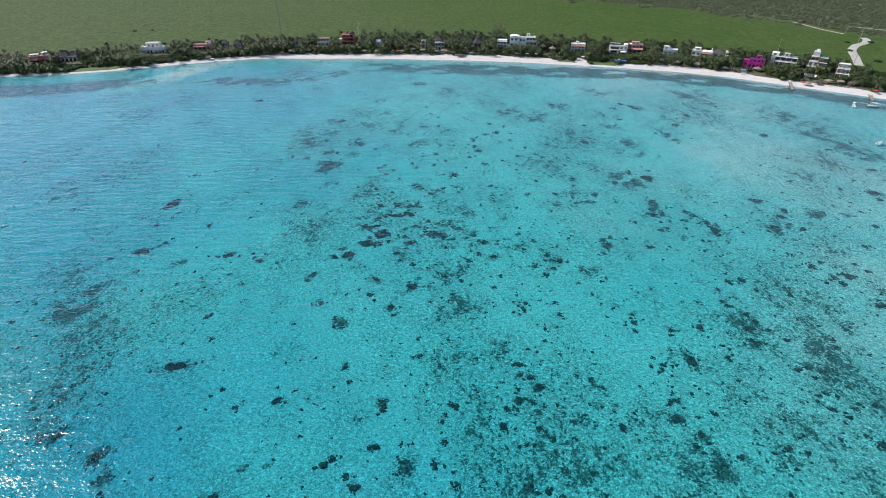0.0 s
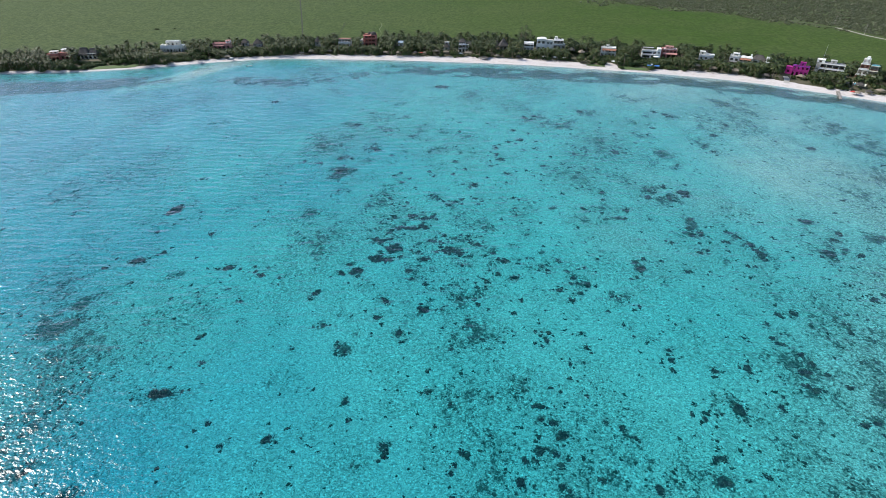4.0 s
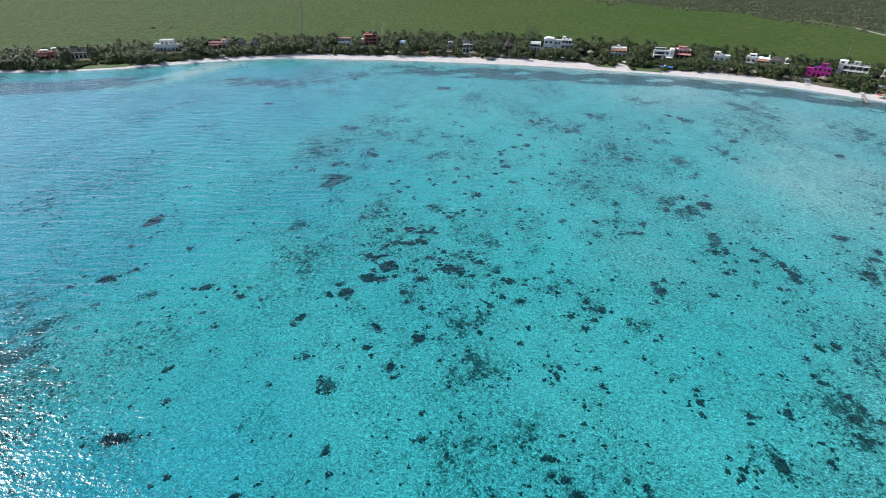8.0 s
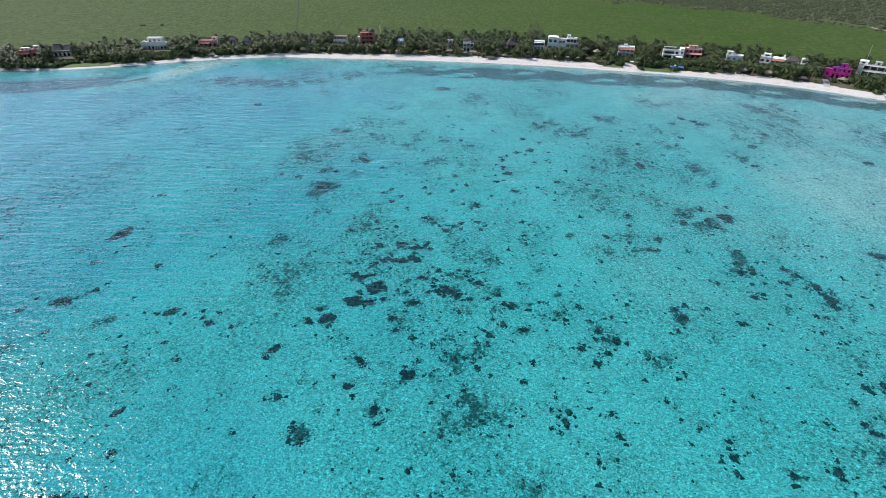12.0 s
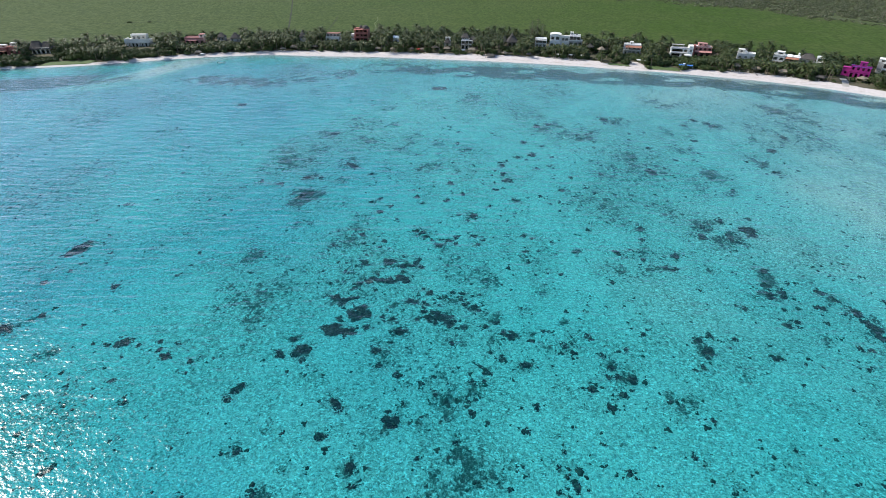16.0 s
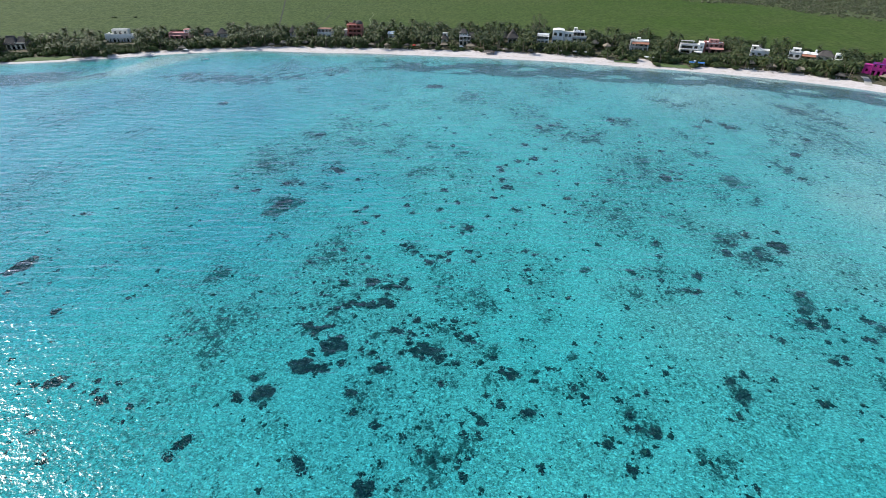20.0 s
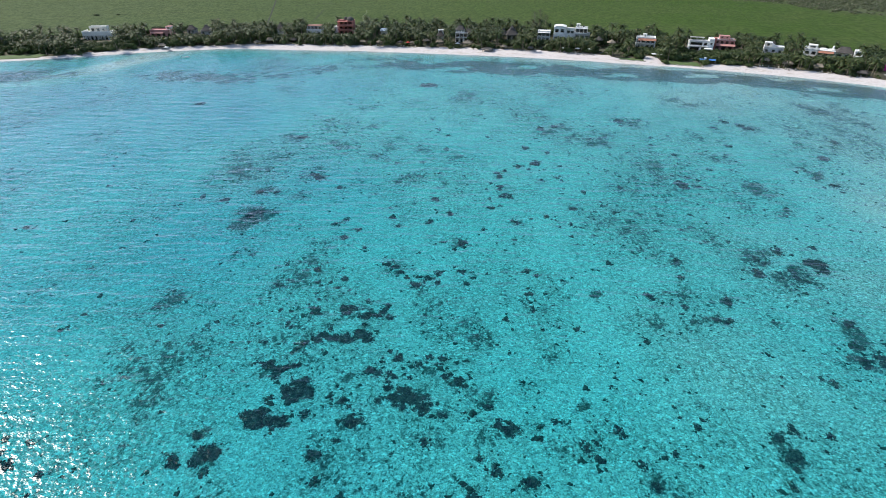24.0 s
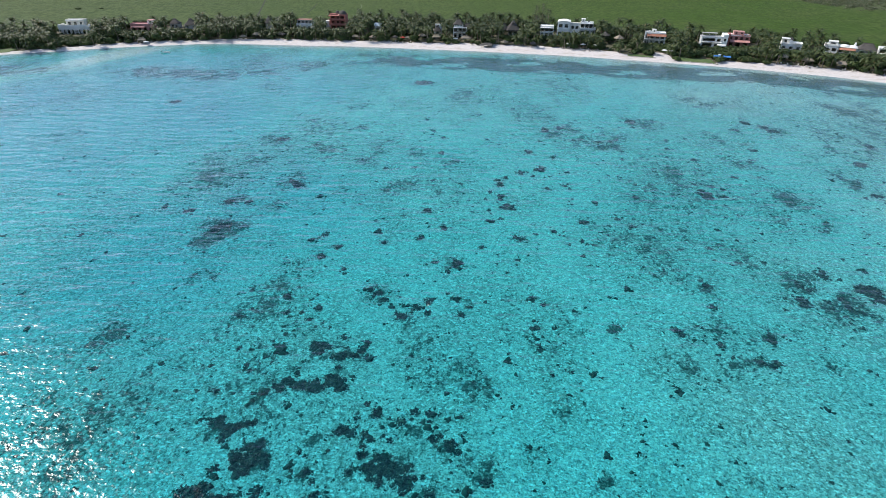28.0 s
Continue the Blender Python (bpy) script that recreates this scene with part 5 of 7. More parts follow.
# gabled house of three floors with white balconies
h = plot("house", -2.5, 468, 9, 9, 0.8, "grey three-storey beach house with white balconies and thatched hip roof", 0, size=(0.97, 0.9, 0.95))
for z in (0, 3.0):
    storey(h, GREY, -3.9, 4.1, 1.8, 8.5, z, z + 2.78, openings(8.0, 3, 1.9, 0.1, 2.2), [(3, 1.4, 0.8, 1.2)], over=0.02)
    box("balcony_slab", h, WHITE, -4.1, 4.3, -0.1, 1.75, z + 2.76, z + 2.98)
    for x in (-3.9, -1.2, 1.4, 4.1):
        column(h, WHITE, x, 0.2, z if z == 0 else z, z + 2.76, 0.13)
railing(h, -4.0, 4.2, 0, 2.98, WHITE, 0.9, 1.0)
storey(h, WHITE, -3.7, 1.7, 1.6, 7.5, 6.02, 8.0, openings(5.4, 3, 1.2, 0.7, 1.0), roof=False)
thatch(h, -4.2, 2.2, 1.0, 8.0, 7.8, 10.2, 2.0, None, 10)
thatch(h, 1.7, 7.4, 1.0, 8.2, 5.6, 8.0, 2.4, None, 11)
storey(h, GREY, 4.2, 6.6, 2.4, 7.6, 0, 5.6, [(1.2, 1.3, 3.4, 1.5)], roof=False)

# big thatched cones
h = plot("thatched_house", 30.2, 477, 9, 8, 2.2, "large round house under a tall dark thatched cone", 0, "cabin", size=(0.82, 0.9, 1))
storey(h, GREY, -3.6, 3.6, 1, 7, 0, 4.0, openings(7.2, 2, 2.2, 0.1, 2.4), roof=False)
thatch(h, -5.6, 5.6, -0.6, 8.6, 3.4, 8.0, 1.2, None, 12)
thatch(h, -1.7, 1.7, 2.4, 5.8, 7.1, 8.9, 0.2, None, 14)
thatch(h, -9.2, -4.0, 0.5, 6.5, 3.4, 6.8, 1.6, None, 13)

# white house with a big group of roof terraces
h = plot("house", 50.4, 474, 10, 8, 2.8, "low white house with a rounded parapet and dark veranda", -8, size=(0.9, 0.9, 1))
storey(h, WHITE, -4.4, 4.4, 1.2, 7.5, 0, 3.0, openings(8.8, 3, 1.8, 0.2, 2.2))
storey(h, WHITE, -4.4, 4.4, 2.0, 7.5, 3.24, 5.8, openings(8.8, 3, 2.5, 0.2, 2.1), slab=WHITE, parapet=0.35)
box("veranda_roof", h, WHITE, -4.6, 4.6, 0, 1.95, 5.3, 5.5)
for x in (-4.2, -1.4, 1.4, 4.2):
    column(h, WHITE, x, 0.25, 3.24, 5.3, 0.14)
h = plot("house", 68.8, 478, 25, 12, 3.6, "large white villa with arched gable, roof terraces and grey balconies", -10, size=(0.96, 0.85, 0.92))
storey(h, WHITE, -12, -4.2, 0, 10, 0, 4.4, openings(7.8, 2, 2.2, 0.2, 2.4))
storey(h, WHITE, -12, -4.2, 1, 10, 4.64, 8.6, [(2.0, 2.2, 0.4, 2.4), (5.6, 2.2, 0.4, 2.4)], [(4, 1.6, 0.8, 1.3)], roof=False)
railing(h, -12, -4.2, 0.1, 4.63, WHITE, 0.8, solid=WHITE)
bm = bmesh.new()
rows = [[bm.verts.new((-12.2 + 8.2 * i / 10, y, 8.6 + 0.7 * math.sin(math.pi * i / 10) + d)) for i in range(11)] for y, d in ((0.8, 0.0), (10.2, 0.0), (10.2, 0.25), (0.8, 0.25))]
for a, b in zip(rows, rows[1:] + rows[:1]):
    for i in range(10):
        bm.faces.new((a[i], a[i + 1], b[i + 1], b[i]))
for i in (0, 10):
    bm.faces.new([r[i] for r in rows])
bmesh.ops.recalc_face_normals(bm, faces=bm.faces[:])
part("vaulted_roof", bm, WHITE, h)
bm = bmesh.new()
low = [bm.verts.new((-12 + 7.8 * i / 10, 1.3, 8.6)) for i in range(11)]
high = [bm.verts.new((-12 + 7.8 * i / 10, 1.3, 8.62 + 0.68 * math.sin(math.pi * i / 10))) for i in range(11)]
for i in range(10):
    bm.faces.new((low[i], low[i + 1], high[i + 1], high[i]))
part("gable_wall", bm, WHITE, h)
storey(h, WHITE, -4.1, 2.2, 3, 11, 0, 7.2, [(1.8, 1.8, 4.6, 1.8), (4.4, 1.8, 4.6, 1.8)], slab=CREAM)
railing(h, -4.1, 2.2, 3, 7.42, WHITE, 0.8, solid=WHITE)
storey(h, GREY, 2.3, 12, 0.8, 11, 0, 4.6, openings(9.7, 3, 2.2, 1.6, 2.2))
storey(h, GREY, 2.3, 10.2, 4.6, 11, 4.84, 8.2, openings(7.9, 3, 2.1, 0.1, 2.5), slab=WHITE)
box("balcony_roof", h, WHITE, 2.3, 10.4, 2.2, 4.4, 8.0, 8.25)
for x in (2.5, 5.1, 7.7, 10.2):
    box("pillar", h, WHITE, x - 0.16, x + 0.16, 2.3, 2.62, 4.84, 8.0)
railing(h, 2.3, 12, 0.8, 4.83, WHITE, 0.9, solid=WHITE)
for i in range(6):
    box("merlon", h, WHITE, 2.4 + i * 1.4, 3.3 + i * 1.4, 2.4, 2.75, 8.42, 9.3 + (0.3 if i in (1, 4) else 0))
storey(h, WHITE, 2.6, 5.0, 7, 10, 8.44, 10.2, [(1.2, 1.0, 0.1, 1.6)])
tank(h, 7.4, 8.5, 8.44)
box("antenna", h, STEEL, 5.9, 6.0, 6, 6.1, 8.43, 11.6, soft=0)

# white house with a clay tile awning
h = plot("house", 111, 457, 14, 11, 2.2, "white two-storey house with an orange clay tile awning", -12, size=(0.9, 0.75, 0.9))
storey(h, WHITE, -6.2, 6.2, 1.8, 10, 0, 3.4, openings(12.4, 4, 2.0, 0.1, 2.3), [(4, 1.8, 0.8, 1.3)])
storey(h, WHITE, -6.2, 6.2, 2.4, 10.4, 3.64, 6.5, openings(12.4, 4, 2.0, 0.1, 2.1), [(4, 1.6, 0.8, 1.2)], slab=WHITE, parapet=0.5)
tiled_awning(h, -5.2, 6.6, -0.4, 2.4, 5.3, 6.4)
for x in (-5.0, -1.3, 2.4, 6.1):
    column(h, WHITE, x, 0, 3.6, 5.3, 0.12)
    column(h, WHITE, x, 0, 0, 3.4, 0.14)
box("balcony_slab", h, WHITE, -6.2, 6.4, -0.2, 1.78, 3.38, 3.6)
railing(h, -6.1, 6.3, -0.1, 3.6, DARK, 0.9)
storey(h, WHITE, -2.0, 0.4, 7.4, 9.8, 6.74, 8.3, [(1.2, 0.8, 0.1, 1.3)])
tank(h, -3.6, 8.6, 6.74, 0.55, 1.0, WHITE)

# white modern house
h = plot("house", 143.2, 453, 19, 11, 1.8, "white modern villa with long dark windows and a pergola roof", -13, size=(0.82, 0.75, 0.82))
storey(h, WHITE, -8.6, 5.0, 0.8, 10, 0, 3.2, [(4.2, 6.4, 0.4, 2.2), (10.8, 3.6, 0.4, 2.2)])
storey(h, WHITE, -8.6, 5.0, 1.4, 10, 3.44, 6.3, [(5.0, 8.0, 0.5, 1.9), (11.4, 2.2, 0.5, 1.9)], slab=GREY)
box("balcony_slab", h, WHITE, -8.7, 5.0, -0.3, 1.35, 3.3, 3.55)
railing(h, -8.6, 4.9, -0.2, 3.55, STEEL, 0.9)
railing(h, -8.6, 5.0, 1.3, 6.52, WHITE, 0.55, solid=WHITE)
for x in (-7.5, -3.2, 1.1):
    column(h, GREY, x, 7.2, 6.52, 8.2, 0.12)
    column(h, GREY, x, 9.7, 6.52, 8.2, 0.12)
box("pergola_roof", h, GREY, -8.2, 2.0, 6.9, 10.1, 8.2, 8.4, "slim grey pergola roof")
storey(h, WHITE, 5.05, 8.4, 1.0, 10, 0, 8.0, [(1.6, 1.4, 4.4, 1.6)], parapet=0.4)
storey(h, WHITE, 2.0, 7.2, -5.5, -1.2, 0, 2.4, [(2.6, 2.6, 0.4, 1.5)])

# pink-red house
h = plot("house", 157.2, 454, 14, 11, 2.0, "dusty red two-storey house with tiled awning and rooftop rooms", -14, size=(0.88, 0.8, 0.93))
storey(h, PINK, -6.4, 6.4, 2.2, 10, 0, 3.2, openings(12.8, 3, 2.6, 0.1, 2.4))
storey(h, PINK, -6.4, 6.4, 2.6, 10, 3.44, 6.4, openings(12.8, 4, 1.7, 0.1, 2.2), [(4, 1.5, 0.8, 1.2)], slab=WHITE, parapet=0.45)
tiled_awning(h, -5.2, 6.8, -0.6, 2.55, 3.2, 4.1, PINK)
for x in (-4.8, -1.0, 2.8, 6.4):
    column(h, WOOD, x, -0.2, 0, 3.15, 0.13)
storey(h, PINK, -3.4, 3.0, 6.0, 9.8, 6.64, 8.3, [(1.6, 1.2, 0.4, 1.0), (4.8, 1.2, 0.4, 1.0)], slab=PINK)
box("stair_tower", h, RED, -6.9, -5.2, 2.0, 6.0, 0, 7.4)

# small white house with a stepped stair tower
h = plot("house", 183.2, 447, 14, 9, 2.6, "small white house with a stepped roof tower", -22, size=(0.84, 0.75, 0.84))
storey(h, WHITE, -6.3, 6.3, 0.8, 8, 0, 4.4, openings(12.6, 3, 1.8, 1.2, 1.6), [(3.6, 1.6, 1.2, 1.3)], slab=WHITE, parapet=0.5)
storey(h, CREAM, -6.2, -1.6, 3.4, 8, 4.64, 7.0, [(2.3, 1.5, 0.3, 1.6)], slab=WHITE)
for i in range(3):
    box("roof_step", h, WHITE, -1.5 + i * 0.9, -0.6 + i * 0.9, 4.2, 7.6, 4.63, 6.5 - i * 0.6)
thatch(h, -2.6, 0.8, 4.6, 7.6, 6.5, 7.9, 0.6, None, 20)

# long white house with curved roofs and a thatched hall
h = plot("house", 211.8, 438, 28, 11, 2.9, "long white villa with curved white roofs and a thatched hall", -28, size=(1, 0.85, 0.82))
storey(h, WHITE, -14, -7.4, 0.6, 9, 0, 4.8, openings(6.6, 2, 2.0, 1.4, 2.0), [(4, 1.8, 1.4, 1.6)], slab=WHITE, parapet=0.6)
storey(h, WHITE, -12.4, -8.0, 4.0, 8.8, 5.04, 6.9, [(2.2, 2.6, 0.3, 1.2)], [(2.4, 2, 0.3, 1.1)], slab=WHITE)
storey(h, CREAM, -7.3, 1.4, 1.4, 9, 0, 4.4, openings(8.7, 3, 1.8, 1.2, 1.8), slab=WHITE)
dome(h, WHITE, -4.6, 5.4, 4.6, 2.6, 1.1)
dome(h, WHITE, -0.6, 5.8, 4.6, 2.2, 0.9)
tiled_awning(h, -6.8, 0.8, -1.2, 1.35, 3.2, 4.2)
storey(h, CREAM, 1.6, 9.6, 2.0, 9, 0, 4.4, openings(8, 2, 2.4, 0.8, 2.2), roof=False)
thatch(h, 0.8, 10.4, 1.2, 9.8, 4.2, 7.6, 4.2, None, 21)
tank(h, 0.2, 8.4, 4.62, 0.55, 2.4, WHITE)
storey(h, WHITE, 10.5, 14.4, -0.6, 6.6, 0, 3.0, [(1.9, 2.4, 0.2, 2.2)])
storey(h, WHITE, 10.5, 14.4, 0.2, 6.6, 3.24, 6.0, [(1.9, 2.6, 0.2, 2.1)], slab=WHITE, parapet=0.4)

# magenta house
h = plot("house", 229.2, 404, 16, 9, 1.7, "bright magenta house with a violet roof terrace", -33, size=(0.82, 0.8, 1.1))
storey(h, MAGENTA, -4.6, 7.6, 0.6, 7.6, 0, 3.0, openings(12.2, 4, 1.7, 0.1, 2.2), slab=MAGENTA)
storey(h, MAGENTA, -4.6, 7.6, 2.2, 7.6, 3.24, 5.4, openings(12.2, 4, 1.4, 0.2, 1.7), slab=VIOLET_REFLECTION)
railing(h, -4.6, 7.6, 0.6, 3.23, MAGENTA, 0.7, solid=MAGENTA)
railing(h, -4.6, 7.6, 2.2, 5.63, MAGENTA, 0.55, solid=MAGENTA)
storey(h, MAGENTA, 0.0, 4.2, 4.4, 7.4, 5.64, 7.6, [(2.1, 1.2, 0.3, 1.2)], slab=MAGENTA)
storey(h, MAGENTA, -9.2, -4.8, 3.0, 7.6, 0, 4.4, [(2.2, 1.4, 1.2, 1.2)], slab=MAGENTA)

# white house with a mast; veranda shade is put into the wall colour
h = plot("house", 253, 408, 22, 12, 4.4, "white and dark grey house with deep verandas and a roof mast", -34, size=(0.84, 0.75, 1.08))
for z in (0, 3.2):
    storey(h, VERANDA_SHADE, -7.5, 9.5, 3.4, 11, z, z + 2.95, openings(17, 5, 2.8, 0.1, 2.5), over=0.02, glazed=False)
    box("veranda_slab", h, WHITE, -8.0, 10.0, -0.2, 3.35, z + 2.96, z + 3.2)
    for x in (-7.6, -3.2, 1.2, 5.6, 9.6):
        box("pillar", h, WHITE, x - 0.18, x + 0.18, 0, 0.36, z + (0.02 if z else 0), z + 2.95)
railing(h, -7.9, 9.9, 0, 3.2, WHITE, 0.8, solid=WHITE)
storey(h, WHITE, -11, -5.5, 4, 11, 6.4, 7.9, [(2.6, 2.2, 0.3, 0.9)], slab=WHITE)
storey(h, GREY, -1.4, 3.0, 5, 10, 6.4, 8.0, [(2.2, 1.4, 0.2, 1.2)])
railing(h, -8, 10, 0, 6.42, WHITE, 0.5, solid=WHITE)
box("side_wing", h, GREY, -10.8, -7.6, 4.2, 11, 0, 6.38)
bm = bmesh.new()
bmesh.ops.create_cone(bm, segments=8, radius1=0.14, radius2=0.06, depth=9.0, cap_ends=True, matrix=Matrix.Translation((-7.4, 8, 12.5)))
part("mast", bm, STEEL, h)

# tall stepped white house with blue glass
h = plot("house", 267.5, 392, 20, 13, 5.2, "tall white stepped apartment house with terraces and blue glass balconies", -36, size=(0.62, 0.6, 1.08))
for z, y0 in ((0, 0.0), (3.1, 1.4), (6.2, 2.8), (9.3, 4.6)):
    x0, x1 = (-9.5 + y0 * 0.55, 1.2 - y0 * 0.4)
    storey(h, (BRICK, CREAM, BRICK, WHITE)[round(z / 3.1)], x0, x1, 2.6 + y0, 12, z, z + 2.85, openings(x1 - x0, 2, 3.4 - 0.25 * y0, 0.1, 2.4), [(3, 1.8, 0.6, 1.4)], over=0.05, glazed=False, slab=WHITE)
    if z:
        railing(h, x0 - 0.3, x1, y0 + 0.7, z, WHITE, 0.8, solid=WHITE)
        box("terrace_slab", h, WHITE, x0 - 0.3, x1, y0 + 0.6, 2.55 + y0, z - 0.22, z - 0.01)
for z in (0, 3.1, 6.2):
    storey(h, GREY if z else BRICK, 1.4, 9.0 - z * 0.1, 3.4, 12, z, z + 2.85, openings(7.6 - z * 0.1, 2, 2.9, 0.1, 2.4), (), [(4, 1.6, 0.6, 1.4)], over=0.05, glazed=False)
    box("balcony_slab", h, CREAM, 1.4, 9.4, 1.6, 3.34, z + 2.86, z + 3.08)
box("glass_balcony", h, BLUE_GLASS, 1.6, 9.3, 2.4, 2.46, 9.1, 10.1, "turquoise tinted glass balustrade", soft=0)
box("glass_side", h, BLUE_GLASS, 9.26, 9.32, 2.5, 11.5, 9.1, 10.1, "turquoise tinted glass balustrade", soft=0)
box("roof_pavilion", h, WHITE, -5.0, -2.0, 8.5, 11.5, 12.38, 13.6)

# grey and white stepped house
h = plot("house", 276, 375, 15, 11, 4.4, "pale grey three-storey house with open terraces", -36, size=(0.6, 0.6, 1))
for z, y0, m in ((0, 0, BRICK), (3.1, 1.5, GREY), (6.2, 3.2, CREAM)):
    storey(h, m, -6.8 + y0 * 0.3, 6.8 - y0 * 0.9, 2.0 + y0, 10, z, z + 2.85, openings(13.6 - y0 * 1.2, 3, 3.2 - 0.25 * y0, 0.1, 2.5), [(2.4, 1.8, 0.4, 1.8)], over=0.1, glazed=False)
    box("terrace_slab", h, WHITE, -7.0, 7.0 - y0 * 0.6, y0 - 0.2, 1.95 + y0, z + 2.86, z + 3.06)
    for x in (-6.7, -2.2, 2.2, 6.4 - y0 * 0.6):
        column(h, WHITE, x, y0, z, z + 2.86, 0.16)
railing(h, -6.9, 5.9, 1.4, 6.2, WHITE, 0.8, solid=WHITE)

# far-left red house and its thatched neighbour
h = plot("house", -311, 424, 18, 12, 1.8, "terracotta red villa with white flat roof panels", 14, size=(0.86, 0.75, 0.9))
storey(h, RED, -8.4, 1.0, 0.5, 8, 0, 4.8, openings(9.4, 3, 1.9, 0.6, 2.2), slab=RED, parapet=0.4)
storey(h, CREAM, -6.6, -0.4, 3.6, 8.0, 5.04, 6.6, openings(6.2, 2, 1.6, 0.2, 1.1), slab=WHITE)
storey(h, RED, 1.2, 8.4, 2.5, 10.5, 0, 5.6, openings(7.2, 2, 1.9, 0.6, 2.2), slab=RED)
storey(h, CREAM, 2.6, 7.6, 5.0, 10.0, 5.84, 7.6, [(2.5, 2.2, 0.2, 1.1)], slab=WHITE)
tiled_awning(h, -8.0, 0.6, -1.8, 0.45, 3.0, 3.8)
h = plot("thatched_house", -290.8, 429, 15, 10, 0.2, "large lodge under a broad pair of dark thatched roofs", 12, "lodge", size=(0.95, 0.9, 1.12))
storey(h, CREAM, -6.0, 6.0, 1, 9, 0, 3.6, openings(12, 4, 1.8, 0.2, 2.2), roof=False)
thatch(h, -8.0, 1.6, 0, 10, 2.9, 6.9, 5.4, None, 24)
thatch(h, -0.4, 8.0, 0.6, 9.4, 2.9, 6.3, 4.8, None, 25)

# ---- palms and bushes of the coastal belt ----
def palm_meshes(seed, tall):
    """Trunk and crown of a coconut palm."""
    r = random.Random(seed)
    lean, way = r.uniform(0.2, 1.4), r.uniform(0, 6.3)
    bm = bmesh.new()
    rings = []
    for i in range(6):
        k = i / 5
        cx, cy, z = lean * k * k * math.cos(way), lean * k * k * math.sin(way), tall * k
        rad = 0.20 - 0.09 * k + (0.10 if i == 0 else 0)
        rings.append([bm.verts.new((cx + rad * math.cos(a), cy + rad * math.sin(a), z)) for a in (j * math.pi / 3 for j in range(6))])
    for lo, hi in zip(rings, rings[1:]):
        for j in range(6):
            bm.faces.new((lo[j], lo[(j + 1) % 6], hi[(j + 1) % 6], hi[j]))
    trunk = mesh_of("trunk", bm, BARK)
    bm = bmesh.new()
    top = Vector((lean * math.cos(way), lean * math.sin(way), tall))
    count = r.randint(15, 20)
    for f in range(count):
        a = 2 * math.pi * f * 0.382 + r.uniform(-0.25, 0.25)
        rise = 1.2 - 1.65 * f / count + r.uniform(-0.15, 0.15)
        length = r.uniform(3.9, 5.3)
        out, side = Vector((math.cos(a), math.sin(a), 0)), Vector((-math.sin(a), math.cos(a), 0))
        p, el, last = top.copy(), rise, None
        n = 6
        for s in range(n + 1):
            k = s / n
            w = 0.80 * math.sin(math.pi * min(1, 0.16 + 0.84 * k)) ** 0.7 * (1 - 0.35 * k) + 0.03
            sag = Vector((0, 0, -0.30 * w / 0.6))
            row = (p + side * w + sag, p, p - side * w + sag)
            if last:
                # each stretch of the frond is a rib with leaflets split off it on both sides
                for q in (0, 2):
                    tip = row[q].lerp(last[q], r.uniform(0.0, 0.45)) + out * r.uniform(0.0, 0.22)
                    bm.faces.new([bm.verts.new(c) for c in ((last[1], row[1], tip) if q == 0 else (row[1], last[1], tip))])
                    mid = last[1].lerp(row[1], 0.5)
                    tip2 = tip.lerp(last[q], 0.55) + out * 0.1
                    bm.faces.new([bm.verts.new(c) for c in ((last[1], mid, tip2) if q == 0 else (mid, last[1], tip2))])
            last = row
            p = p + (out * math.cos(el) + Vector((0, 0, math.sin(el)))) * length / n
            el -= 0.25 + 0.13 * k
    return trunk, mesh_of("crown", bm, PALM_LEAF)


def bush_meshes(seed, wide, tall):
    """Stems and leaf mass of a sea grape or buttonwood bush."""
    r = random.Random(seed)
    bm = bmesh.new()
    for _ in range(4):
        a, d = r.uniform(0, 6.3), wide * 0.45
        foot = [bm.verts.new((0.12 * math.cos(a + j * 2.1), 0.12 * math.sin(a + j * 2.1), 0)) for j in range(3)]
        tip = bm.verts.new((d * math.cos(a), d * math.sin(a), tall * 0.75))
        for j in range(3):
            bm.faces.new((foot[j], foot[(j + 1) % 3], tip))
    stems = mesh_of("stem", bm, BARK)
    bm = bmesh.new()
    blobs = [(0, 0, tall * 0.55, wide * 0.6)] + [(wide * 0.55 * math.cos(a), wide * 0.55 * math.sin(a), tall * r.uniform(0.3, 0.62), wide * r.uniform(0.3, 0.5)) for a in (j * 1.05 + r.random() for j in range(6))]
    for bx, by, bz, br in blobs:
        for _ in range(int(46 + 20 * br)):
            v = Vector((r.gauss(0, 1), r.gauss(0, 1), r.gauss(0.25, 0.8))).normalized()
            c = Vector((bx, by, bz)) + Vector((v.x * br, v.y * br, v.z * br * 0.75)) * r.uniform(0.75, 1.08)
            if c.z < 0.1:
                c.z = 0.1 + r.random() * 0.3
            s = r.uniform(0.22, 0.48)
            t = v.orthogonal().normalized()
            b = v.cross(t)
            n1, n2 = t * s + v * r.uniform(-0.2, 0.2), b * s * 0.8 + v * r.uniform(-0.2, 0.2)
            bm.faces.new([bm.verts.new(q) for q in (c - n1, c - n2 * 0.9, c + n1, c + n2 * 0.9)])
    return stems, mesh_of("crown", bm, BUSH_LEAF)


PALM_HEIGHTS = (3.0, 4.2, 5.2, 6.0, 6.8, 7.6)
PALMS = [palm_meshes(30 + i, h) for i, h in enumerate(PALM_HEIGHTS)]
BUSHES = [bush_meshes(60 + i, w, h) for i, (w, h) in enumerate(((1.6, 1.8), (2.2, 2.6), (2.8, 3.4), (3.2, 4.4), (3.6, 5.4)))]

# clear ground and lines of sight: x0, x1, y0, y1 (house and yard), height that may stand before it
YARDS = []
for plot in PLOTS:
    YARDS.append(plot)
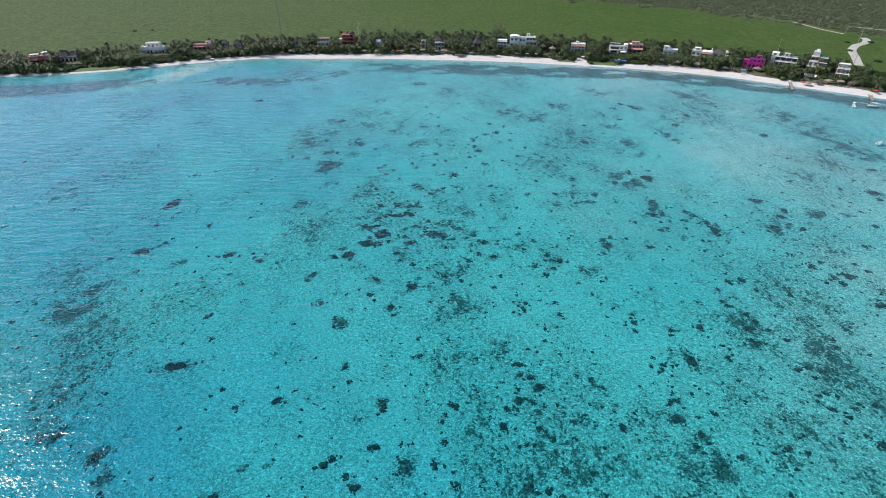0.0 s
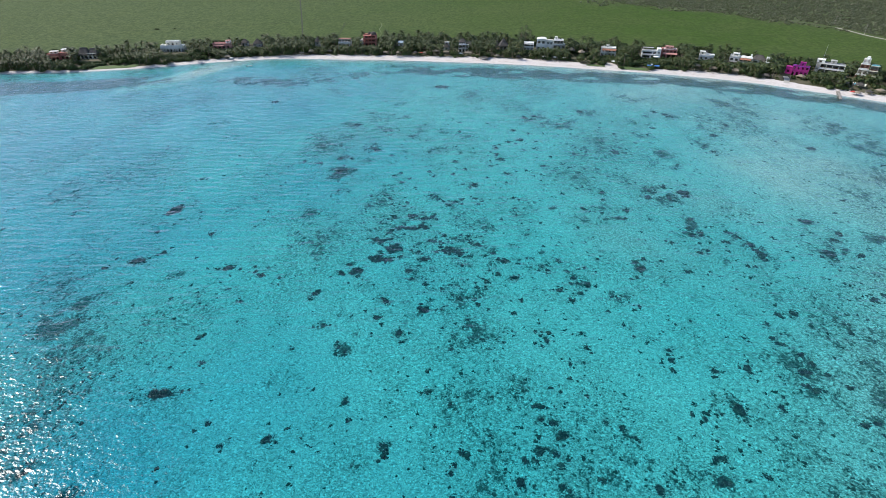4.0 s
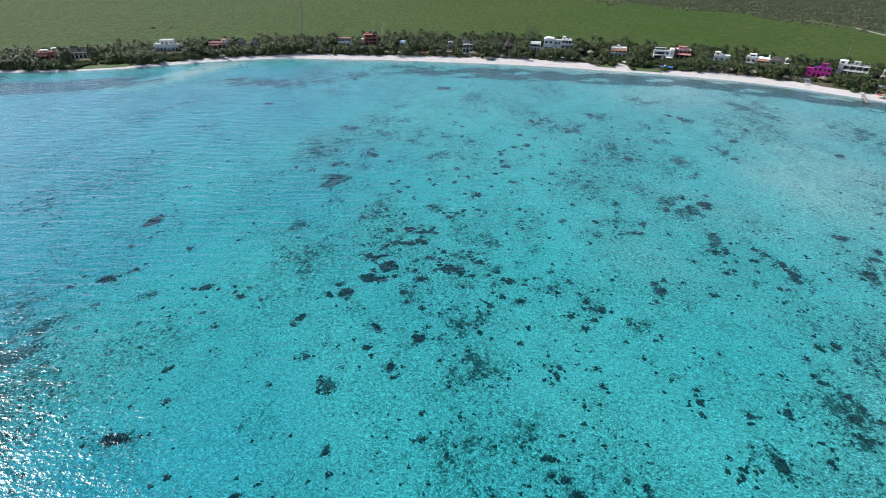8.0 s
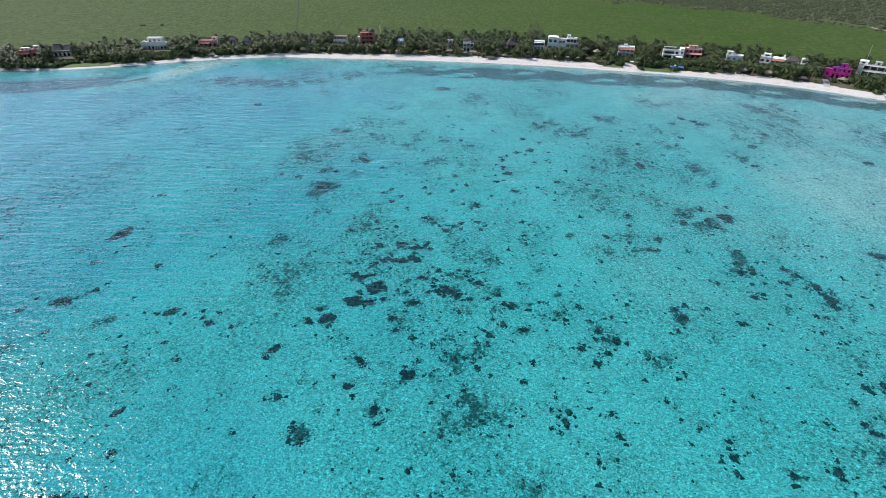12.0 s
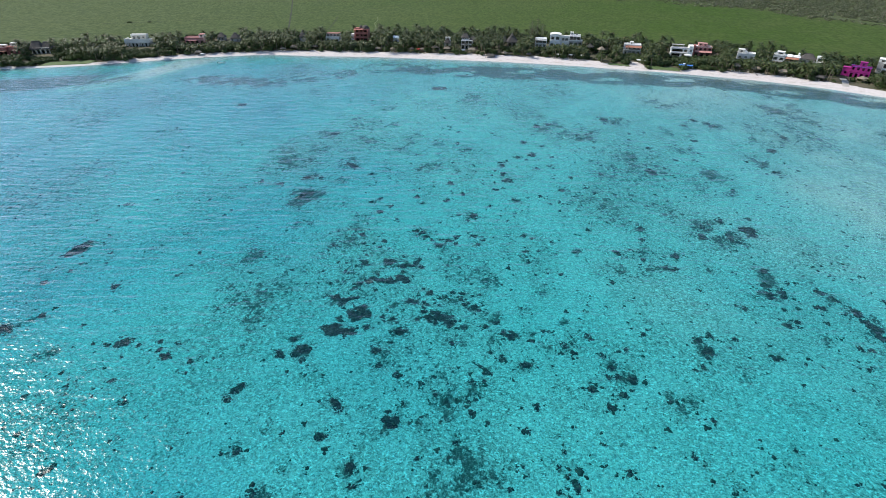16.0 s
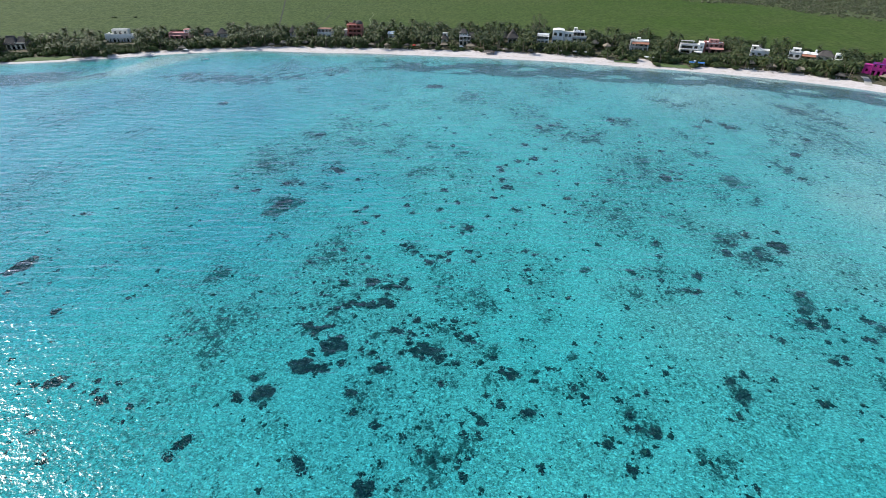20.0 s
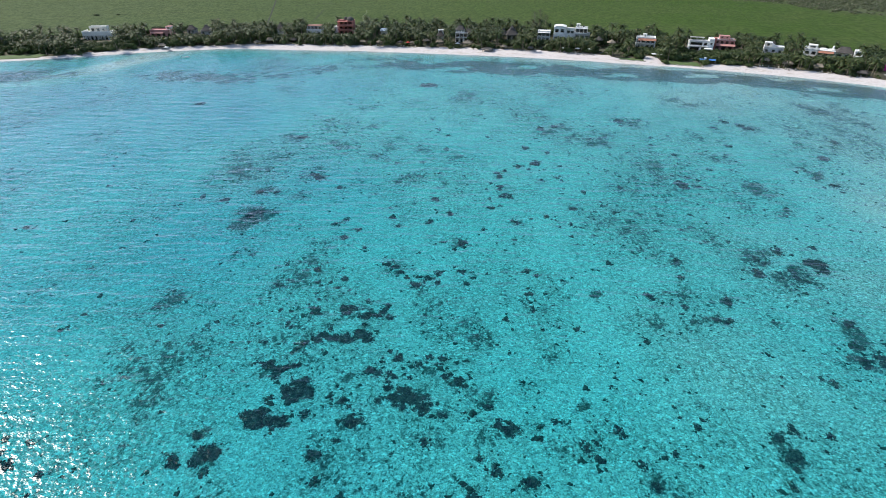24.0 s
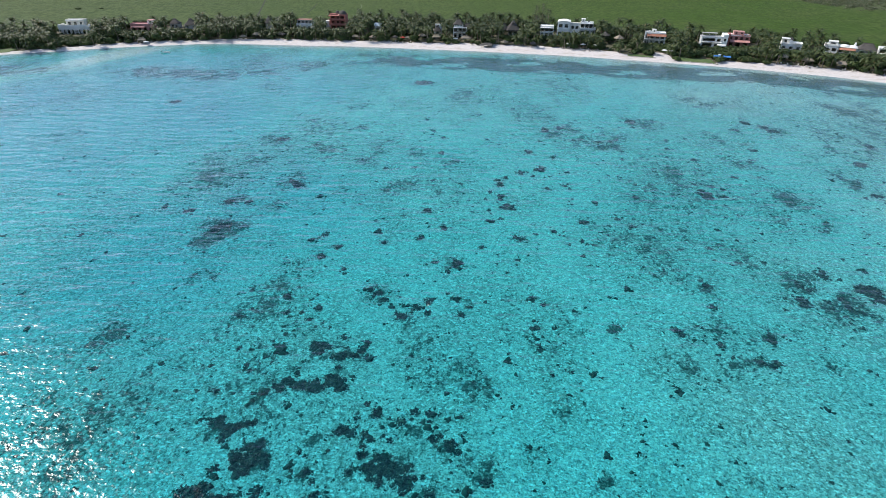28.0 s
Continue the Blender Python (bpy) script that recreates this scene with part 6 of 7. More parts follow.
# lawns and paths that stay open: x from, x to, metres inland
CLEARINGS = ((-272, -243, 10.5), (113.5, 132, 10.5), (89.5, 103.5, 9.5), (104.5, 111.5, 19.0))
# beach shades: x, y, radius, height; x, y, width, depth, height, turn, thatch
PALAPAS = ((-109.8, 459.5, 1.9, 2.9), (-64.6, 457.5, 1.9, 2.8), (-24.7, 461, 2.2, 3.4), (82.8, 460, 2.6, 6.4), (90.1, 456, 2.4, 5.4),
        (-54.2, 457.5, 1.6, 2.6), (-40.8, 457.6, 1.7, 2.7), (-33.1, 457.2, 1.6, 2.6), (243.9, 360, 1.9, 2.8), (251.2, 360.5, 2.0, 2.9),
        (259.4, 362.5, 2.3, 3.1), (266.1, 360.5, 2.3, 3.1), (271.4, 356.5, 2.3, 3.1), (226.8, 394, 2.3, 3.6), (-131, 452.5, 1.8, 2.8), (40, 446.5, 1.8, 2.8), (24, 449.5, 1.9, 2.8))
SHELTERS = ((-124.1, 457, 5.0, 4.0, 3.2, 0, NEW_THATCH), (-16, 458.5, 5.0, 3.6, 3.2, 0, NEW_THATCH), (1.5, 456.5, 6.0, 3.6, 3.2, -4, NEW_THATCH),
        (14, 444.5, 6.5, 4.5, 2.2, -6, THATCH), (167.1, 421.5, 5.0, 4.0, 3.2, -24, NEW_THATCH), (176.1, 414.8, 5.6, 4.0, 3.2, -26, NEW_THATCH), (189.5, 409, 5.0, 4.0, 3.2, -28, NEW_THATCH),
        (245.7, 379, 7.0, 4.5, 3.6, -34, THATCH), (253.5, 374, 5.0, 4.0, 3.4, -34, THATCH), (-185, 437.5, 4.5, 3.5, 3.0, 18, NEW_THATCH), (205, 397, 5.0, 3.6, 3.0, -30, THATCH))
plant_rng = random.Random(21)
palm_places, bush_places = [], []
for _ in range(8000):
    x = plant_rng.uniform(-430, 430)
    y0, y1 = float(coast(x) + beach(x) + 2.2 * wobble(x, 0, 4.0, 7.0) - 2.2), float(belt(x))
    for a, b, v in CLEARINGS:
        if a < x < b:
            y0 = max(y0, float(coast(x)) + v)
    y = plant_rng.uniform(y0 + 0.5, y1)
    if 214 < x < 222.5 and y < 403 or 254 < x < 263 and y < 387:
        continue
    if any(abs(x - s[0]) < 3.4 and y < s[1] + 2.5 for s in PALAPAS + SHELTERS):
        continue
    limit = 9.5
    for a, b, c, d, low in YARDS:
        if a - 2.0 < x < b + 2.0 and c - 2.0 < y < d + 1.5:
            limit = 0
        elif y <= c and a - 2.5 < x - (c - y) * (5 - (a + b) / 2) / (c - 60) < b + 2.5:
            limit = min(limit, low - 1.4 + (c - y) * 0.17)
    if limit < 0.9:
        continue
    # the belt's seaward edge and the bushy stretches are lower; elsewhere palms
    bushy = (-290 < x < -255) or (118 < x < 150 and y < 445) or (-285 < x < -250) or x > 285 or x < -330 or y > y1 - 11
    is_palm = plant_rng.random() < (0.06 if bushy else 0.62)
    if is_palm:
        k = plant_rng.choice((0, 1, 2, 3, 3, 4, 4, 4, 5, 5))
        while k > 0 and PALM_HEIGHTS[k] + 1.3 > limit:
            k -= 1
        if PALM_HEIGHTS[k] + 1.3 > limit:
            is_palm = False
        else:
            near = any((x - p[1]) ** 2 + (y - p[2]) ** 2 < 4.0 ** 2 for p in palm_places)
            if not near:
                palm_places.append((k, x, y))
            continue
    k = plant_rng.choice((0, 1, 2, 3, 3, 4, 4)) if bushy else plant_rng.choice((0, 1, 1, 2, 3))
    while k > 0 and (1.8, 2.6, 3.4, 4.4, 5.4)[k] * 1.05 > limit + (0.9 if k == 0 else 0):
        k -= 1
    if not any((x - p[1]) ** 2 + (y - p[2]) ** 2 < (1.0 + 0.5 * k) ** 2 * 1.6 for p in bush_places):
        bush_places.append((k, x, y))


def plant(name, meshes, k, x, y, label, category, group):
    p = thing(name, x, y, ground_at(x, y) - 0.05, plant_rng.uniform(0, 360), label, category, group)
    s = plant_rng.uniform(0.88, 1.12)
    p.scale = (s, s, s)
    part(meshes[k][0].name.split(".")[0], meshes[k][0], None, p)
    part("crown", meshes[k][1], None, p)


def split(places, count):
    """The front row, nearest to the water, as single plants; the rest to be joined."""
    ranked = sorted(places, key=lambda p: (p[2] - float(coast(p[1])) - float(beach(p[1]))) + (0 if -300 < p[1] < 290 else 100))
    return ranked[:count], ranked[count:]


front, rest = split(palm_places, 300)
for k, x, y in front:
    plant("palm_tree", PALMS, k, x, y, "coconut palm with grey trunk and drooping green fronds", "palm tree", "palms along the beach")
for which, name, mat, label in ((0, "palm_trunks", BARK, "slender grey palm trunks of the dense grove"), (1, "palm_crowns", PALM_LEAF, "dense green palm crowns of the coastal grove")):
    spin = random.Random(77)
    joined(name, [m[which] for m in PALMS], [(k, x, y, ground_at(x, y) - 0.05, spin.uniform(0, 6.3), spin.uniform(0.88, 1.12), 1.0) for k, x, y in rest], mat, label, "palm grove")
front, rest = split(bush_places, 300)
for k, x, y in front:
    plant("shrub", BUSHES, k, x, y, "rounded dark green coastal shrub on sandy soil", "shrub", "shrubs along the beach")
for which, name, mat, label in ((0, "thicket_stems", BARK, "woody stems of the coastal thicket"), (1, "thicket_leaves", BUSH_LEAF, "dense dark green leaves of the coastal thicket")):
    spin = random.Random(78)
    joined(name, [m[which] for m in BUSHES], [(k, x, y, ground_at(x, y) - 0.05, spin.uniform(0, 6.3), spin.uniform(0.88, 1.12), 1.0) for k, x, y in rest], mat, label, "thicket")

# ---- roads, tracks and ditches across the marsh ----
def ribbon(name, points, width, mat, lift, label, category):
    """A strip of road that follows the ground along a smooth line."""
    pts = []
    for i in range(len(points) - 1):
        p0, p1, p2, p3 = (Vector(points[max(0, min(len(points) - 1, i + k))]) for k in (-1, 0, 1, 2))
        for s in range(8):
            t = s / 8
            pts.append(0.5 * ((2 * p1) + (p2 - p0) * t + (2 * p0 - 5 * p1 + 4 * p2 - p3) * t * t + (3 * p1 - p0 - 3 * p2 + p3) * t ** 3))
    pts.append(Vector(points[-1]))
    bm = bmesh.new()
    r = random.Random(len(points))
    rows = []
    for i, p in enumerate(pts):
        d = (pts[min(i + 1, len(pts) - 1)] - pts[max(i - 1, 0)]).normalized()
        n = Vector((-d.y, d.x))
        w = width / 2
        row = []
        for k, z in ((-1.12, -0.15), (-0.95, lift), (-0.3, lift + 0.03), (0.3, lift + 0.03), (0.95, lift), (1.12, -0.15)):
            q = p + n * (w * k + (r.uniform(-0.12, 0.12) * width * 0.3 if abs(k) > 0.5 else 0))
            row.append(bm.verts.new((q.x, q.y, ground_at(q.x, q.y) + z)))
        rows.append(row)
    for a, b in zip(rows, rows[1:]):
        for k in range(5):
            bm.faces.new((a[k], a[k + 1], b[k + 1], b[k]))
    bmesh.ops.recalc_face_normals(bm, faces=bm.faces[:])
    return tagged(new(name, mesh_of(name, bm, mat)), label, category, kind="structure")


TRACK = surface("gravel_track", (0.36, 0.34, 0.28), (0.26, 0.25, 0.19), 2.0, 0.95, 0.03)
MUD = surface("dark_wet_mud", (0.018, 0.022, 0.012), (0.03, 0.033, 0.02), 2.0, 1.0, 0.05)
PALE_PATH = surface("pale_trodden_path", (0.17, 0.19, 0.10), (0.10, 0.13, 0.06), 2.0, 0.95, 0.03, stain=0.5)
ribbon("road", [(386, 516.5), (383.5, 508), (373, 494.5), (358, 483.5), (343, 466), (330, 442), (317.5, 419.5), (314, 412)], 6.2, ROAD, 0.12, "white limestone road winding through green marsh", "road")
ribbon("road_inland", [(367, 600), (369.5, 588), (372.5, 559.7), (380.1, 534.7)], 2.6, TRACK, 0.10, "pale gravel track between marsh and scrub", "road")
ribbon("road_scrub", [(408, 571), (419.8, 565), (427.4, 557.3), (450, 536)], 2.0, TRACK, 0.10, "pale gravel track in dry scrub", "road")
ribbon("ditch", [(-233.2, 816), (-205.2, 720), (-184.2, 647), (-166.2, 583), (-147.2, 515)], 1.3, MUD, 0.03, "dark ditch beside the marsh path", "ditch")
ribbon("ditch_short", [(-127, 606), (-123.5, 576), (-120, 545), (-118, 520)], 0.6, MUD, 0.03, "short dark ditch in the marsh", "ditch")
ribbon("footpath_short", [(-90, 606), (-86.5, 590), (-86, 570), (-81, 547), (-79, 520)], 0.5, PALE_PATH, 0.05, "short pale path in the marsh", "path")
ribbon("animal_trail", [(-330, 548), (-297, 558), (-258, 573), (-202, 594), (-146, 635), (-93, 665), (-31, 754)], 0.6, MUD, 0.02, "faint dark trail across the marsh", "path")

# ---- scrub on the inland side: low bushes, joined ----
def scrub_mesh(seed):
    g = random.Random(seed)
    bm = bmesh.new()
    for _ in range(30):
        v = Vector((g.gauss(0, 1), g.gauss(0, 1), abs(g.gauss(0.3, 0.7)))).normalized()
        c = Vector((v.x * 1.5, v.y * 1.5, 0.2 + v.z * 1.5)) * g.uniform(0.6, 1.05)
        t = v.orthogonal().normalized() * g.uniform(0.3, 0.6)
        u = v.cross(t) * g.uniform(0.7, 1.0)
        w = v * g.uniform(-0.2, 0.2)
        bm.faces.new([bm.verts.new(k) for k in (c - t + w, c - u, c + t - w, c + u)])
    return bm


scrub_rng = np.random.default_rng(8)
sx, sy = scrub_rng.uniform(-100, 620, 75000), scrub_rng.uniform(490, 900, 75000)
thick = 0.8 * scrub_cover(sx, sy) ** 1.3 * np.clip(0.75 + 0.5 * wobble(sx, sy, 12, 9.0), 0.1, 1)
keep = (scrub_rng.random(len(sx)) < thick) & (sy > coast(sx) + 70)
for line in ([(385, 513), (361, 483), (346, 466), (320, 419)], [(345, 640), (369, 596), (381, 534), (386, 514)], [(405, 573), (427, 557), (480, 510)]):
    for (ax, ay), (bx, by) in zip(line, line[1:]):
        t = np.clip(((sx - ax) * (bx - ax) + (sy - ay) * (by - ay)) / ((bx - ax) ** 2 + (by - ay) ** 2), 0, 1)
        keep &= np.hypot(sx - ax - t * (bx - ax), sy - ay - t * (by - ay)) > 5
sx, sy = sx[keep], sy[keep]
SCRUB_LEAF = leafy("dry_scrub_leaves", (0.062, 0.078, 0.034), (0.120, 0.136, 0.066), (0.21, 0.19, 0.14), 0.08)
joined("scrub", [mesh_of("scrub_bush", scrub_mesh(90 + i), BUSH_LEAF) for i in range(3)], [(int(k), a, b, ground_at(a, b) - 0.1, t, s, 0.8) for k, a, b, t, s in zip(
    scrub_rng.integers(0, 3, len(sx)), sx, sy, scrub_rng.uniform(0, 6.3, len(sx)), scrub_rng.gamma(4.0, 0.15, len(sx)) + 0.2)],
    SCRUB_LEAF, "grey-green dry scrub on the ground behind the marsh", "scrub")
# low plants that cover the sandy soil under the palms
gx, gy = scrub_rng.uniform(-330, 310, 9000), scrub_rng.uniform(340, 520, 9000)
keep = (gy > coast(gx) + beach(gx) + 0.5) & (gy < belt(gx))
for a, b, v in CLEARINGS:
    keep &= ~((gx > a) & (gx < b) & (gy < coast(gx) + v))
for a, b, c, d, low in YARDS:
    keep &= ~((gx > a - 1) & (gx < b + 1) & (gy > c - 1) & (gy < d + 1))
keep &= ~((gx > 213) & (gx < 222.5) & (gy < 403)) & ~((gx > 253) & (gx < 264) & (gy < 388) & (gy > 377))
gx, gy = gx[keep], gy[keep]
joined("ground_cover", [mesh_of("low_plant", scrub_mesh(95 + i), BUSH_LEAF) for i in range(3)], [(int(k), a, b, ground_at(a, b) - 0.1, t, s, 0.8) for k, a, b, t, s in zip(
    scrub_rng.integers(0, 3, len(gx)), gx, gy, scrub_rng.uniform(0, 6.3, len(gx)), scrub_rng.uniform(0.35, 0.75, len(gx)))],
    BUSH_LEAF, "low green plants covering the sandy soil under palms", "undergrowth")
# single bushes that stand out in the marsh
for x, y, s in ((-302, 556, 0.8), (-286, 560, 0.6), (338, 462, 0.9), (358, 496, 0.8), (336, 425, 1.0), (378, 495, 0.9)):
    b = thing("marsh_bush", x, y, ground_at(x, y) - 0.05, 40 * s, "low dark green bush standing alone in the marsh", "shrub", "bushes in the marsh")
    b.scale = (s * 1.3, s * 1.3, s * 0.7)
    part("stem", BUSHES[1][0], None, b)
    part("crown", BUSHES[1][1], None, b)


# ---- utility poles ----
def utility_pole(x, y, high, lean):
    p = thing("utility_pole", x, y, ground_at(x, y) - 0.1, 0, "grey wooden utility pole beside the road", "pole", "utility poles")
    p.rotation_euler = (radians(lean * 0.4), radians(lean), radians(20))
    bm = bmesh.new()
    bmesh.ops.create_cone(bm, segments=8, radius1=0.22, radius2=0.13, depth=high, cap_ends=True, matrix=Matrix.Translation((0, 0, high / 2)))
    part("post", bm, PALE_WOOD, p)
    arm = box("crossarm", p, PALE_WOOD, -1.1, 1.1, -0.07, 0.07, high - 0.9, high - 0.75)
    for i in (-1, 0, 1):
        bm = bmesh.new()
        bmesh.ops.create_cone(bm, segments=8, radius1=0.07, radius2=0.04, depth=0.22, cap_ends=True, matrix=Matrix.Translation((i * 0.95, 0, high - 0.64)))
        part("insulator", bm, DARK, arm)


for spec in ((380.5, 534, 9.0, 2), (388.4, 523.4, 9, 3), (362.3, 488.5, 9.5, 2.5), (376, 569.5, 9, 2), (375, 618, 9, 2), (314, 419.3, 8, 1)):
    utility_pole(*spec)


# ---- beach: palapas, loungers, shelters ----
def palapa(x, y, r, high, seed, mat=None, label="round thatched beach shade on a wooden post"):
    p = thing("palapa", x, y, ground_at(x, y) - 0.05, seed * 31, label, "beach shade", "thatched beach shades")
    bm = bmesh.new()
    bmesh.ops.create_cone(bm, segments=8, radius1=0.11, radius2=0.09, depth=high - 0.2, cap_ends=True, matrix=Matrix.Translation((0, 0, (high - 0.2) / 2)))
    part("post", bm, WOOD, p)
    part("thatched_roof", thatch_bm(-r, r, -r, r, high * 0.68, high, 0.1, seed), mat or NEW_THATCH, p)


def shelter(x, y, wide, deep, high, turn, mat, seed):
    p = thing("beach_shelter", x, y, ground_at(x, y) - 0.05, turn, "open thatched beach shelter on wooden posts", "beach shade", "thatched beach shelters")
    for i in (-1, 1):
        for j in (-1, 1):
            column(p, WOOD, i * (wide / 2 - 0.4), j * (deep / 2 - 0.4), 0, high * 0.72, 0.1, "post")
    thatch(p, -wide / 2, wide / 2, -deep / 2, deep / 2, high * 0.68, high, wide * 0.45, mat, seed)


for i, (x, y, r, high) in enumerate(PALAPAS):
    palapa(x, y, r, high, 40 + i, THATCH if i % 3 == 0 else NEW_THATCH)
for i, (x, y, wide, deep, high, turn, mat) in enumerate(SHELTERS):
    shelter(x, y, wide, deep, high, turn, mat, 70 + i)


def lounger_template():
    p = thing("sun_lounger", 0, 0, 0, 0, "low sun lounger with a pale cushion on white sand", "sun lounger", "loungers on the beach")
    box("frame", p, PALE_WOOD, -0.33, 0.33, 0, 1.9, 0.26, 0.33, soft=0.01)
    for x in (-0.3, 0.24):
        for y in (0.1, 1.7):
            box("leg", p, PALE_WOOD, x, x + 0.06, y, y + 0.06, 0, 0.26, soft=0)
    box("cushion", p, CUSHION, -0.31, 0.31, 0.02, 1.2, 0.33, 0.42, soft=0.03)
    bm = bmesh.new()
    add_box(bm, -0.31, 0.31, 0, 0.75, 0, 0.09)
    bmesh.ops.transform(bm, matrix=pose(0, 1.2, 0.34, 38, 0, 0), verts=bm.verts[:])
    part("backrest", bm, CUSHION, p)
    return p


lounger = lounger_template()
lounger_rng = random.Random(14)
first = True
for x0, x1, count in ((56, 77, 16), (-92, -74, 8), (-56, -30, 12), (-12, 6, 6), (160, 178, 8), (186, 205, 9), (238, 272, 16), (-190, -176, 5), (28, 44, 6)):
    for i in range(count):
        x = x0 + (x1 - x0) * (i + lounger_rng.uniform(0.2, 0.8)) / count
        y = float(coast(x) + beach(x) - lounger_rng.uniform(0.8, 3.6))
        turn = math.degrees(math.atan2(float(coast(x + 5) - coast(x - 5)), 10)) + lounger_rng.uniform(-12, 12) + (180 if lounger_rng.random() < 0.15 else 0)
        m = pose(x, y, ground_at(x, y), 0, 0, turn)
        if first:
            lounger.matrix_world = m
            first = False
        else:
            copy_thing(lounger, m)


def parasol(x, y, mat, label):
    p = thing("parasol", x, y, ground_at(x, y), 0, label, "parasol", "parasols on the beach")
    box("pole", p, PALE_WOOD, -0.03, 0.03, -0.03, 0.03, 0, 2.3, soft=0)
    bm = bmesh.new()
    rim = [bm.verts.new((1.5 * math.cos(a), 1.5 * math.sin(a), 1.95 + 0.05 * (j % 2))) for j, a in enumerate(k * math.pi / 6 for k in range(12))]
    low = [bm.verts.new((1.5 * math.cos(a), 1.5 * math.sin(a), 1.78)) for a in (k * math.pi / 6 for k in range(12))]
    top = bm.verts.new((0, 0, 2.45))
    for j in range(12):
        bm.faces.new((rim[j], rim[(j + 1) % 12], top))
        bm.faces.new((low[j], low[(j + 1) % 12], rim[(j + 1) % 12], rim[j]))
    part("canopy", bm, mat, p)


for x, y, mat, label in ((135.7, 425.5, PALE_CLOTH, "pale grey parasol beside the lawn"), (60, 446, PALE_CLOTH, "white parasol over sun loungers"), (68, 445, PALE_CLOTH, "white parasol over sun loungers"), (75, 443.6, PALE_CLOTH, "white parasol over sun loungers"),
        (-4.5, 455, PALE_CLOTH, "white parasol before the beach house"), (-181, 434.5, PALE_CLOTH, "white parasol on the beach"), (110, 433.5, PALE_CLOTH, "white parasol on a sandy terrace"), (113, 431.5, PALE_CLOTH, "white parasol on a sandy terrace"),
        (-36, 456, RED_CLOTH, "red parasol on the beach"), (242, 361, RED_CLOTH, "red parasol on the beach"), (276, 340, RED_CLOTH, "red parasol on the beach")):
    parasol(x, y, mat, label)


def tarpaulin(x, y, wide, deep, turn):
    p = thing("blue_canopy", x, y, ground_at(x, y), turn, "blue canvas canopy on four thin poles", "canopy", "blue canopies")
    for i in (-1, 1):
        for j in (-1, 1):
            box("pole", p, STEEL, i * wide / 2 - 0.03, i * wide / 2 + 0.03, j * deep / 2 - 0.03, j * deep / 2 + 0.03, 0, 2.1, soft=0)
    bm = bmesh.new()
    n = 6
    grid = [[bm.verts.new((wide * (i / n - 0.5), deep * (j / n - 0.5), 2.1 + 0.45 * (1 - abs(2 * j / n - 1)) - 0.12 * math.sin(math.pi * i / n))) for i in range(n + 1)] for j in range(n + 1)]
    for j in range(n):
        for i in range(n):
            bm.faces.new((grid[j][i], grid[j][i + 1], grid[j + 1][i + 1], grid[j + 1][i]))
    part("canvas", bm, CLOTH, p)


tarpaulin(133.6, 421.5, 3.6, 3.0, -16)
tarpaulin(138.2, 420.4, 3.6, 3.0, -16)


ribbon("sand_path", [(213.5, 385), (216, 390), (219, 396), (221, 402)], 3.4, ROAD, 0.08, "white sandy path from the magenta house to the beach", "path")


def swimming_pool(x, y, wide, deep, turn):
    p = thing("swimming_pool", x, y, ground_at(x, y), turn, "small blue swimming pool with a pale stone deck", "pool")
    bm = bmesh.new()
    w, d = wide / 2, deep / 2
    for q in ((-w - 1, w + 1, -d - 1, -d), (-w - 1, w + 1, d, d + 1), (-w - 1, -w, -d, d), (w, w + 1, -d, d)):
        add_box(bm, *q, -0.3, 0.35)
    part("deck", bm, CREAM, p)
    box("water_surface", p, POOL, -w, w, -d, d, -0.3, 0.22, soft=0)


swimming_pool(258.5, 382, 6.0, 4.5, -35)

# ---- lawns by the water with low stone edges ----
def lawn(name, x0, x1, v0, v1):
    bm = bmesh.new()
    nx, nv = max(4, int((x1 - x0) / 1.2)), 8
    rows = []
    for j in range(nv + 1):
        row = []
        for i in range(nx + 1):
            x = x0 + (x1 - x0) * i / nx + 0.3 * float(wobble(i * 3.0, j * 5.0, 3))
            v = v0 + (v1 - v0) * j / nv
            y = float(coast(x)) + v
            edge = i in (0, nx) or j in (0, nv)
            row.append(bm.verts.new((x, y, ground_at(x, y) + (-0.15 if edge else 0.22))))
        rows.append(row)
    for a, b in zip(rows, rows[1:]):
        for i in range(nx):
            bm.faces.new((a[i], a[i + 1], b[i + 1], b[i]))
    return tagged(new(name, mesh_of(name, bm, LAWN)), "trimmed green lawn reaching almost to the water", "lawn", kind="structure")


lawn("lawn_east", 113.5, 132, 3.2, 11)
lawn("lawn_west", 89.5, 103.5, 6.0, 10)
lawn("lawn_far", -272, -243, 2.5, 11)
stone_rng = random.Random(4)
STONES = [mesh_of("stone", lump(stone_rng, 0.5, 0.4, 0.45, 3, 7, 0.25), STONE) for _ in range(4)]
for name, x0, x1, v in (("stone_edge", 113.5, 132.5, 3.2), ("stone_edge", 89.5, 104, 5.7)):
    row = thing(name, x0, float(coast(x0)) + v, 0, 0, "low edge of rough grey limestone blocks below the lawn", "stone edge", "stone edges")
    x = x0
    while x < x1:
        y = float(coast(x)) + v + stone_rng.uniform(-0.2, 0.2)
        b = part("stone", stone_rng.choice(STONES), STONE, row)
        b.location = (x - x0, y - row.location.y, ground_at(x, y) - 0.1)
        b.rotation_euler, b.scale = (0, 0, stone_rng.uniform(0, 6.3)), [stone_rng.uniform(0.7, 1.2)] * 3
        x += stone_rng.uniform(0.6, 0.9)


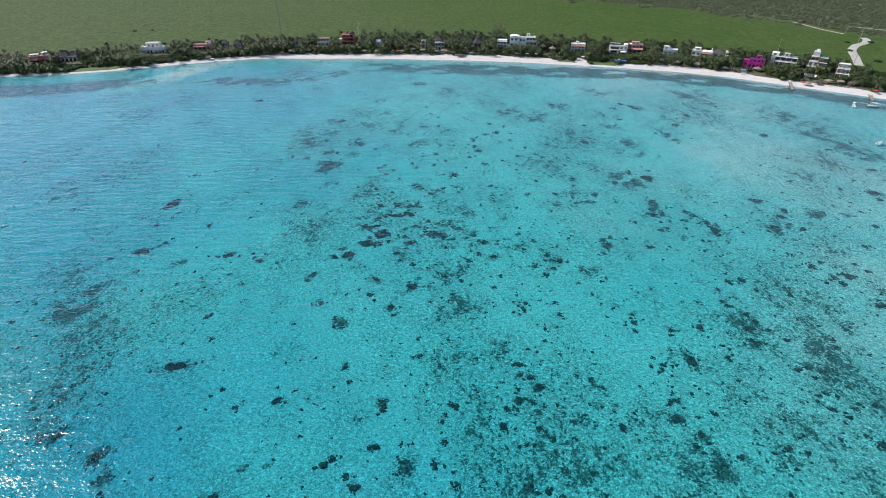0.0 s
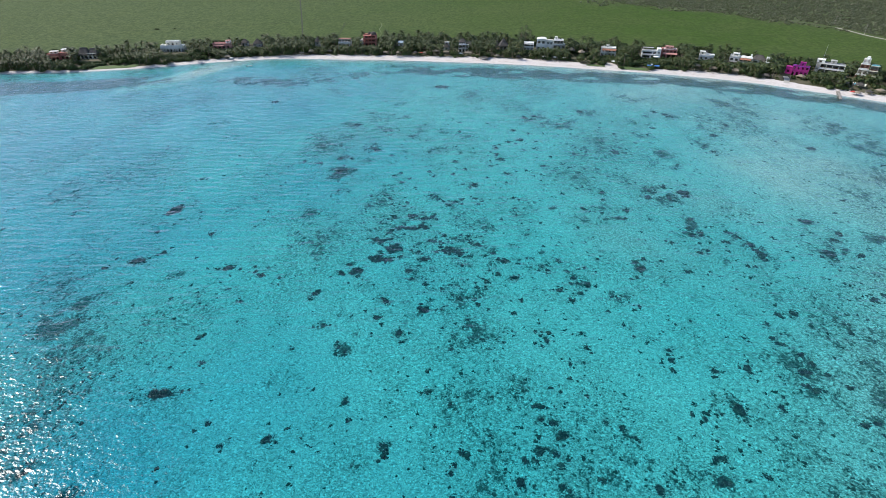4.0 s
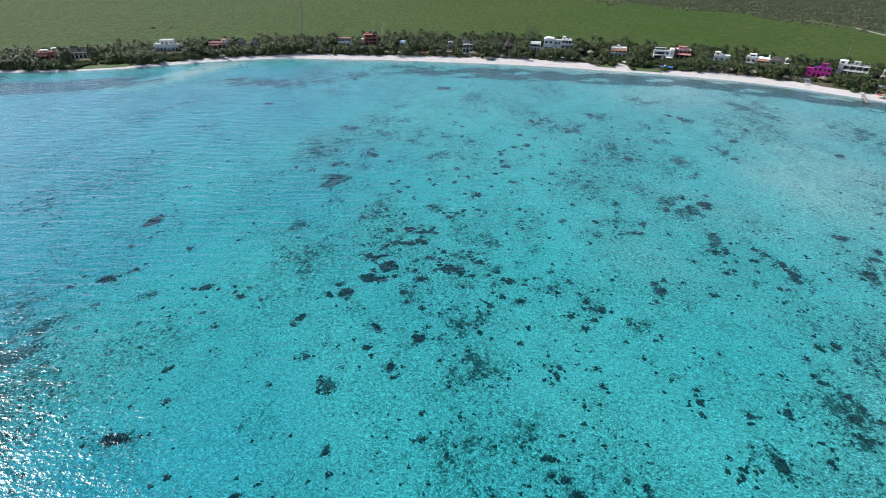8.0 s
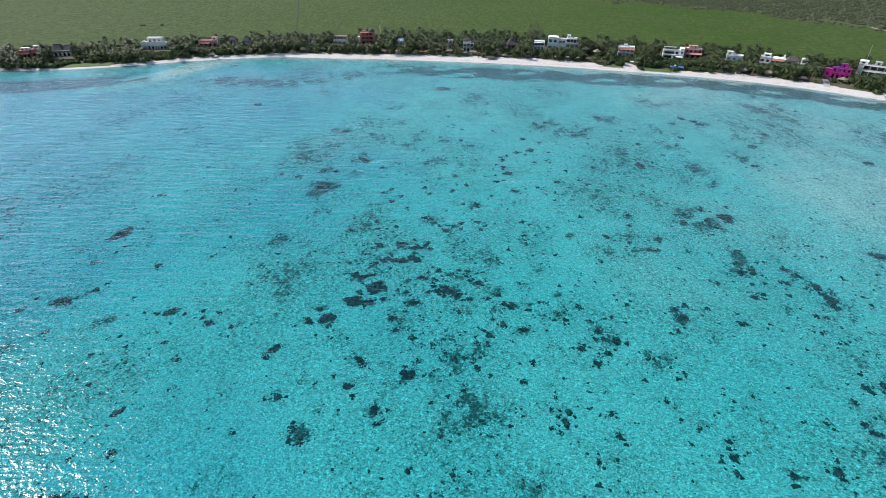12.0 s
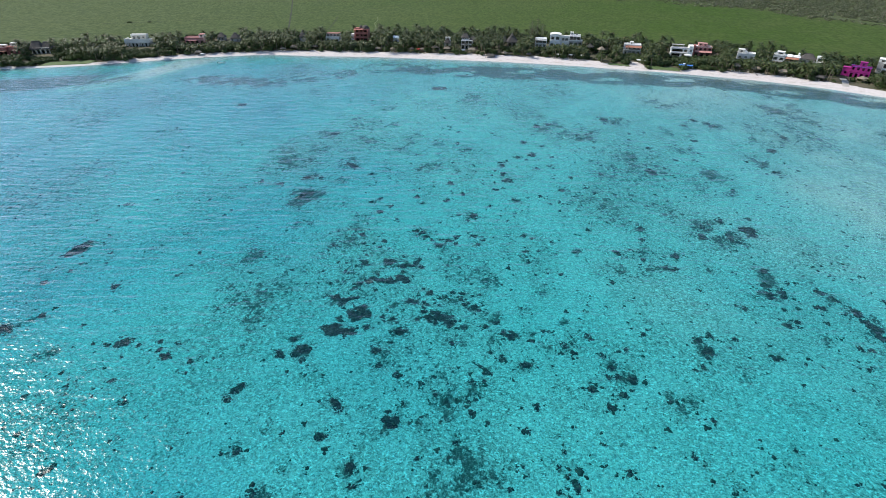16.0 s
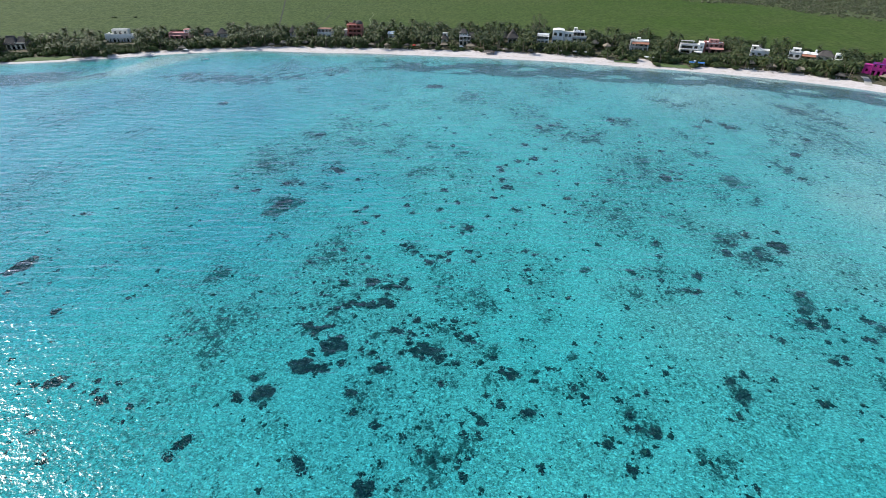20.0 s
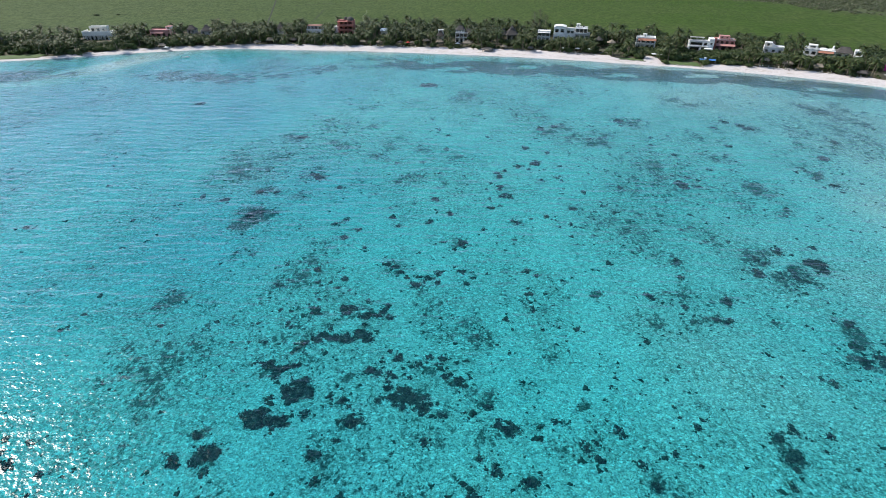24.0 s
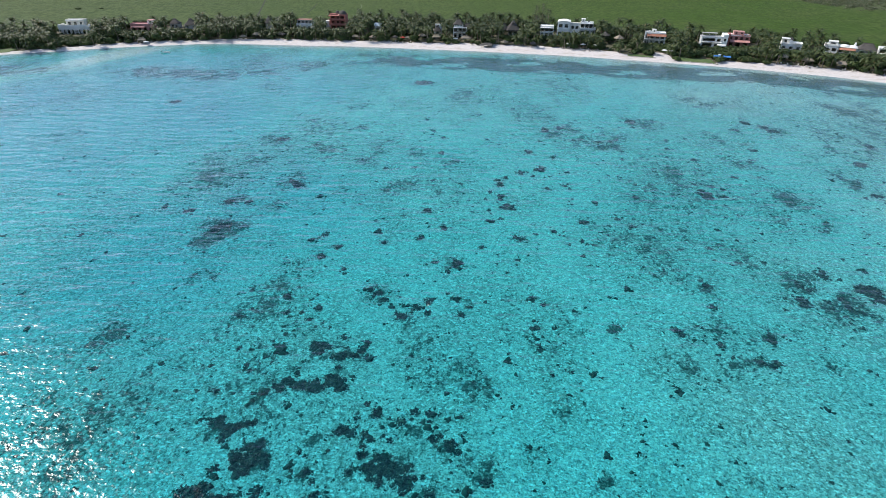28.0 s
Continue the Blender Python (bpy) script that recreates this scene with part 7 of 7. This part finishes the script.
# ---- piers and boats ----
def pier(x0, y0, x1, y1, wide):
    length = math.hypot(x1 - x0, y1 - y0)
    p = thing("pier", x0, y0, 0, math.degrees(math.atan2(y1 - y0, x1 - x0)), "short grey wooden pier from the beach into the water", "pier", "piers")
    s = 0.4
    plank = None
    while s < length:
        if plank is None:
            bm = bmesh.new()
            add_box(bm, -0.17, 0.17, -wide / 2, wide / 2, 0.92, 0.98)
            plank = mesh_of("plank", bm, PALE_WOOD)
        b = part("plank", plank, PALE_WOOD, p)
        b.location = (s, 0, stone_rng.uniform(-0.015, 0.015))
        s += 0.38
    for side in (-1, 1):
        box("beam", p, PALE_WOOD, 0, length, side * (wide / 2 - 0.25) - 0.07, side * (wide / 2 - 0.25) + 0.07, 0.74, 0.91, soft=0)
        k = 0.6
        while k < length:
            bm = bmesh.new()
            bmesh.ops.create_cone(bm, segments=8, radius1=0.11, radius2=0.10, depth=3.2, cap_ends=True, matrix=Matrix.Translation((k, side * (wide / 2 + 0.1), -0.3)))
            part("pile", bm, WOOD, p)
            k += 2.6


pier(237.5, 369, 228.8, 350, 1.6)
pier(271.5, 338, 264.5, 325.5, 1.7)


def boat(x, y, length, turn, canopy):
    p = thing("motor_boat", x, y, 0.0, turn, "small white open motor boat moored in shallow water" + (" with a canopy" if canopy else ""), "boat", "moored boats")
    bm = bmesh.new()
    rows = []
    n = 9
    for i in range(n):
        t = i / (n - 1)
        w = length * 0.16 * (1 - t ** 3.2) + 0.02
        sheer = 0.55 + 0.35 * t * t
        x_ = (t - 0.5) * length
        rows.append([bm.verts.new((x_, sx_ * w * k, z)) for sx_, k, z in ((-1, 1, sheer), (-1, 0.82, 0.1), (0, 0, -0.22 + 0.15 * t), (1, 0.82, 0.1), (1, 1, sheer), (1, 0.88, sheer), (1, 0.75, 0.18), (-1, 0.75, 0.18), (-1, 0.88, sheer))])
    for a, b in zip(rows, rows[1:]):
        for k in range(9):
            bm.faces.new((a[k], a[(k + 1) % 9], b[(k + 1) % 9], b[k]))
    bm.faces.new(rows[0])
    bmesh.ops.recalc_face_normals(bm, faces=bm.faces[:])
    part("hull", bm, HULL, p)
    for k in (-0.22, 0.08, 0.26):
        box("thwart", p, PALE_WOOD, k * length - 0.16, k * length + 0.16, -length * 0.12, length * 0.12, 0.36, 0.42, soft=0.01)
    motor = box("outboard_motor", p, DARK, -length / 2 - 0.35, -length / 2 + 0.02, -0.18, 0.18, 0.5, 0.95)
    box("shaft", motor, DARK, -length / 2 - 0.2, -length / 2 - 0.08, -0.06, 0.06, -0.4, 0.5, soft=0)
    if canopy:
        for i in (-0.15, 0.15):
            for j in (-1, 1):
                box("canopy_post", p, STEEL, i * length - 0.02, i * length + 0.02, j * length * 0.12 - 0.02, j * length * 0.12 + 0.02, 0.5, 2.0, soft=0)
        box("canopy", p, PALE_CLOTH, -0.2 * length, 0.2 * length, -length * 0.15, length * 0.15, 2.0, 2.07)


boat(-161, 417.5, 4.2, 15, False)
boat(248.1, 318, 5.5, 60, True)
boat(259.7, 317, 6.5, -20, True)
boat(221.5, 256.9, 5.5, 35, False)


# ---- a feathery casuarina that overtops the palms behind the large villa ----
def casuarina(x, y, high, seed):
    g = random.Random(seed)
    p = thing("casuarina", x, y, ground_at(x, y) - 0.1, 0, "tall thin casuarina with sparse feathery grey-green branches", "tree", "casuarinas")
    bm = bmesh.new()
    bmesh.ops.create_cone(bm, segments=7, radius1=0.22, radius2=0.04, depth=high, cap_ends=True, matrix=Matrix.Translation((0, 0, high / 2)))
    trunk = part("trunk", bm, BARK, p)
    leaves = bmesh.new()
    for i in range(34):
        z = high * (0.25 + 0.73 * (i / 34))
        a = i * 2.4 + g.uniform(-0.3, 0.3)
        reach = (high - z) * 0.30 + g.uniform(0.5, 1.3)
        end = Vector((reach * math.cos(a), reach * math.sin(a), z + reach * g.uniform(0.5, 0.9)))
        foot = Vector((0, 0, z))
        way = (end - foot)
        bm = bmesh.new()
        bmesh.ops.create_cone(bm, segments=5, radius1=0.05, radius2=0.015, depth=way.length, cap_ends=False, matrix=Matrix.Translation((foot + end) / 2) @ way.to_track_quat("Z", "Y").to_matrix().to_4x4())
        part("branch", bm, BARK, trunk)
        for _ in range(26):
            c = foot.lerp(end, g.uniform(0.3, 1.05)) + Vector((g.gauss(0, 0.22), g.gauss(0, 0.22), g.gauss(0, 0.2)))
            d = Vector((g.gauss(0, 0.25), g.gauss(0, 0.25), -0.35)) + way.normalized() * 0.35
            s = d.orthogonal().normalized() * 0.06
            leaves.faces.new([leaves.verts.new(q) for q in (c - s, c + s, c + d + s * 0.3, c + d - s * 0.3)])
    part("crown", leaves, NEEDLES, p)


NEEDLES = leafy("casuarina_needles", (0.045, 0.065, 0.030), (0.085, 0.105, 0.05), dryness=0.05, gloss=0.7)
for i, (x, y, high) in enumerate(((45.5, 494, 15.5), (49.5, 496, 16.5), (53, 493, 13.5), (-71, 505, 10.0), (-33, 503, 9.5))):
    casuarina(x, y, high, 300 + i)
